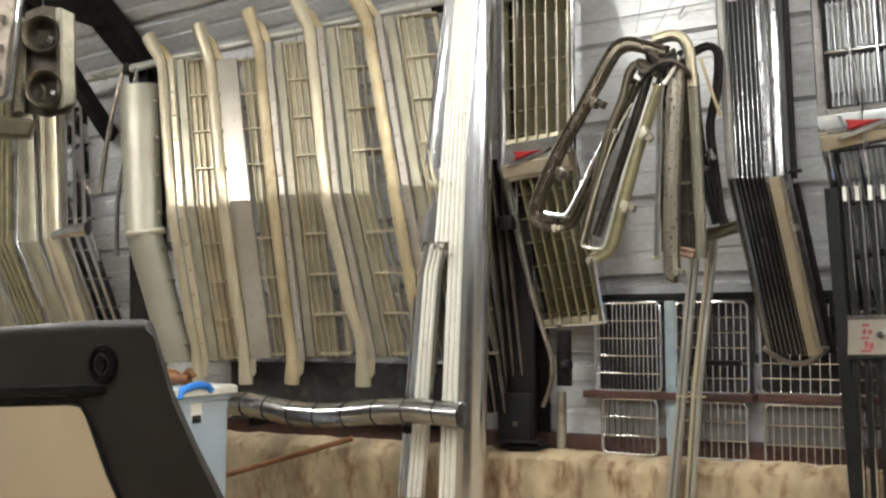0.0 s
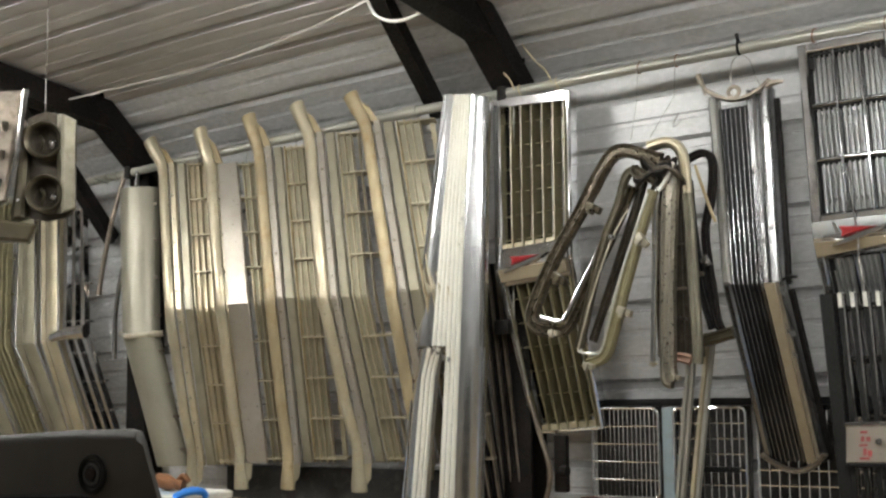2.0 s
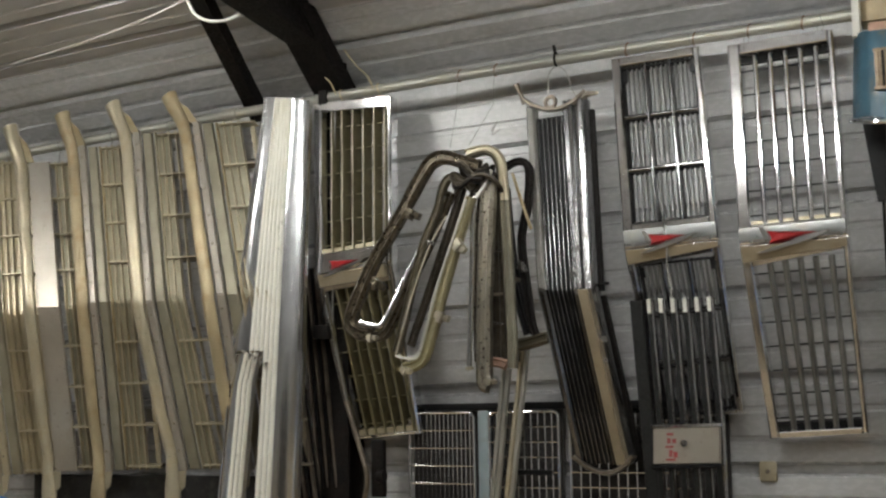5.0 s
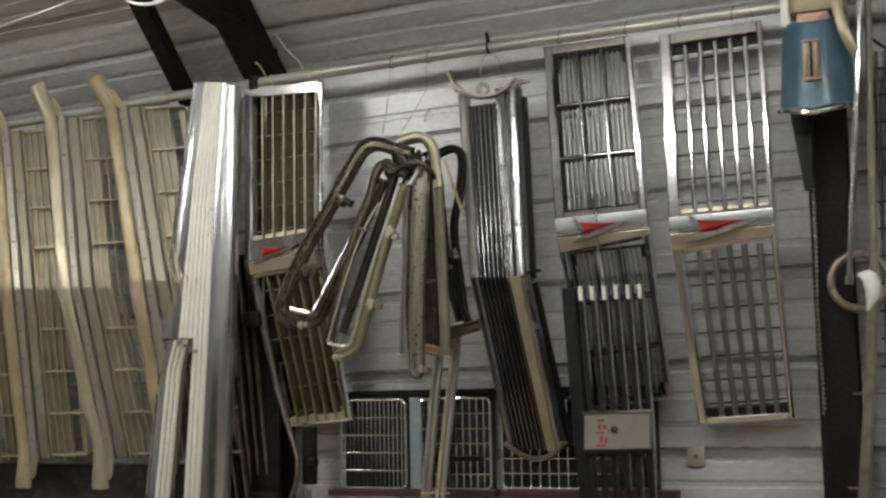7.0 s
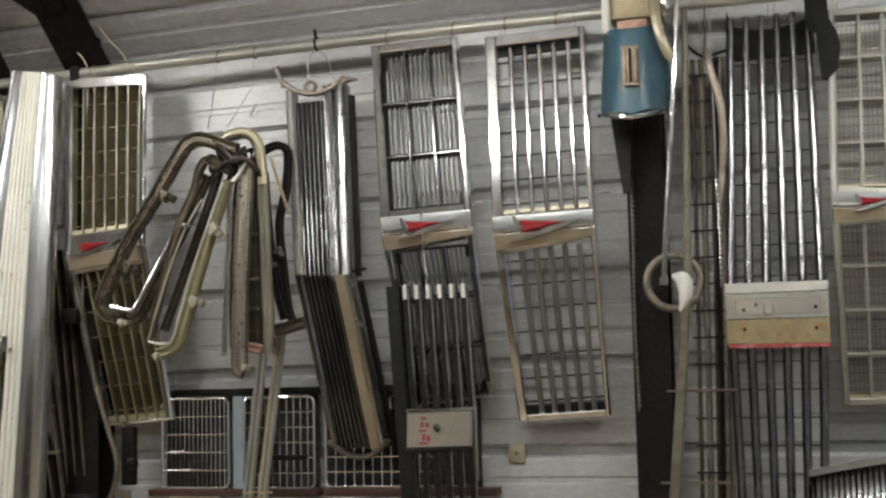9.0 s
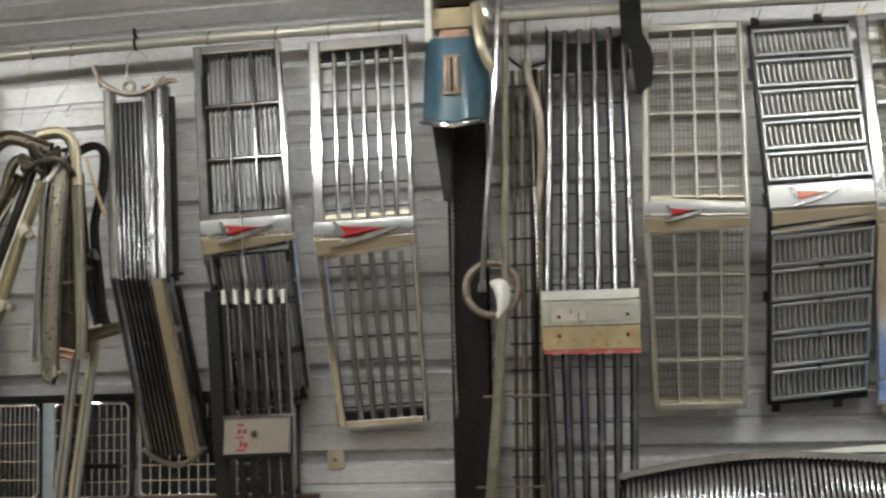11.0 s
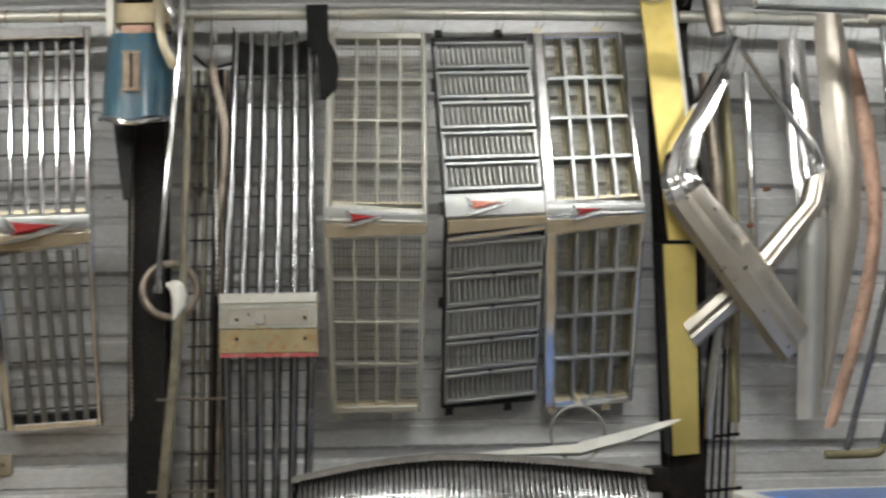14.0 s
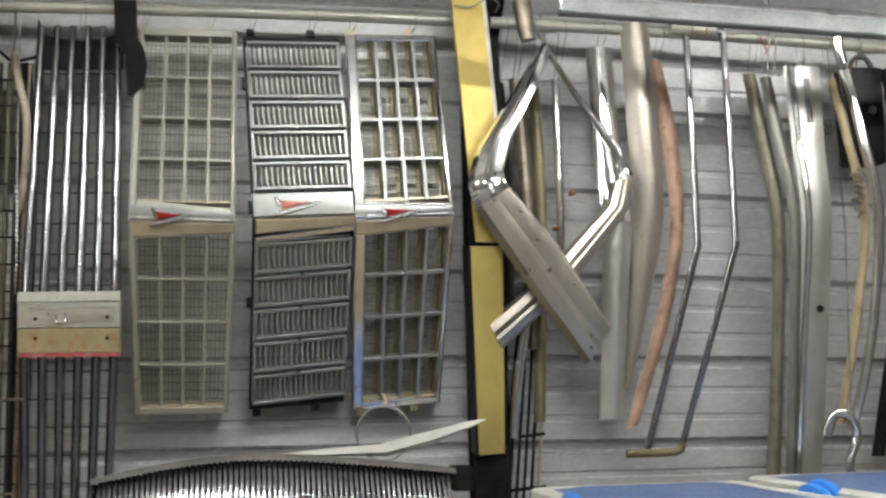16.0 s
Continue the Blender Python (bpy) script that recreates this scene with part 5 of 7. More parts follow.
part("arc", mk(tube, curve([(-3.717, -0.2, 2.536), (-3.754, -0.21, 2.231), (-3.829, -0.22, 1.904), (-3.838, -0.22, 1.631)], 5), 0.011, 8), M_CHROME, lv)
part("eye", mk(tube, [(-4.05 + 0.05 * math.cos(a), -0.23, 1.70 + 0.06 * math.sin(a)) for a in [2 * math.pi * k / 16 for k in range(16)]], 0.012, 8, True), M_DIRTY, lv)


# bundle of bent window and lamp frames hung from one wire
def trim_frame(label, runs, clips=()):
    """runs: part name, points along it, half width, material. clips: place, size, material."""
    g = thing("window_frame_trim", runs[0][1][-1], label, "car trim", "bundle of trim frames on one wire")
    for name, pts, r, mat in runs:
        path = curve(pts, 5)
        if r > 0.011:
            r *= 1.15
            prof = [(-1.0, 0.55), (-0.95, -0.35), (-0.55, -0.75), (-0.30, -0.42), (0.30, -0.42), (0.55, -0.75), (0.95, -0.35), (1.0, 0.55)]
            secs = []
            for i, p in enumerate(path):
                d = (path[min(i + 1, len(path) - 1)] - path[max(i - 1, 0)]).normalized()
                side = d.cross(V((0, 1, 0))).normalized()
                wob = 1 + 0.10 * noise.noise(p * 14)
                secs.append([p + side * (q * r * wob) + V((0, w * r, 0)) for q, w in prof])
            bm = bmesh.new()
            part(name, loft(bm, secs), mat, g)
        else:
            part(name, mk(tube, path, r, 7, flat=0.7, up=(0, 1, 0)), mat, g)
    for c, size, turn, mat in clips:
        bm = bmesh.new()
        box(bm, V((-size, -0.016, -size * 0.45)), V((size, 0.012, size * 0.45)), 0.004)
        box(bm, V((-size * 0.4, -0.026, -size * 0.8)), V((size * 0.3, 0.004, size * 0.5)), 0.003)
        bmesh.ops.transform(bm, matrix=Matrix.Translation(c) @ Matrix.Rotation(turn, 4, "Y"), verts=bm.verts)
        part("clip", bm, mat, g)
    return g


trim_frame("long bent steel trim frame with a chrome inner edge in a hanging bundle", [
    ("outer_channel", [(-0.873, -0.42, 2.235), (-0.937, -0.42, 2.258), (-1.007, -0.42, 2.283), (-1.060, -0.42, 2.273), (-1.105, -0.42, 2.220), (-1.200, -0.42, 2.073), (-1.304, -0.42, 1.923), (-1.388, -0.42, 1.762), (-1.404, -0.42, 1.703), (-1.372, -0.42, 1.669), (-1.311, -0.42, 1.658)], 0.022, M_BROWN),
    ("inner_channel", [(-0.989, -0.41, 2.156), (-1.051, -0.41, 2.032), (-1.117, -0.41, 1.912), (-1.198, -0.41, 1.767), (-1.261, -0.41, 1.664), (-1.326, -0.41, 1.655)], 0.015, M_BROWN),
    ("rear_channel", [(-0.968, -0.35, 2.195), (-1.026, -0.35, 2.041), (-1.104, -0.35, 1.843), (-1.168, -0.35, 1.683), (-1.193, -0.35, 1.619)], 0.013, M_GRIME),
    ("bright_edge", [(-1.003, -0.436, 2.140), (-1.045, -0.436, 2.069), (-1.116, -0.436, 1.938), (-1.197, -0.436, 1.802), (-1.259, -0.436, 1.700), (-1.292, -0.436, 1.691), (-1.357, -0.436, 1.706)], 0.009, M_CHROME)], [((-1.128, -0.44, 2.085), 0.03, 0.5, M_BROWN), ((-1.272, -0.44, 1.841), 0.03, 0.6, M_BROWN), ((-1.300, -0.44, 1.649), 0.02, 0.1, M_DULL)])
trim_frame("olive-stained bent trim frame in a hanging bundle", [
    ("right_channel", [(-0.893, -0.45, 2.125), (-0.950, -0.45, 1.983), (-1.007, -0.45, 1.809), (-1.056, -0.45, 1.654), (-1.094, -0.45, 1.561), (-1.161, -0.45, 1.535)], 0.017, M_OLIVE),
    ("left_channel", [(-0.888, -0.44, 2.154), (-0.965, -0.44, 2.202), (-1.005, -0.44, 2.178), (-1.034, -0.44, 2.088), (-1.081, -0.44, 1.991), (-1.126, -0.44, 1.858), (-1.166, -0.44, 1.719), (-1.201, -0.44, 1.592)], 0.014, M_BEZEL),
    ("bright_edge", [(-0.907, -0.462, 2.117), (-0.961, -0.462, 1.983), (-1.028, -0.462, 1.810), (-1.083, -0.462, 1.635), (-1.107, -0.462, 1.573), (-1.158, -0.462, 1.570), (-1.194, -0.462, 1.579)], 0.005, M_PALE),
    ("left_edge", [(-0.985, -0.462, 2.065), (-1.058, -0.462, 1.951), (-1.130, -0.462, 1.776), (-1.194, -0.462, 1.583)], 0.004, M_DULL)], [((-0.928, -0.47, 1.952), 0.028, 0.9, M_DULL), ((-1.003, -0.47, 1.709), 0.028, 0.4, M_DULL), ((-1.147, -0.47, 1.526), 0.02, 0.3, M_DULL), ((-1.040, -0.47, 1.973), 0.014, 0.2, M_ALU)])
trim_frame("narrow upright trim frame with a bright edge in a hanging bundle", [
    ("channel", [(-0.833, -0.43, 2.177), (-0.848, -0.43, 1.977), (-0.862, -0.43, 1.704), (-0.866, -0.43, 1.496), (-0.850, -0.43, 1.469)], 0.024, M_ARM),
    ("bright_edge", [(-0.868, -0.44, 2.128), (-0.888, -0.44, 2.114), (-0.897, -0.44, 1.921), (-0.908, -0.44, 1.706), (-0.919, -0.44, 1.522)], 0.01, M_CHROME),
    ("curl", [(-0.814, -0.45, 2.215), (-0.841, -0.45, 2.159), (-0.872, -0.45, 2.123)], 0.009, M_PALE)], [((-0.828, -0.45, 1.480), 0.018, 0.2, M_DULL), ((-0.910, -0.45, 1.528), 0.012, 0, M_DULL)])
trim_frame("cream-topped trim frame with dark studs in a hanging bundle", [
    ("front_channel", [(-0.937, -0.38, 2.293), (-0.863, -0.38, 2.300), (-0.818, -0.38, 2.266), (-0.803, -0.38, 2.193), (-0.793, -0.38, 2.017), (-0.785, -0.38, 1.781), (-0.779, -0.38, 1.626), (-0.781, -0.38, 1.525)], 0.016, M_OLDTRIM),
    ("cream_top", [(-0.936, -0.392, 2.295), (-0.858, -0.392, 2.304), (-0.808, -0.392, 2.267), (-0.796, -0.392, 2.190), (-0.791, -0.392, 2.114)], 0.013, M_CREAM),
    ("back_channel", [(-0.846, -0.34, 2.215), (-0.845, -0.34, 1.986), (-0.846, -0.34, 1.748), (-0.845, -0.34, 1.542)], 0.024, M_GRIME),
    ("stud", [(-0.855, -0.38, 1.943), (-0.809, -0.38, 1.941)], 0.005, M_ALU),
    ("stud", [(-0.856, -0.38, 1.785), (-0.810, -0.38, 1.786)], 0.005, M_DIRTY),
    ("stud", [(-0.860, -0.38, 1.687), (-0.812, -0.38, 1.681)], 0.005, M_ALU),
    ("foot", [(-0.865, -0.39, 1.551), (-0.827, -0.39, 1.546), (-0.799, -0.39, 1.537)], 0.016, M_COPPER)], [])
trim_frame("grimy inner trim frame in a hanging bundle", [
    ("left_channel", [(-0.911, -0.34, 2.198), (-0.963, -0.34, 2.093), (-1.021, -0.34, 1.944), (-1.080, -0.34, 1.781), (-1.125, -0.34, 1.637)], 0.013, M_GRIME),
    ("right_channel", [(-0.894, -0.34, 2.196), (-0.918, -0.34, 1.992), (-0.927, -0.34, 1.752), (-0.925, -0.34, 1.554)], 0.014, M_BROWN),
    ("bright_edge", [(-0.924, -0.352, 2.112), (-0.984, -0.352, 1.956), (-1.037, -0.352, 1.806)], 0.004, M_DULL)], [((-1.031, -0.36, 1.898), 0.016, 0.6, M_DIRTY)])
trim_frame("black bent trim frame at the back of a hanging bundle", [
    ("channel", [(-0.838, -0.28, 2.252), (-0.779, -0.28, 2.269), (-0.743, -0.28, 2.233), (-0.752, -0.28, 2.105), (-0.778, -0.28, 1.986), (-0.763, -0.28, 1.826), (-0.744, -0.28, 1.677), (-0.721, -0.28, 1.631)], 0.013, M_STEEL),
    ("inner_channel", [(-0.843, -0.27, 2.176), (-0.829, -0.27, 1.972), (-0.798, -0.27, 1.789), (-0.761, -0.27, 1.649)], 0.017, M_BLACK),
    ("foot_bar", [(-0.847, -0.3, 1.604), (-0.767, -0.3, 1.612), (-0.680, -0.3, 1.632)], 0.019, M_BEZEL),
    ("rear_channel", [(-0.871, -0.25, 2.243), (-0.848, -0.25, 2.036), (-0.844, -0.25, 1.793), (-0.832, -0.25, 1.553)], 0.018, M_GRIME),
    ("tan_edge", [(-0.794, -0.31, 2.222), (-0.764, -0.31, 2.126), (-0.726, -0.31, 2.015)], 0.006, M_CREAM2)], [((-0.765, -0.3, 1.884), 0.02, 1.2, M_ALU), ((-0.796, -0.3, 1.842), 0.016, 0.2, M_DIRTY)])
kn = thing("wire_knot", (-0.98, -0.30, 2.22), "dark tangle where the trim frames are wired together", "wire")
for k in range(5):
    c = V((-0.891 + 0.02 * math.sin(2.1 * k), -0.43, 2.219 - 0.012 * k))
    part("turn", mk(tube, [c + V(((0.045 + 0.010 * k) * math.cos(a), 0.05 * math.sin(a), 0.026 * math.sin(2 * a + k))) for a in [2 * math.pi * q / 18 for q in range(18)]], 0.009, 6, True), M_STEEL if k % 2 else M_GRIME, kn)
hw = thing("hanging_wire", (-0.95, -0.25, 2.33), "thin twisted wire holding the bundle of frames", "wire")
for wx in (-0.90, -1.05):
    part("strand", mk(tube, [(wx, PIPE_Y - 0.02, PZ(wx)), (wx + 0.006, -0.24, 2.50), (wx * 0.5 - 0.49, -0.36, 2.33)], 0.0016, 5), M_WIRE, hw)
part("twist", mk(tube, curve([(-0.90, -0.25, 2.40), (-0.87, -0.26, 2.43), (-0.89, -0.27, 2.38), (-0.86, -0.26, 2.40)], 4), 0.002, 5), M_WIRE, hw)

# two long mouldings hanging under the bundle
for pts, mat, lab in (([(-0.880, -0.20, 1.53), (-0.936, -0.20, 1.063), (-0.998, -0.20, 0.55)], M_PALE, "long slim aluminium moulding"), ([(-0.800, -0.21, 1.61), (-0.873, -0.21, 1.085), (-0.922, -0.21, 0.55)], M_CREAM, "long slim tan and chrome moulding")):
    g = thing("long_moulding", pts[-1], lab + " hanging by the racks", "car trim", "long mouldings")
    a, b, c = [V(p) for p in pts]
    for s, m in ((-0.011, mat), (0.009, M_PALE)):
        bm = bmesh.new()
        loft(bm, [[p + V((s - 0.010, 0, 0)), p + V((s - 0.006, -0.012, 0)), p + V((s + 0.006, -0.012, 0)), p + V((s + 0.010, 0, 0))] for p in (a, b, c)])
        part("face", bm, m, g)
    part("string_tie", mk(tube, [(b.x + 0.025 * math.cos(q), b.y + 0.004 - 0.02 * math.sin(q), 1.04) for q in [2 * math.pi * k / 12 for k in range(12)]], 0.003, 5, True), M_STRING, g)


# wire racks stood against the wall
def rack(x0, x1, z0, z1, nv, nh, label, y=-0.075):
    g = thing("wire_rack", ((x0 + x1) / 2, y, z0), label, "wire rack", "wire racks along the wall")
    r = 0.022
    pts = []
    for cx, cz, a0 in ((x1 - r, z1 - r, 0), (x0 + r, z1 - r, 90), (x0 + r, z0 + r, 180), (x1 - r, z0 + r, 270)):
        for k in range(5):
            a = math.radians(a0 + 22.5 * k)
            pts.append((cx + r * math.cos(a), y, cz + r * math.sin(a)))
    part("rim", mk(tube, pts, 0.006, 8, True, up=(0, 1, 0)), M_CHROME, g)
    for k in range(nv):
        x = x0 + (x1 - x0) * (k + 1) / (nv + 1)
        part("upright_wire", mk(tube, [(x, y + 0.004, z0), (x, y + 0.004, z1)], 0.0034, 5), M_CHROME, g)
    for k in range(nh):
        z = z0 + (z1 - z0) * (k + 1) / (nh + 1)
        part("cross_wire", mk(tube, [(x0, y - 0.003, z), (x1, y - 0.003, z)], 0.0034, 5), M_CHROME, g)


rack(-1.345, -1.075, 1.045, 1.375, 14, 4, "tarnished wire rack with close bars")
rack(-1.010, -0.735, 1.045, 1.375, 9, 5, "chrome wire rack with rounded corners")
rack(-0.690, -0.130, 1.050, 1.370, 15, 5, "wide chrome wire rack with rounded corners")
rack(-1.320, -1.095, 0.808, 1.015, 8, 2, "tarnished wire rack with close bars")
rack(-0.995, -0.745, 0.808, 1.012, 8, 2, "chrome wire rack with rounded corners")
rack(-0.680, -0.330, 0.80, 1.010, 11, 2, "chrome wire rack with rounded corners")
rk = thing("rack_rail", (-0.7, -0.04, 1.03), "dark rails that hold the wire racks on the wall", "rail")
part("top_rail", mk(box, (-1.33, -0.065, 1.383), (-0.10, -0.0, 1.410), 0.003), M_BLACK, rk)
part("middle_rail", mk(box, (-1.40, -0.085, 1.016), (-0.72, -0.0, 1.042), 0.003), M_SILL, rk, "red-brown rail")
part("middle_rail", mk(box, (-0.70, -0.085, 1.018), (-0.06, -0.0, 1.044), 0.003), M_SILL, rk, "red-brown rail")
part("filler_strip", mk(box, (-1.065, -0.06, 0.80), (-1.020, -0.02, 1.38), 0.003), M_PALEBLUE, rk, "pale blue upright strip")
# sheets added behind the racks so that the wires stand out
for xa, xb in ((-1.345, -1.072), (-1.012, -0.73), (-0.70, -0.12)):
    part("dark_backing", mk(box, (xa, -0.040, 1.045), (xb, -0.034, 1.382)), M_BACK, rk, "dark sheet added behind the racks", smooth=False)
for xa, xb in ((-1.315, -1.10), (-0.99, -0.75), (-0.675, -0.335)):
    part("grey_backing", mk(box, (xa, -0.062, 0.868), (xb, -0.057, 1.012)), M_MIDGREY, rk, "grey sheet added behind the lower racks", smooth=False)
part("dark_tag", mk(box, (-0.99, -0.088, 1.145), (-0.76, -0.070, 1.165), 0.004), M_BLACK, rk)
ol = thing("outlet_plate", (-0.0, -0.004, 1.16), "small cream plate fixed on the wall", "plate")
part("plate", mk(box, (-0.03, -0.012, 1.125), (0.03, 0.0, 1.195), 0.010), M_CREAM, ol)
part("screw", mk(tube, [(0.0, -0.012, 1.16), (0.0, -0.018, 1.16)], 0.008, 8), M_DIRTY, ol)

# dark grilles and iron behind the olive grille
for k, (xa, xb, xc, xd, zt, zb, y) in enumerate(((-1.90, -1.79, -1.80, -1.69, 1.80, 0.95, -0.22), (-1.79, -1.70, -1.72, -1.62, 1.95, 1.0, -0.18))):
    g = thing("dark_grille", (xc, y, zb), "dark narrow slatted grille tucked behind brighter ones", "grille", "dark grilles")
    pn = Panel((xa, y, zt), (xb, y, zt), (xc, y + 0.05, zb), (xd, y + 0.05, zb))
    part("backing", mk(slab, pn, 0, 1, 0, 1, -0.03, -0.02), M_BLACK, g, smooth=False)
    for j in range(5):
        part("slat", mk(vbar, pn, 0.1 + 0.2 * j, 0.009, 0, 1, -0.02, 0.0, 0.002), M_STEEL if j % 2 else M_DIRTY, g)
    tie(g, (xa + xb) / 2, zt - 0.01, y)
g = thing("bent_iron", (-1.483, -0.13, 0.989), "dark bent iron brackets hanging low by the wall", "bracket")
part("arm", mk(tube, curve([(-1.570, -0.17, 1.427), (-1.522, -0.17, 1.279), (-1.482, -0.17, 1.151), (-1.498, -0.16, 1.061), (-1.533, -0.16, 0.981)], 5), 0.010, 8), M_DIRTY, g)
part("plate", mk(box, (-1.482, -0.14, 1.060), (-1.428, -0.11, 1.276), 0.006), M_STEEL, g)
part("boss", mk(tube, [(-1.438, -0.16, 1.141), (-1.410, -0.16, 1.141)], 0.022, 10), M_STEEL, g)
part("tab", mk(box, (-1.688, -0.23, 1.665), (-1.618, -0.19, 1.722), 0.01), M_STEEL, g)
part("strap", mk(tube, [(-1.570, -0.17, 1.427), (-1.619, -0.19, 1.702), (-1.599, -0.19, 2.598)], 0.004, 5), M_WIRE, g)
g = thing("column_bracket", (-1.661, -0.16, 0.837), "black bolted bracket at the column's foot", "bracket")
part("plate", mk(box, (-1.733, -0.165, 0.837), (-1.583, -0.14, 1.029), 0.004), M_BLACK, g)
part("bolt", mk(tube, [(-1.650, -0.165, 0.911), (-1.651, -0.178, 0.912)], 0.010, 6), M_DIRTY, g)
part("foot", mk(box, (-1.739, -0.175, 0.837), (-1.547, -0.1, 0.849), 0.003), M_BLACK, g)
g = thing("upright_stub", (-1.493, -0.05, 0.804), "short rusty upright pipe on the sill", "pipe")
part("stub", mk(tube, [(-1.495, -0.085, 0.806), (-1.491, -0.085, 1.037)], 0.019, 10), M_DULL, g)

# chrome bumper on the stem wall
bp = thing("chrome_bumper", (-2.532, -0.3, 0.906), "long dark chrome bumper bar lying along the stem wall", "bumper")
bm = bmesh.new()
secs = []
for k in range(25):
    t = k / 24
    x = -3.10 + 1.33 * t
    c = V((x, -0.36 - 0.08 * math.sin(math.pi * t), 0.953 + 0.015 * math.sin(3 * math.pi * t)))
    secs.append([c + V((0, 0.055 * math.cos(a) * (1 if math.cos(a) < 0 else 0.5), 0.050 * math.sin(a))) for a in [2 * math.pi * q / 14 for q in range(14)]])
part("bar", loft(bm, secs), M_DARKCHROME, bp)
for x in (-2.97, -2.83, -2.69, -2.55, -2.41, -2.27, -2.13, -2.0, -1.87):
    t = (x + 3.10) / 1.33
    c = V((x, -0.36 - 0.08 * math.sin(math.pi * t), 0.953 + 0.015 * math.sin(3 * math.pi * t)))
    part("seam", mk(tube, [c + V((0.001, 0.057 * math.cos(a) * (1 if math.cos(a) < 0 else 0.5), 0.052 * math.sin(a))) for a in [2 * math.pi * q / 14 for q in range(14)]], 0.002, 4, True), M_STEEL, bp)
part("support", mk(box, (-2.885, -0.34, 0.868), (-2.861, -0.12, 0.904), 0.004), M_STEEL, bp)
part("support", mk(box, (-2.069, -0.34, 0.870), (-2.041, -0.12, 0.907), 0.004), M_STEEL, bp)
b2 = thing("dark_glass_panel", (-2.524, -0.12, 0.875), "dark glossy sheet leaning behind the bumper", "panel")
part("sheet", mk(box, (-3.213, -0.1, 0.872), (-1.904, -0.08, 1.133), 0.006), M_BACK, b2)
rd = thing("rusty_rod", (-2.815, -0.24, 0.695), "thin rusty steel rod leaning on the stem wall", "rod")
part("rod", mk(tube, [(-3.612, -0.62, 0.465), (-2.437, -0.19, 0.821)], 0.012, 8), M_RUST, rd)


# headlamp cowl of faded blue with chrome lip
def blue_cowl():
    g = thing("headlamp_cowl", (0.50, -0.35, 2.26), "faded blue painted cowl with brass badge and chrome lip", "car part")
    secs = []
    for z, hw, dep, dip in ((2.548, 0.100, 0.10, 0.0), (2.48, 0.106, 0.115, 0.0), (2.40, 0.112, 0.125, 0.0), (2.32, 0.116, 0.13, 0.020), (2.285, 0.118, 0.132, 0.034)):
        prof = []
        for k in range(13):
            s = -1 + 2 * k / 12
            prof.append(V((0.503 + hw * s, -0.30 - dep * (1 - abs(s) ** 2.6), z - dip * (1 - abs(s)) + (0.012 * abs(s) if z > 2.5 else 0) - 0.012 * (1 - s * s) * (z > 2.5))))
        secs.append(prof + [p + V((0, 0.006, 0)) for p in prof[::-1]])
    bm = bmesh.new()
    part("shell", loft(bm, secs), M_TEAL, g)
    lip = [V((0.503 + 0.122 * s, -0.30 - 0.137 * (1 - abs(s) ** 2.6), 2.280 - 0.040 * (1 - abs(s) ** 1.6))) for s in [-1 + k / 8 for k in range(17)]]
    part("chrome_lip", mk(tube, lip, 0.009, 8), M_CHROME, g, "bright chrome lip")
    bd = part("badge", mk(box, (0.478, -0.438, 2.345), (0.530, -0.424, 2.470), 0.006), M_GOLD, g, "tarnished brass badge")
    for k in range(3):
        part("badge_bar", mk(box, (0.484 + 0.016 * k, -0.443, 2.352), (0.492 + 0.016 * k, -0.436, 2.463), 0.002), M_GOLD if k != 1 else M_STEEL, bd)
    for z in (2.345, 2.466):
        part("badge_bar", mk(box, (0.475, -0.443, z - 0.004), (0.533, -0.436, z + 0.006), 0.002), M_GOLD, bd)
    part("inner_block", mk(box, (0.455, -0.36, 2.50), (0.555, -0.25, 2.58), 0.008), M_COPPER, g, "brown inner block")
    part("post", mk(box, (0.404, -0.34, 2.545), (0.428, -0.30, 2.74), 0.003), M_WHITE, g, "white post")
    part("rear_bracket", mk(box, (0.42, -0.30, 2.60), (0.60, -0.20, 2.67), 0.004), M_CREAM2, g)
    part("top_rail", mk(box, (0.39, -0.33, 2.70), (0.60, -0.22, 2.74), 0.005), M_CREAM, g)
    part("curved_arm", mk(tube, curve([(0.575, -0.36, 2.66), (0.585, -0.39, 2.58), (0.60, -0.40, 2.50), (0.63, -0.38, 2.43)], 5), [0.016] * 15 + [0.012], 8, flat=0.5), M_CREAM, g)
    part("clamp", mk(tube, [(0.60, -0.34, 2.70), (0.61, -0.36, 2.64), (0.625, -0.36, 2.60)], [0.02, 0.014, 0.010], 8), M_CHROME, g)
    k = thing("black_wedge", (0.44, -0.2, 2.04), "black tapering plate hanging below the cowl", "plate")
    pn = Panel((0.40, -0.20, 2.30), (0.475, -0.20, 2.30), (0.435, -0.20, 2.03), (0.460, -0.20, 2.03))
    part("plate", mk(slab, pn, 0, 1, 0, 1, -0.01, 0.01, cham=0.002), M_BLACK, k)
    part("hanger", mk(tube, [(0.43, -0.19, 2.30), (0.43, -0.19, 2.64)], 0.004, 5), M_WIRE, k)


blue_cowl()

# long rods, chains and a mesh strip hanging beside the column
g = thing("wiper_rod", (0.58, -0.36, 1.70), "long slim chrome rod hanging from the pipe", "rod")
part("rod", mk(tube, [(0.662, -0.34, 2.76), (0.655, -0.36, 2.66), (0.576, -0.36, 1.72)], 0.009, 8), M_CHROME, g)
part("tip", mk(tube, [(0.576, -0.36, 1.73), (0.574, -0.36, 1.705)], 0.013, 8), M_CHROME, g)
part("hook", mk(tube, curve([(0.66, -0.34, 2.70), (0.655, -0.25, 2.70), (0.65, -0.19, 2.675)], 4), 0.005, 6), M_WIRE, g)
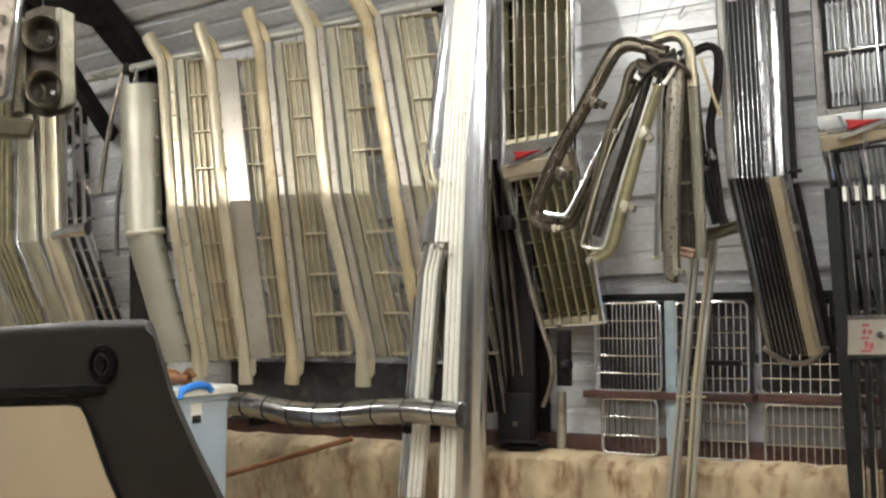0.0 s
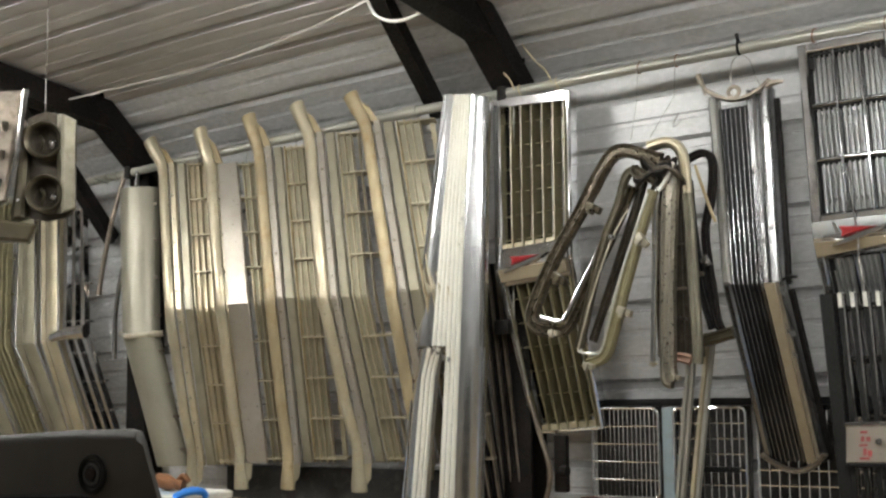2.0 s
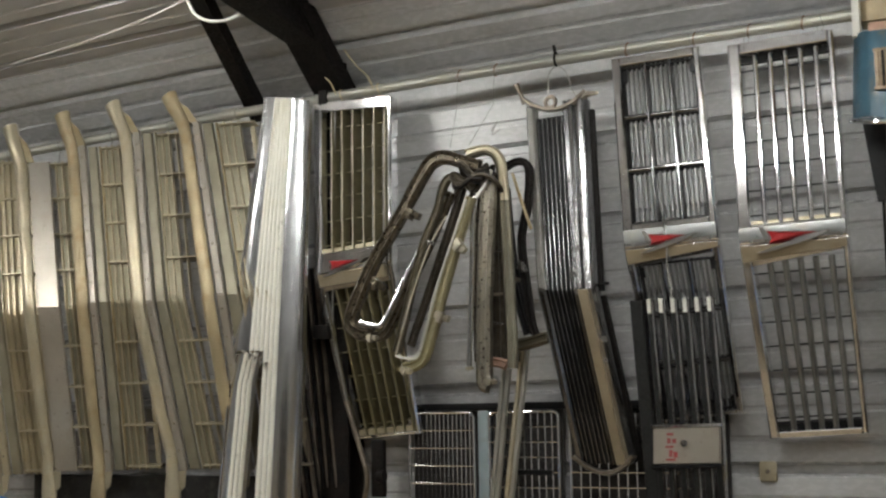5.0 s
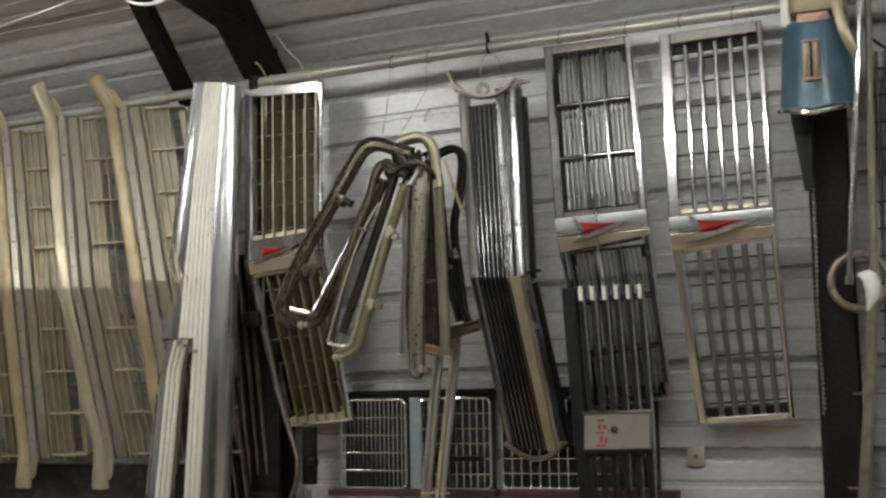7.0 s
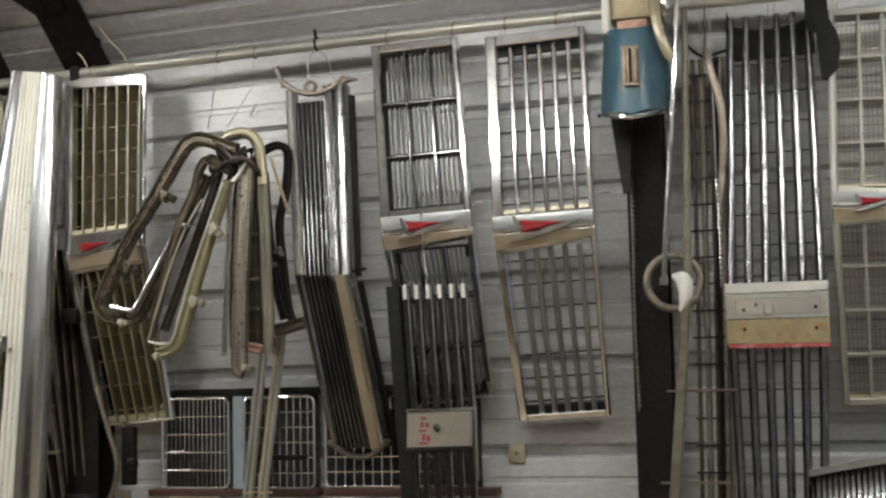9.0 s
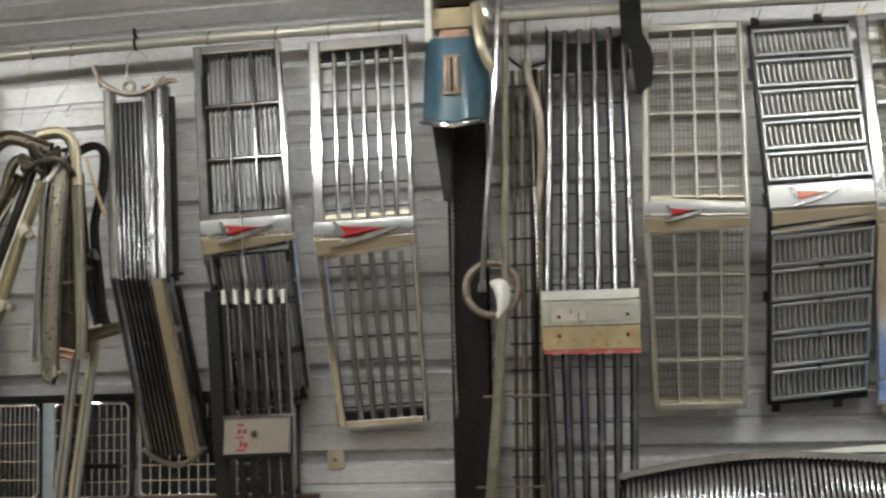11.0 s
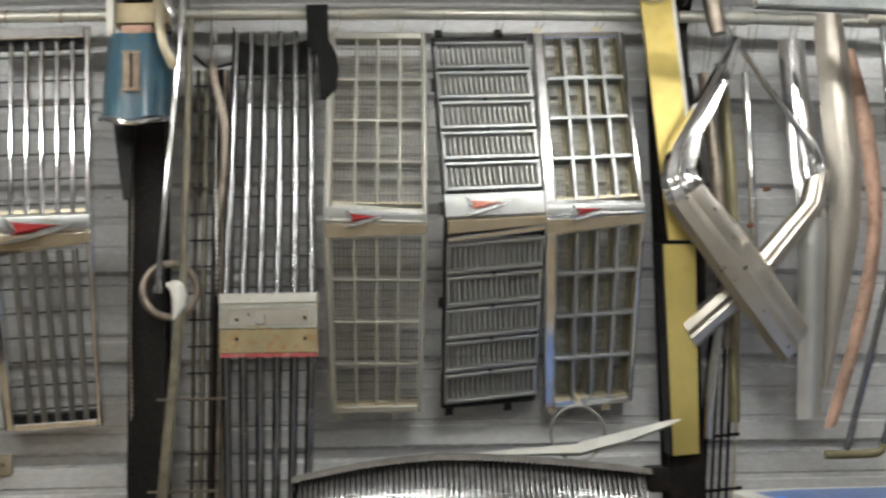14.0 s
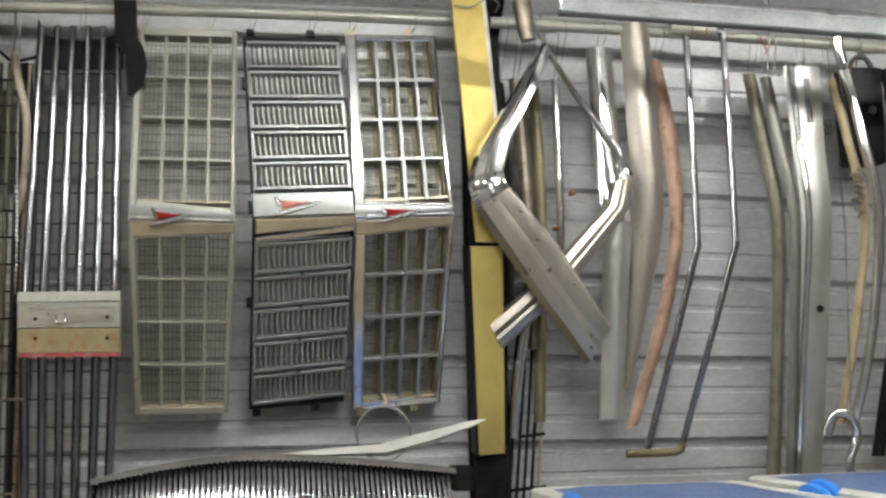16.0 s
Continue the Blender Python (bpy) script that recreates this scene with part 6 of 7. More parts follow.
g = thing("long_moulding", (0.52, -0.30, 0.62), "long weathered grey moulding hanging at a slant by the column", "car trim", "long mouldings")
pn = Panel((0.660, -0.30, 2.62), (0.680, -0.30, 2.62), (0.630, -0.30, 1.66), (0.655, -0.30, 1.66))
part("upper_face", mk(slab, pn, 0, 1, 0, 1, -0.02, 0.006, cham=0.006), M_OLDTRIM, g)
pn = Panel((0.622, -0.30, 1.66), (0.652, -0.30, 1.66), (0.515, -0.28, 0.62), (0.555, -0.28, 0.62))
part("lower_face", mk(slab, pn, 0, 1, 0, 1, -0.02, 0.006, cham=0.006), M_OLDTRIM, g)
for v in (0.28, 0.56):
    p = pn.p(0, v)
    part("pin", mk(tube, [p + V((-0.03, 0, 0)), p + V((0.19, 0, 0))], 0.004, 6), M_DIRTY, g)
tie(g, 0.67, 2.61, -0.30)
part("rag", mk(tube, curve([(0.60, -0.34, 1.735), (0.635, -0.35, 1.72), (0.64, -0.345, 1.67), (0.62, -0.34, 1.62)], 4), [0.006, 0.010, 0.017, 0.023, 0.026, 0.025, 0.026, 0.021, 0.022, 0.016, 0.011, 0.007, 0.003], 9), M_RAG, g, "white rag")
g = thing("trim_ring", (0.595, -0.2, 1.63), "tarnished round trim ring behind the hanging strips", "trim ring")
part("ring", mk(tube, [(0.592 + 0.088 * math.cos(a), -0.22, 1.724 + 0.088 * math.sin(a)) for a in [2 * math.pi * k / 32 for k in range(32)]], 0.013, 10, True, up=(0, 1, 0)), M_DIRTY, g)
part("hanger", mk(tube, [(0.592, -0.22, 1.815), (0.60, -0.21, 2.64)], 0.002, 5), M_WIRE, g)
g = thing("narrow_mesh_grille", (0.68, -0.13, 0.66), "long narrow open grille of thin uprights and black ties", "grille")
for k, (xa, xb) in enumerate(((0.675, 0.640), (0.705, 0.668), (0.737, 0.695), (0.768, 0.722), (0.788, 0.738), (0.753, 0.708), (0.800, 0.757))):
    part("upright", mk(tube, [(xa, -0.14, 2.48), ((xa + xb) / 2 + 0.008, -0.18, 1.70), (xb, -0.12, 0.66)], 0.007 + 0.003 * (k % 2), 6), (M_BEZEL, M_OLDTRIM, M_GRIME, M_DIRTY, M_LOWBAR, M_STEEL, M_GRIME)[k], g)
for k in range(17):
    z = 2.42 - 0.088 * k
    x = 0.66 - 0.032 * (2.48 - z) / 1.8
    part("cross_tie", mk(box, (x, -0.185 if 1.4 < z < 2.1 else -0.16, z - 0.003), (x + 0.105, -0.172 if 1.4 < z < 2.1 else -0.147, z + 0.003)), M_BLACK, g, smooth=False)
tie(g, 0.71, 2.47, -0.14)
part("top_arc", mk(tube, curve([(0.66, -0.15, 2.53), (0.69, -0.15, 2.50), (0.72, -0.15, 2.485), (0.79, -0.15, 2.50)], 4), 0.005, 6), M_STEEL, g)


def chain(x, z0, z1, y, mat, name="bead_chain"):
    g = thing(name, (x, y, z1), "bead chain hanging from the pipe", "chain", "hanging chains")
    me = None
    for k in range(int((z0 - z1) / 0.016)):
        p = V((x + 0.004 * math.sin(k * 0.15), y, z0 - 0.016 * k))
        if me is None:
            bm = bmesh.new()
            bmesh.ops.create_icosphere(bm, subdivisions=1, radius=0.007)
            me = mesh_of("bead", bm, mat, V((0, 0, 0)))
            smooth_mesh(me)
        b = new("bead", me)
        b.parent, b.location = g, p - ORIGIN[g]
    part("cord", mk(tube, [(x, y, z1), (x, y, z0), (x, PIPE_Y - 0.02, PIPE_Z)], 0.002, 5), M_WIRE, g)


chain(0.745, 2.05, 1.70, -0.24, M_ALU)
chain(0.452, 2.12, 1.30, -0.15, M_DIRTY)
g = thing("curved_blade", (0.74, -0.22, 2.0), "brown curved wiper blade hung on a wire", "wiper blade")
part("blade", mk(tube, curve([(0.725, -0.22, 2.50), (0.745, -0.23, 2.40), (0.770, -0.23, 2.28), (0.768, -0.22, 2.10), (0.745, -0.22, 1.95)], 5), [0.006] + [0.013] * 18 + [0.008, 0.004], 8, flat=0.4), M_DIRTY, g)
part("hook", mk(tube, curve([(0.725, -0.22, 2.50), (0.73, -0.21, 2.58), (0.725, -0.19, 2.675)], 4), 0.004, 6), M_CHROME, g)

# wide ribbed chrome grille standing on the stem wall
rg = thing("ribbed_grille", (1.6, -0.3, 0.80), "wide arched chrome grille of many upright ribs on the stem wall", "grille")
topz = lambda x: 1.178 - 0.075 * max(0, (1.46 - x) / 0.5) ** 1.6 - 0.065 * max(0, (x - 1.5) / 0.62) ** 1.5
outy = lambda x: -0.36 - 0.10 * math.sin(math.pi * (x - 1.0) / 1.13)
ribs = 66
for k in range(ribs):
    x = 1.02 + 1.09 * k / (ribs - 1)
    zt, yo = topz(x), outy(x)
    pr = []
    for s in range(9):
        t = s / 8
        pr.append(V((x + 0.03 * (x - 1.5) * t, yo + 0.10 - 0.13 * math.sin(0.35 + t * 1.9), zt - 0.012 - (zt - 0.83) * t)))
    part("rib", mk(tube, pr, 0.0068, 8, flat=1.4, up=(0, 1, 0)), M_DARKCHROME, rg)
bm = bmesh.new()
loft(bm, [[V((x, outy(x) + 0.12, topz(x) + 0.004)), V((x, outy(x) + 0.03, topz(x) + 0.006)), V((x, outy(x) + 0.022, topz(x) - 0.012)), V((x, outy(x) + 0.12, topz(x) - 0.010))] for x in [0.99 + 1.15 * k / 30 for k in range(31)]])
part("top_rim", bm, M_MIDGREY, rg)
bm = bmesh.new()
loft(bm, [[V((x, outy(x) + 0.10, 0.845)), V((x, outy(x) - 0.01, 0.845)), V((x, outy(x) - 0.01, 0.80)), V((x, -0.10, 0.80)), V((x, -0.10, 0.82))] for x in [0.99 + 1.15 * k / 30 for k in range(31)]])
part("bottom_rim", bm, M_DIRTY, rg)
bm = bmesh.new()
loft(bm, [[V((x, outy(x) + 0.125, topz(x) - 0.02)), V((x, outy(x) + 0.13, topz(x) - 0.02)), V((x, outy(x) + 0.075, 0.85)), V((x, outy(x) + 0.07, 0.85))] for x in [1.0 + 1.12 * k / 20 for k in range(21)]])
part("backing", bm, M_STEEL, rg)
part("end_bracket", mk(box, (2.13, -0.33, 1.04), (2.20, -0.22, 1.12), 0.01), M_STEEL, rg)

# steel ring with white blade, hung under the chrome grille
g = thing("key_ring", (1.914, -0.27, 1.14), "large thin steel ring hung by string under the grille", "ring")
part("ring", mk(tube, [(1.914 + 0.088 * math.cos(a), -0.27, 1.232 + 0.088 * math.sin(a)) for a in [2 * math.pi * k / 36 for k in range(36)]], 0.0045, 8, True, up=(0, 1, 0)), M_WIRE, g)
part("string", mk(tube, curve([(1.92, -0.27, 1.318), (1.925, -0.25, 1.34), (1.92, -0.18, 1.36), (1.93, -0.14, 1.33)], 4), 0.004, 6), M_STRING, g)
g = thing("white_blade", (1.9, -0.275, 1.17), "slim off-white tapering blade resting in the ring", "blade")
bm = bmesh.new()
secs = []
for t, hw in ((0, 0.002), (0.2, 0.012), (0.5, 0.020), (0.52, 0.024), (0.75, 0.022), (0.93, 0.013), (1.0, 0.002)):
    x = 1.56 + 0.69 * t
    z = 1.172 + 0.012 * t + (0.20 * (t - 0.5) ** 1.25 if t > 0.5 else 0)
    secs.append([V((x, -0.285, z + hw)), V((x, -0.262, z + hw * 0.6)), V((x, -0.262, z - hw)), V((x, -0.290, z - hw * 0.4))])
part("blade", loft(bm, secs), M_WHITE, g)

# folded yellow panel
g = thing("yellow_panel", (2.27, -0.25, 1.04), "long folded yellow metal panel hung from the pipe", "panel")
pn = Panel((2.168, -0.27, 2.74), (2.280, -0.24, 2.74), (2.232, -0.30, 1.856), (2.342, -0.27, 1.856))
part("upper_face", mk(slab, pn, 0, 1, 0, 1, -0.006, 0.002), M_YELLOW, g, smooth=False)
part("side_flange", mk(slab, pn, 1.0, 1.14, 0.015, 1, -0.06, -0.001), M_WHITE, g, "white edge flange", smooth=False)
pn2 = Panel((2.212, -0.300, 1.841), (2.324, -0.280, 1.842), (2.246, -0.170, 1.146), (2.335, -0.165, 1.151))
part("lower_face", mk(slab, pn2, 0, 1, 0, 1, -0.006, 0.002), M_YELLOW, g, smooth=False)
part("dark_flange", mk(slab, pn2, -0.07, 0.0, 0, 1, -0.06, 0.0), M_BLACK, g, smooth=False)
part("wire_tie", mk(tube, curve([(2.18, -0.28, 2.67), (2.24, -0.285, 2.665), (2.30, -0.27, 2.70), (2.34, -0.25, 2.69), (2.34, -0.19, 2.675)], 4), 0.003, 5), M_WIRE, g)


# crossed chrome bumper ends
def crossed_bezels():
    def arm(g, name, rows, mat, out=0.03):
        secs = []
        for a, b in rows:
            a, b = V(a), V(b)
            n = V((0, -1, 0))
            prof = [(0.0, 0.0), (0.12, out * 0.8), (0.38, out), (0.55, out * 0.55), (0.66, out * 0.7), (0.92, out * 0.5), (1.0, 0.0), (0.9, -0.006), (0.1, -0.006)]
            secs.append([a.lerp(b, u) + n * w for u, w in prof])
        bm = bmesh.new()
        return part(name, loft(bm, secs), mat, g)

    g = thing("crossed_bumper", (2.63, -0.32, 1.45), "bent chrome bumper end crossed over another", "car trim", "crossed bumper ends")
    arm(g, "upper_arm", [((2.482, -0.24, 2.545), (2.520, -0.24, 2.545)), ((2.375, -0.27, 2.37), (2.475, -0.27, 2.41)), ((2.235, -0.31, 2.16), (2.362, -0.31, 2.21)), ((2.205, -0.33, 2.06), (2.325, -0.33, 2.09))], M_CHROME, 0.04)
    arm(g, "corner", [((2.205, -0.33, 2.06), (2.325, -0.33, 2.09)), ((2.203, -0.345, 2.03), (2.328, -0.345, 2.06)), ((2.225, -0.34, 1.96), (2.345, -0.34, 2.035))], M_CHROME, 0.045)
    # tan silver here paints in the floor that the chrome arm mirrors
    arm(g, "lower_arm", [((2.225, -0.34, 1.96), (2.345, -0.34, 2.035)), ((2.385, -0.33, 1.72), (2.50, -0.33, 1.845)), ((2.595, -0.28, 1.44), (2.69, -0.28, 1.565))], M_HAZY, 0.04)
    for p in ((2.235, -0.385, 2.045), (2.255, -0.39, 2.03)):
        part("bolt", mk(tube, [p, V(p) + V((0, -0.012, 0))], 0.008, 8), M_CHROME, g)
    part("wire_tie", mk(tube, curve([(2.50, -0.25, 2.53), (2.47, -0.24, 2.60), (2.45, -0.21, 2.66), (2.46, -0.17, 2.66), (2.49, -0.2, 2.60), (2.505, -0.25, 2.54)], 5), 0.003, 5), M_WIRE, g)
    h = thing("crossed_bumper", (2.30, -0.26, 1.50), "bent chrome bumper end hung behind its fellow", "car trim", "crossed bumper ends")
    arm(h, "upper_arm", [((2.500, -0.20, 2.55), (2.520, -0.20, 2.55)), ((2.60, -0.21, 2.38), (2.62, -0.21, 2.39)), ((2.735, -0.24, 2.17), (2.765, -0.24, 2.18)), ((2.745, -0.26, 2.07), (2.792, -0.26, 2.09))], M_CHROME, 0.02)
    # same painted floor reflection as on the front lower arm
    arm(h, "lower_arm", [((2.715, -0.26, 2.06), (2.795, -0.26, 2.085)), ((2.69, -0.26, 1.98), (2.775, -0.26, 1.97)), ((2.48, -0.25, 1.76), (2.535, -0.25, 1.68)), ((2.275, -0.22, 1.59), (2.325, -0.22, 1.50))], M_HAZY, 0.035)
    part("wire_tie", mk(tube, curve([(2.51, -0.20, 2.55), (2.515, -0.19, 2.60), (2.50, -0.19, 2.675)], 4), 0.003, 5), M_WIRE, h)
    for p in ((2.56, -0.28, 2.02), (2.50, -0.28, 1.90)):
        part("rusty_bolt", mk(tube, [p, V(p) + V((0.02, -0.01, 0.004))], 0.008, 6), M_RUST, h)


crossed_bezels()
# a plain clamp and a stub of pipe above them
g = thing("pipe_clamp", (2.455, -0.2, 2.58), "dull steel sleeve hooked over the pipe", "clamp")
part("sleeve", mk(tube, [(2.425, -0.23, 2.705), (2.445, -0.235, 2.565)], [0.034, 0.028], 12), M_DIRTY, g)


def hanging_strip(name, rows, mat, label, out=0.02, lower=None, group="strips hung along the wall", to_pipe=True):
    """rows: (left, right) from the top down; a hollow curved strip."""
    g = thing(name, V(rows[-1][0]), label, "car trim", group)
    secs = []
    fine = []
    L = curve([r[0] for r in rows], 4)
    R = curve([r[1] for r in rows], 4)
    for a, b in zip(L, R):
        prof = [(k / 8, out * math.sin(math.pi * k / 8)) for k in range(9)]
        secs.append([a.lerp(b, u) + V((0, -w, 0)) for u, w in prof] + [a.lerp(b, u) + V((0, -w + 0.004, 0)) for u, w in prof[::-1]])
    if lower:
        h = len(secs) // 2
        bm = bmesh.new()
        part("upper_length", loft(bm, secs[:h + 1]), mat, g)
        bm = bmesh.new()
        part("lower_length", loft(bm, secs[h:]), lower, g)
    else:
        bm = bmesh.new()
        part("face", loft(bm, secs), mat, g)
    if to_pipe:
        a = V(rows[0][0]).lerp(V(rows[0][1]), 0.5)
        tie(g, a.x, a.z - 0.012, a.y)
    return g


hanging_strip("chrome_strip", [((2.666, -0.17, 2.555), (2.760, -0.17, 2.560)), ((2.675, -0.20, 2.2), (2.770, -0.20, 2.2)), ((2.690, -0.22, 1.93), (2.790, -0.22, 1.93)), ((2.685, -0.18, 1.55), (2.775, -0.18, 1.55)), ((2.677, -0.15, 1.254), (2.759, -0.15, 1.262))], M_CHROME, "long curved chrome strip with a dull lower half", 0.030, M_PANELALU)
hanging_strip("chrome_strip", [((2.786, -0.20, 2.640), (2.889, -0.20, 2.637)), ((2.790, -0.22, 2.3), (2.905, -0.22, 2.3)), ((2.800, -0.22, 1.95), (2.910, -0.22, 1.95)), ((2.775, -0.16, 1.6), (2.850, -0.16, 1.6)), ((2.755, -0.12, 1.36), (2.80, -0.12, 1.36))], M_DULLSTRIP, "tall tarnished curved metal strip", 0.04, M_DULLSTRIP)
hanging_strip("rusty_strip", [((2.908, -0.15, 2.53), (2.945, -0.15, 2.527)), ((2.925, -0.18, 2.25), (2.985, -0.18, 2.25)), ((2.940, -0.20, 1.93), (2.990, -0.20, 1.93)), ((2.885, -0.17, 1.60), (2.935, -0.17, 1.60)), ((2.767, -0.15, 1.223), (2.812, -0.15, 1.232))], M_COPPER, "narrow bowed pinkish rusty strip", 0.012)
hanging_strip("dark_strip", [((2.555, -0.10, 2.46), (2.585, -0.10, 2.46)), ((2.55, -0.13, 2.0), (2.58, -0.13, 2.0)), ((2.545, -0.13, 1.6), (2.572, -0.13, 1.6))], M_CHROME, "slim bright moulding hung behind the crossed bumper ends", 0.015)
hanging_strip("dark_strip", [((2.40, -0.10, 2.46), (2.445, -0.10, 2.46)), ((2.42, -0.14, 2.0), (2.47, -0.14, 2.0)), ((2.43, -0.14, 1.5), (2.47, -0.14, 1.5))], M_DIRTY, "dark tarnished strip hung behind the crossed bumper ends", 0.02)
hanging_strip("dark_strip", [((2.47, -0.08, 2.50), (2.51, -0.08, 2.50)), ((2.475, -0.12, 2.0), (2.52, -0.12, 2.0)), ((2.45, -0.12, 1.25), (2.49, -0.12, 1.25))], M_OLIVE, "olive strip hung behind the crossed bumper ends", 0.02)
hanging_strip("dark_strip", [((2.34, -0.08, 2.45), (2.385, -0.08, 2.45)), ((2.36, -0.12, 2.0), (2.40, -0.12, 2.0)), ((2.35, -0.12, 1.6), (2.39, -0.12, 1.6))], M_STEEL, "black strip hung behind the crossed bumper ends", 0.02)
hanging_strip("chrome_strip", [((2.395, -0.18, 1.60), (2.440, -0.18, 1.62)), ((2.365, -0.17, 1.40), (2.405, -0.17, 1.40)), ((2.350, -0.16, 1.20), (2.385, -0.16, 1.20))], M_CHROME, "short chrome strip hanging under the crossed bumper ends", 0.014, to_pipe=False)
g = thing("narrow_bar_grille", (2.40, -0.14, 0.86), "narrow dark grille of slim bars leaning on the wall", "grille")
for k in range(5):
    part("bar", mk(tube, [(2.345 + 0.026 * k, -0.11, 0.87), (2.41 + 0.024 * k, -0.09, 1.50)], 0.0055, 6), M_STEEL if k != 4 else M_CREAM, g)
for z in (1.02, 1.20):
    part("cross_bar", mk(tube, [(2.36, -0.105, z), (2.49, -0.105, z + 0.01)], 0.006, 6), M_STEEL, g)
part("foot", mk(box, (2.33, -0.14, 0.868), (2.47, -0.05, 0.90), 0.004), M_BLACK, g)

# bent tube frame over the pipe
g = thing("tube_frame", (2.9, -0.2, 1.14), "bent thin steel tube frame hung over the pipe", "tube frame")
for top, bend, bot in (((3.023, -0.21, 2.60), (3.015, -0.26, 1.842), (2.845, -0.14, 1.150)), ((3.161, -0.21, 2.595), (3.153, -0.26, 1.846), (2.972, -0.14, 1.165))):
    part("leg", mk(tube, curve([top, V(top).lerp(V(bend), 0.9), V(bend).lerp(V(bot), 0.1), bot], 4), 0.0125, 10), M_DARKCHROME, g)
part("foot_bar", mk(tube, curve([(2.770, -0.14, 1.135), (2.86, -0.14, 1.135), (2.94, -0.14, 1.137), (2.967, -0.14, 1.15), (2.972, -0.14, 1.168)], 4), 0.015, 10), M_OLIVE, g)
part("top_sleeve", mk(tube, [(2.965, -0.215, 2.628), (3.13, -0.215, 2.618)], 0.024, 14), M_PIPE, g)
part("elbow", mk(tube, curve([(3.12, -0.215, 2.618), (3.152, -0.212, 2.615), (3.162, -0.21, 2.59)], 4), 0.0155, 10), M_DARKCHROME, g)
for x in (3.04, 3.09):
    part("band", mk(tube, [(x + 0.002, -0.215 + 0.026 * math.cos(a), 2.622 + 0.026 * math.sin(a)) for a in [2 * math.pi * k / 14 for k in range(14)]], 0.004, 5, True), M_CREAM2, g)

# group at the end of the walk
hanging_strip("grey_strip", [((3.250, -0.16, 2.475), (3.300, -0.16, 2.475)), ((3.275, -0.20, 2.2), (3.328, -0.20, 2.2)), ((3.305, -0.22, 1.93), (3.356, -0.22, 1.93)), ((3.30, -0.18, 1.5), (3.346, -0.18, 1.5)), ((3.266, -0.15, 1.02), (3.318, -0.15, 1.02))], M_OLDTRIM, "dark bowed strip in a crowded group", 0.02)
hanging_strip("grey_strip", [((3.295, -0.20, 2.455), (3.338, -0.20, 2.455)), ((3.32, -0.24, 2.2), (3.366, -0.24, 2.2)), ((3.355, -0.26, 1.93), (3.395, -0.26, 1.93)), ((3.345, -0.22, 1.5), (3.386, -0.22, 1.5)), ((3.325, -0.18, 1.02), (3.366, -0.18, 1.02))], M_LOWBAR, "slim grey-brown bowed strip in a crowded group", 0.015)
g = hanging_strip("wide_chrome_strip", [((3.381, -0.22, 2.493), (3.516, -0.22, 2.49)), ((3.385, -0.25, 2.2), (3.505, -0.25, 2.2)), ((3.400, -0.26, 1.93), (3.512, -0.26, 1.93)), ((3.375, -0.22, 1.5), (3.49, -0.22, 1.5)), ((3.345, -0.18, 1.02), (3.455, -0.18, 1.02))], M_PANELALU, "wide bright aluminium panel strip with a hole", 0.010, M_PANELALU)
part("raised_bead", mk(tube, curve([(3.40, -0.235, 2.49), (3.405, -0.265, 2.2), (3.42, -0.275, 1.93), (3.395, -0.235, 1.5), (3.365, -0.195, 1.03)], 4), 0.012, 8), M_CHROME, g)
part("raised_bead", mk(tube, [(3.452, -0.24, 2.44), (3.45, -0.262, 2.28)], 0.012, 8), M_CHROME, g)
part("hole", mk(tube, [(3.455, -0.248, 1.62), (3.455, -0.252, 1.62)], 0.013, 12), M_STEEL, g)
hanging_strip("chrome_strip", [((3.535, -0.24, 2.44), (3.565, -0.24, 2.44)), ((3.565, -0.28, 2.2), (3.60, -0.28, 2.2)), ((3.60, -0.30, 1.93), (3.635, -0.30, 1.93)), ((3.565, -0.25, 1.55), (3.60, -0.25, 1.55)), ((3.515, -0.20, 1.22), (3.55, -0.20, 1.22))], M_CREAM2, "bent tan and chrome strip with clips", 0.018)
hanging_strip("chrome_strip", [((3.575, -0.26, 2.47), (3.612, -0.26, 2.47)), ((3.61, -0.30, 2.2), (3.65, -0.30, 2.2)), ((3.645, -0.31, 1.93), (3.685, -0.31, 1.93)), ((3.61, -0.27, 1.5), (3.645, -0.27, 1.5)), ((3.545, -0.22, 1.20), (3.585, -0.22, 1.20))], M_CHROME, "crumpled bent chrome strip", 0.02)
g = thing("bumper_bracket", (3.53, -0.24, 1.02), "curled chrome bracket hanging low", "bracket")
part("curl", mk(tube, curve([(3.46, -0.24, 1.18), (3.49, -0.25, 1.25), (3.54, -0.26, 1.24), (3.56, -0.26, 1.17), (3.53, -0.26, 1.10), (3.53, -0.25, 1.02)], 5), 0.016, 8, flat=0.5), M_CHROME, g)
part("hanger", mk(tube, [(3.54, -0.26, 1.24), (3.58, -0.22, 1.9), (3.56, -0.19, 2.64)], 0.003, 5), M_WIRE, g)
g = thing("crumpled_clip", (3.58, -0.31, 1.98), "crumpled bright metal clip on a strip", "clip")
bm = bmesh.new()
for k in range(6):
    a = random.random() * 6
    tube(bm, [(3.575 + 0.02 * math.cos(a), -0.32, 1.93 + 0.03 * k), (3.60, -0.335, 1.95 + 0.028 * k), (3.575 - 0.02 * math.cos(a), -0.32, 1.965 + 0.028 * k)], 0.007, 6)
part("folds", bm, M_DIRTY, g)
part("hanger", mk(tube, [(3.585, -0.325, 2.1), (3.58, -0.19, 2.64)], 0.002, 5), M_WIRE, g)
g = thing("black_box", (3.70, -0.15, 2.14), "black housing with a round screw hung under the pipe", "housing")
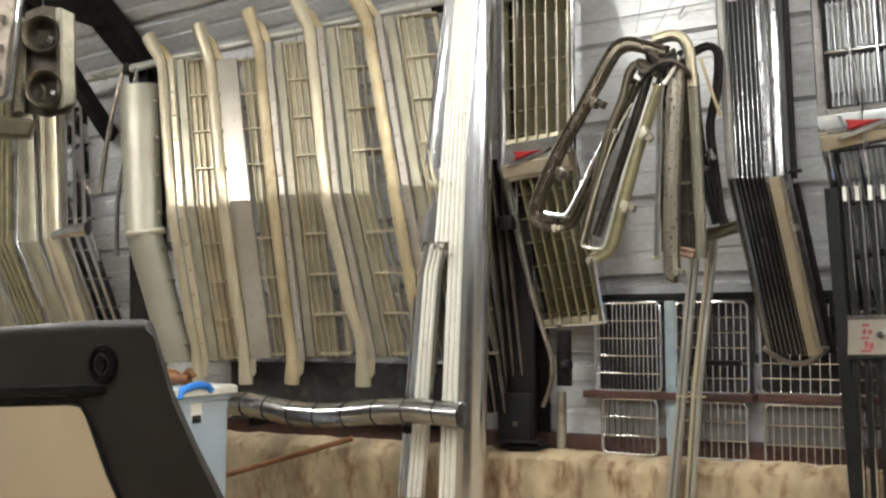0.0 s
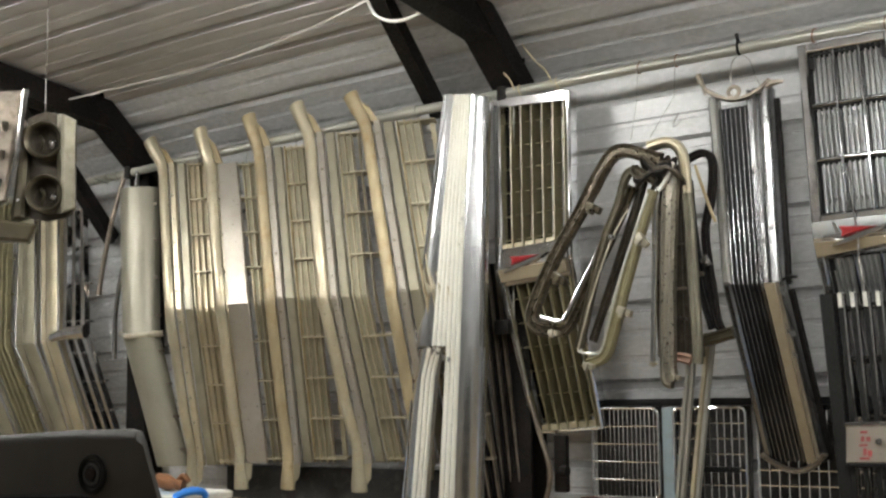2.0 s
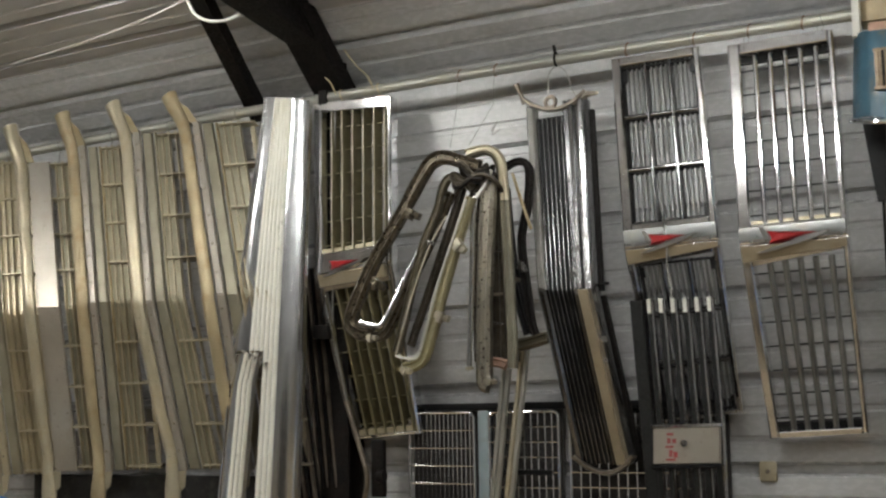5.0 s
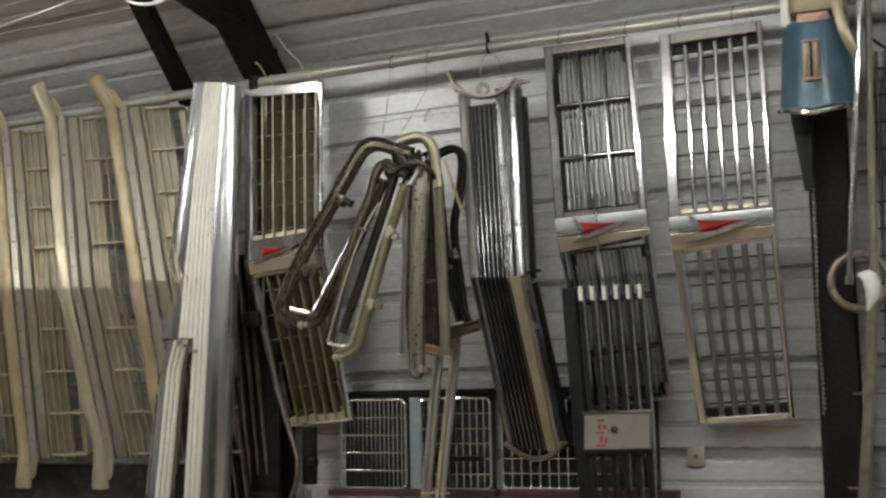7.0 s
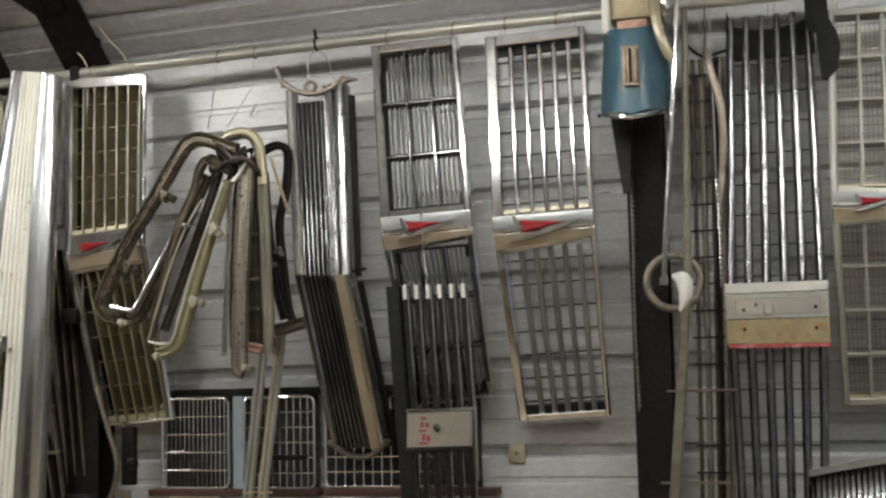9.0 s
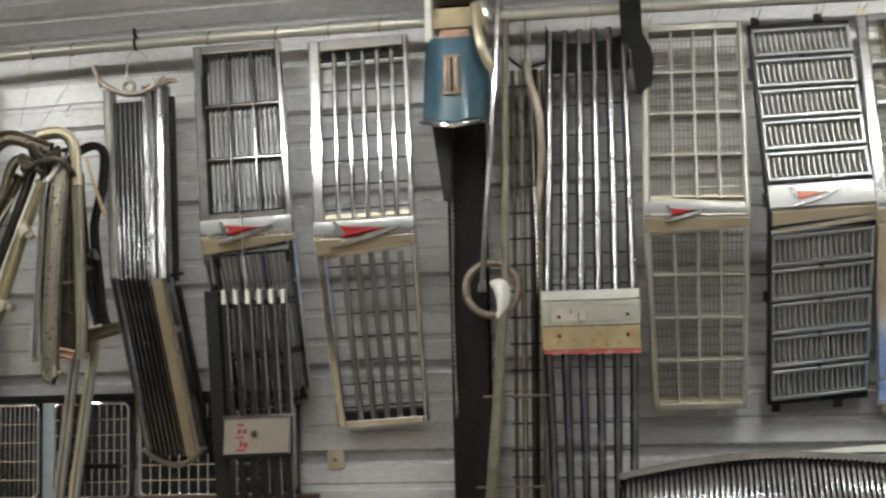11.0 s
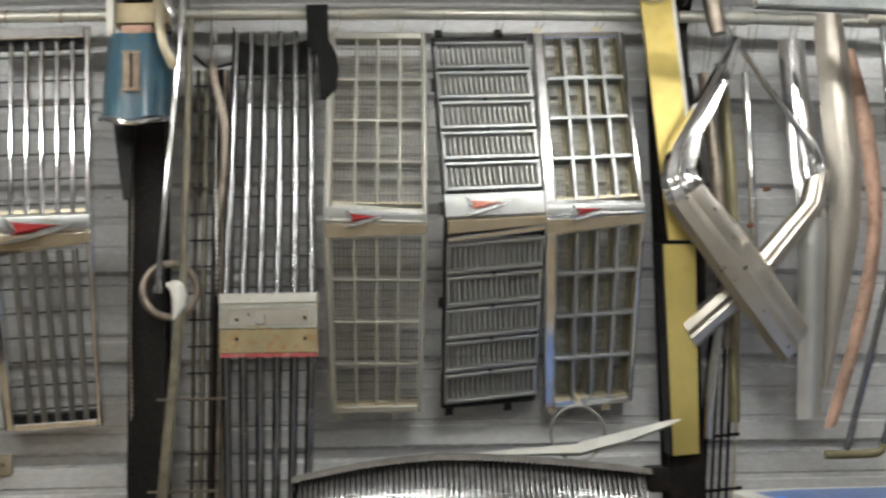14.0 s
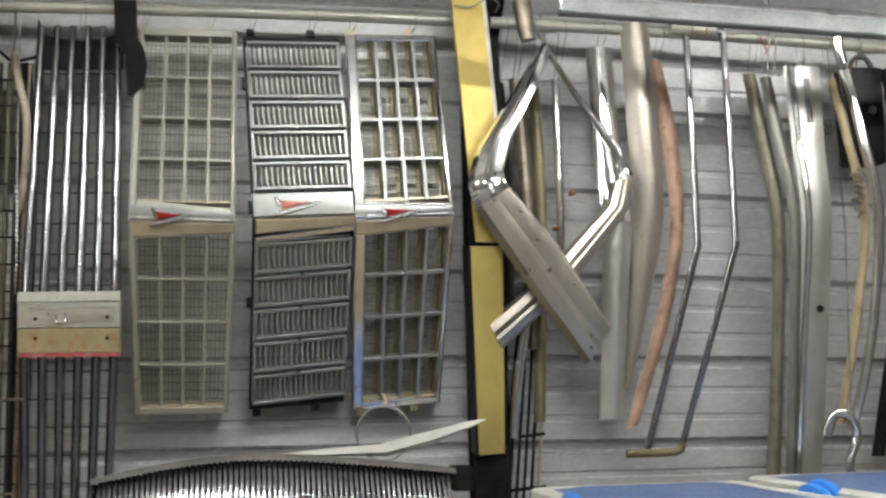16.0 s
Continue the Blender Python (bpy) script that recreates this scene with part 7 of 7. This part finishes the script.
part("body", mk(box, (3.625, -0.19, 2.145), (3.775, -0.08, 2.505), 0.02), M_BLACK, g)
part("screw", mk(tube, [(3.72, -0.19, 2.34), (3.72, -0.20, 2.34)], 0.016, 12), M_ALU, g)
part("strap", mk(tube, curve([(3.64, -0.19, 2.49), (3.66, -0.205, 2.53), (3.70, -0.205, 2.53), (3.73, -0.19, 2.50)], 4), 0.010, 6), M_CHROME, g)
part("hanger", mk(tube, [(3.70, -0.13, 2.50), (3.70, -0.18, 2.66)], 0.004, 5), M_WIRE, g)
g = thing("chrome_hook", (3.585, -0.22, 2.5), "bright flat chrome hook on the pipe", "hook")
part("strap", mk(tube, curve([(3.585, -0.18, 2.71), (3.585, -0.235, 2.66), (3.587, -0.24, 2.56), (3.60, -0.24, 2.50)], 5), 0.016, 8, flat=0.35), M_CHROME, g)
g = thing("hook_wires", (3.34, -0.2, 2.44), "two wire hooks and a red tie on the pipe", "wire hook")
for x in (3.325, 3.352):
    part("hook", mk(tube, curve([(x, -0.18, 2.75), (x + 0.004, -0.225, 2.62), (x - 0.008, -0.225, 2.48), (x + 0.01, -0.22, 2.455), (x + 0.018, -0.22, 2.48)], 5), 0.003, 6), M_WIRE, g)
part("red_tie", mk(tube, curve([(3.30, -0.215, 2.60), (3.32, -0.22, 2.55), (3.335, -0.22, 2.57), (3.31, -0.22, 2.53)], 4), 0.003, 5), M_REDEDGE, g)
for k, (xa, xb, m) in enumerate(((3.78, 3.66, M_STEEL), (3.86, 3.72, M_DIRTY), (3.93, 3.78, M_BLACK))):
    hanging_strip("dark_strip", [((xa, -0.16, 2.5), (xa + 0.05, -0.16, 2.5)), ((xa + 0.01, -0.22, 1.95), (xa + 0.055, -0.22, 1.95)), ((xb, -0.16, 1.1), (xb + 0.05, -0.16, 1.1))], m, "dark strip at the crowded end of the pipe", 0.02)

# galvanised channel rail slung below the roof
g = thing("channel_rail", (3.6, -0.62, 2.6), "galvanised steel channel rail hung below the roof", "rail")
a, b = V((2.461, -0.62, 2.574)), V((4.60, -0.62, 2.462))
bm = bmesh.new()
prof = [(-0.026, -0.024), (-0.02, -0.030), (0.02, -0.030), (0.02, 0.028), (0.014, 0.028), (0.014, -0.022), (-0.014, -0.022), (-0.014, 0.028), (-0.024, 0.028), (-0.020, 0.010)]
loft(bm, [[p + V((0, y, z)) for y, z in prof] for p in (a, b)])
part("channel", bm, M_GALV, g)
part("end_lip", mk(tube, [a + V((0, -0.02, -0.02)), a + V((0, -0.02, 0.02))], 0.004, 6), M_CHROME, g)
for x in (2.9, 4.2):
    part("hanger", mk(tube, [(x, -0.62, 2.57), (x, -0.62, RZ(-0.62) + 0.01)], 0.003, 5), M_WIRE, g)


# plastic storage totes
def tote(x0, x1, y0, y1, z0, z1, lid, label, body_mat, lid_mat, latches=(0.22, 0.62), side=True):
    g = thing("storage_tote", ((x0 + x1) / 2, (y0 + y1) / 2, z0), label, "storage tote", "plastic totes")
    bm = bmesh.new()

    def ring(z, k, off):
        pts = []
        r = 0.05
        X0_, X1_, Y0_, Y1_ = x0 + off, x1 - off, y0 + off, y1 - off
        for cx, cy, a0 in ((X1_ - r, Y1_ - r, 0), (X0_ + r, Y1_ - r, 90), (X0_ + r, Y0_ + r, 180), (X1_ - r, Y0_ + r, 270)):
            for q in range(5):
                a = math.radians(a0 + 22.5 * q)
                pts.append(V((cx + r * math.cos(a), cy + r * math.sin(a), z)))
        return pts

    loft(bm, [ring(z0, 0, 0.04), ring(z0 + 0.02, 0, 0.022), ring(z1 - 0.06, 0, 0.012), ring(z1 - 0.055, 0, 0.004), ring(z1 - 0.03, 0, 0.004)])
    part("body", bm, body_mat, g)
    bm = bmesh.new()
    loft(bm, [ring(z1 - 0.034, 0, -0.004), ring(z1 - 0.03, 0, -0.016), ring(z1 - 0.006, 0, -0.016), ring(z1, 0, -0.006), ring(z1, 0, 0.03), ring(z1 - 0.012, 0, 0.04)])
    rim = part("rim", bm, M_WHITE, g, "white lid rim")
    bm = bmesh.new()
    loft(bm, [ring(z1 - 0.016, 0, 0.034), ring(z1 - 0.004, 0, 0.038), ring(z1 + 0.006, 0, 0.10)])
    part("lid", bm, lid_mat, g)
    for sx in (x0 - 0.012, x1 + 0.012) if side else ():
        ym = (y0 + y1) / 2 - 0.035
        part("latch", mk(tube, curve([(sx, ym - 0.085, z1 - 0.035), (sx, ym - 0.07, z1 - 0.008), (sx, ym, z1 + 0.008), (sx, ym + 0.06, z1 + 0.004), (sx, ym + 0.085, z1 - 0.016)], 5), 0.016, 8), M_HANDLE, g, "blue latch")
    for xm in [x0 + q * (x1 - x0) for q in latches]:
        part("latch", mk(tube, curve([(xm - 0.06, y0 - 0.016, z1 - 0.03), (xm - 0.04, y0 - 0.018, z1 + 0.004), (xm + 0.04, y0 - 0.018, z1 + 0.004), (xm + 0.06, y0 - 0.016, z1 - 0.03)], 4), 0.014, 8), M_HANDLE, g, "blue latch")
    return g


STACK = "blue-grey plastic tote with white rim"
for k in range(3):
    zz = 0.353 * k
    tote(2.33, 2.98, -1.62, -0.62, zz, zz + 0.36, True, STACK + " in a stack", M_TOTE, M_TOTELID)
    tote(3.03, 3.75, -1.65, -0.60, zz, zz + 0.372 + 0.0 * k, True, STACK + " in a stack", M_TOTE, M_TOTELID)
for k in range(2):
    tote(-3.13, -2.64, -1.10, -0.675, 0.532 * k, 0.532 * k + 0.54, True, STACK + " by the stem wall", M_TOTE, M_TOTE, (0.6,), True)
for k in range(2):
    tote(1.55, 2.26, -1.75, -0.85, 0.353 * k, 0.353 * k + 0.36, True, STACK + " in a low stack", M_TOTE, M_TOTELID)
lb = thing("paper_label", (-2.831, -1.06, 1.009), "white paper label stuck on the tote", "label")
part("paper", mk(box, (-2.665, -0.925, 0.948), (-2.649, -0.865, 1.013)), M_LABEL, lb, smooth=False)
for k in range(6):
    part("printed_bar", mk(box, (-2.647, -0.918 + 0.008 * k, 0.935), (-2.6445, -0.914 + 0.008 * k, 0.965)), M_STEEL, lb, smooth=False)
wd = thing("rusty_scrap", (-2.864, -0.8, 1.081), "brown rusty casting lying on the tote", "scrap part")
bm = bmesh.new()
tube(bm, curve([(-2.858, -0.93, 1.101), (-2.803, -0.91, 1.117), (-2.731, -0.91, 1.105), (-2.681, -0.9, 1.100)], 5), [0.02] * 5 + [0.03] * 5 + [0.022] * 6, 9)
tube(bm, curve([(-2.713, -0.9, 1.107), (-2.684, -0.9, 1.137), (-2.662, -0.89, 1.112)], 4), 0.012, 8)
part("casting", bm, M_RUST, wd)


# moulded black panel with tan insert close to the camera
def moulded_panel():
    g = thing("moulded_panel", (-1.0, -2.8, 0.0), "black moulded plastic panel with a tan insert and recessed screw", "trim panel")
    out = [(-1.921, 1.317), (-1.659, 1.332), (-1.346, 1.345), (-1.072, 1.358), (-0.937, 1.360), (-0.909, 1.355), (-0.898, 1.337), (-0.880, 1.291), (-0.847, 1.215), (-0.785, 1.118), (-0.718, 1.024), (-0.625, 0.858), (-0.571, 0.537), (-0.565, 0.000), (-1.997, 0.000)]
    cx = sum(p[0] for p in out) / len(out)
    bm = bmesh.new()
    f = [V((x, -2.80, z)) for x, z in out]
    c = V((-1.15, 0, 0.6))

    def shrink(d, y):
        r = []
        for i, (x, z) in enumerate(out):
            a, b = out[i - 1], out[(i + 1) % len(out)]
            t = V((b[0] - a[0], b[1] - a[1])).normalized()
            r.append(V((x - t.y * -d * -1, y, z + t.x * -d)) if z > 0.001 else V((x, y, z)))
        return r

    loft(bm, [shrink(0.0, -2.778), shrink(0.0, -2.790), shrink(0.006, -2.797), shrink(0.020, -2.803)])
    part("shell", bm, M_SHELL, g, "black grained plastic shell")
    ins = [(-1.935, 1.164), (-1.627, 1.169), (-1.339, 1.178), (-1.110, 1.189), (-1.082, 1.185), (-1.065, 1.166), (-1.004, 1.052), (-0.937, 0.954), (-0.862, 0.755), (-0.821, 0.250), (-0.821, 0.080), (-1.997, 0.080)]
    bm = bmesh.new()
    loft(bm, [[V((x, y, z)) for x, z in ins] for y in (-2.79, -2.809)])
    part("insert", bm, M_TAN, g, "smooth tan vinyl insert", smooth=False)
    part("insert_bead", mk(tube, [(x + 0.004, -2.806, z + 0.004) for x, z in ins], 0.0045, 6, True), M_RUBBER, g, "black edge bead")
    part("brow", mk(tube, curve([(-1.933, -2.80, 1.186), (-1.446, -2.806, 1.204), (-1.173, -2.806, 1.214), (-1.043, -2.800, 1.220), (-0.986, -2.790, 1.217)], 5), [0.014] * 15 + [0.012, 0.011, 0.009, 0.007, 0.005, 0.003], 8), M_PLASTIC, g)
    sc = V((-1.017, -2.803, 1.272))
    well = part("screw_well", mk(tube, [sc + V((0.034 * math.cos(a), -0.003, 0.034 * math.sin(a))) for a in [2 * math.pi * k / 24 for k in range(24)]], 0.006, 8, True), M_PLASTIC, g, "recessed screw seat")
    part("well_floor", mk(tube, [sc + V((0, 0.0, 0)), sc + V((0, -0.003, 0))], 0.031, 20), M_RUBBER, well)
    part("screw", mk(tube, [sc + V((0, -0.002, 0)), sc + V((0, -0.010, 0))], 0.013, 10), M_STEEL, well)
    part("screw_ring", mk(tube, [sc + V((0.019 * math.cos(a), -0.005, 0.019 * math.sin(a))) for a in [2 * math.pi * k / 20 for k in range(20)]], 0.003, 6, True), M_DARKGRILLE, well)


moulded_panel()
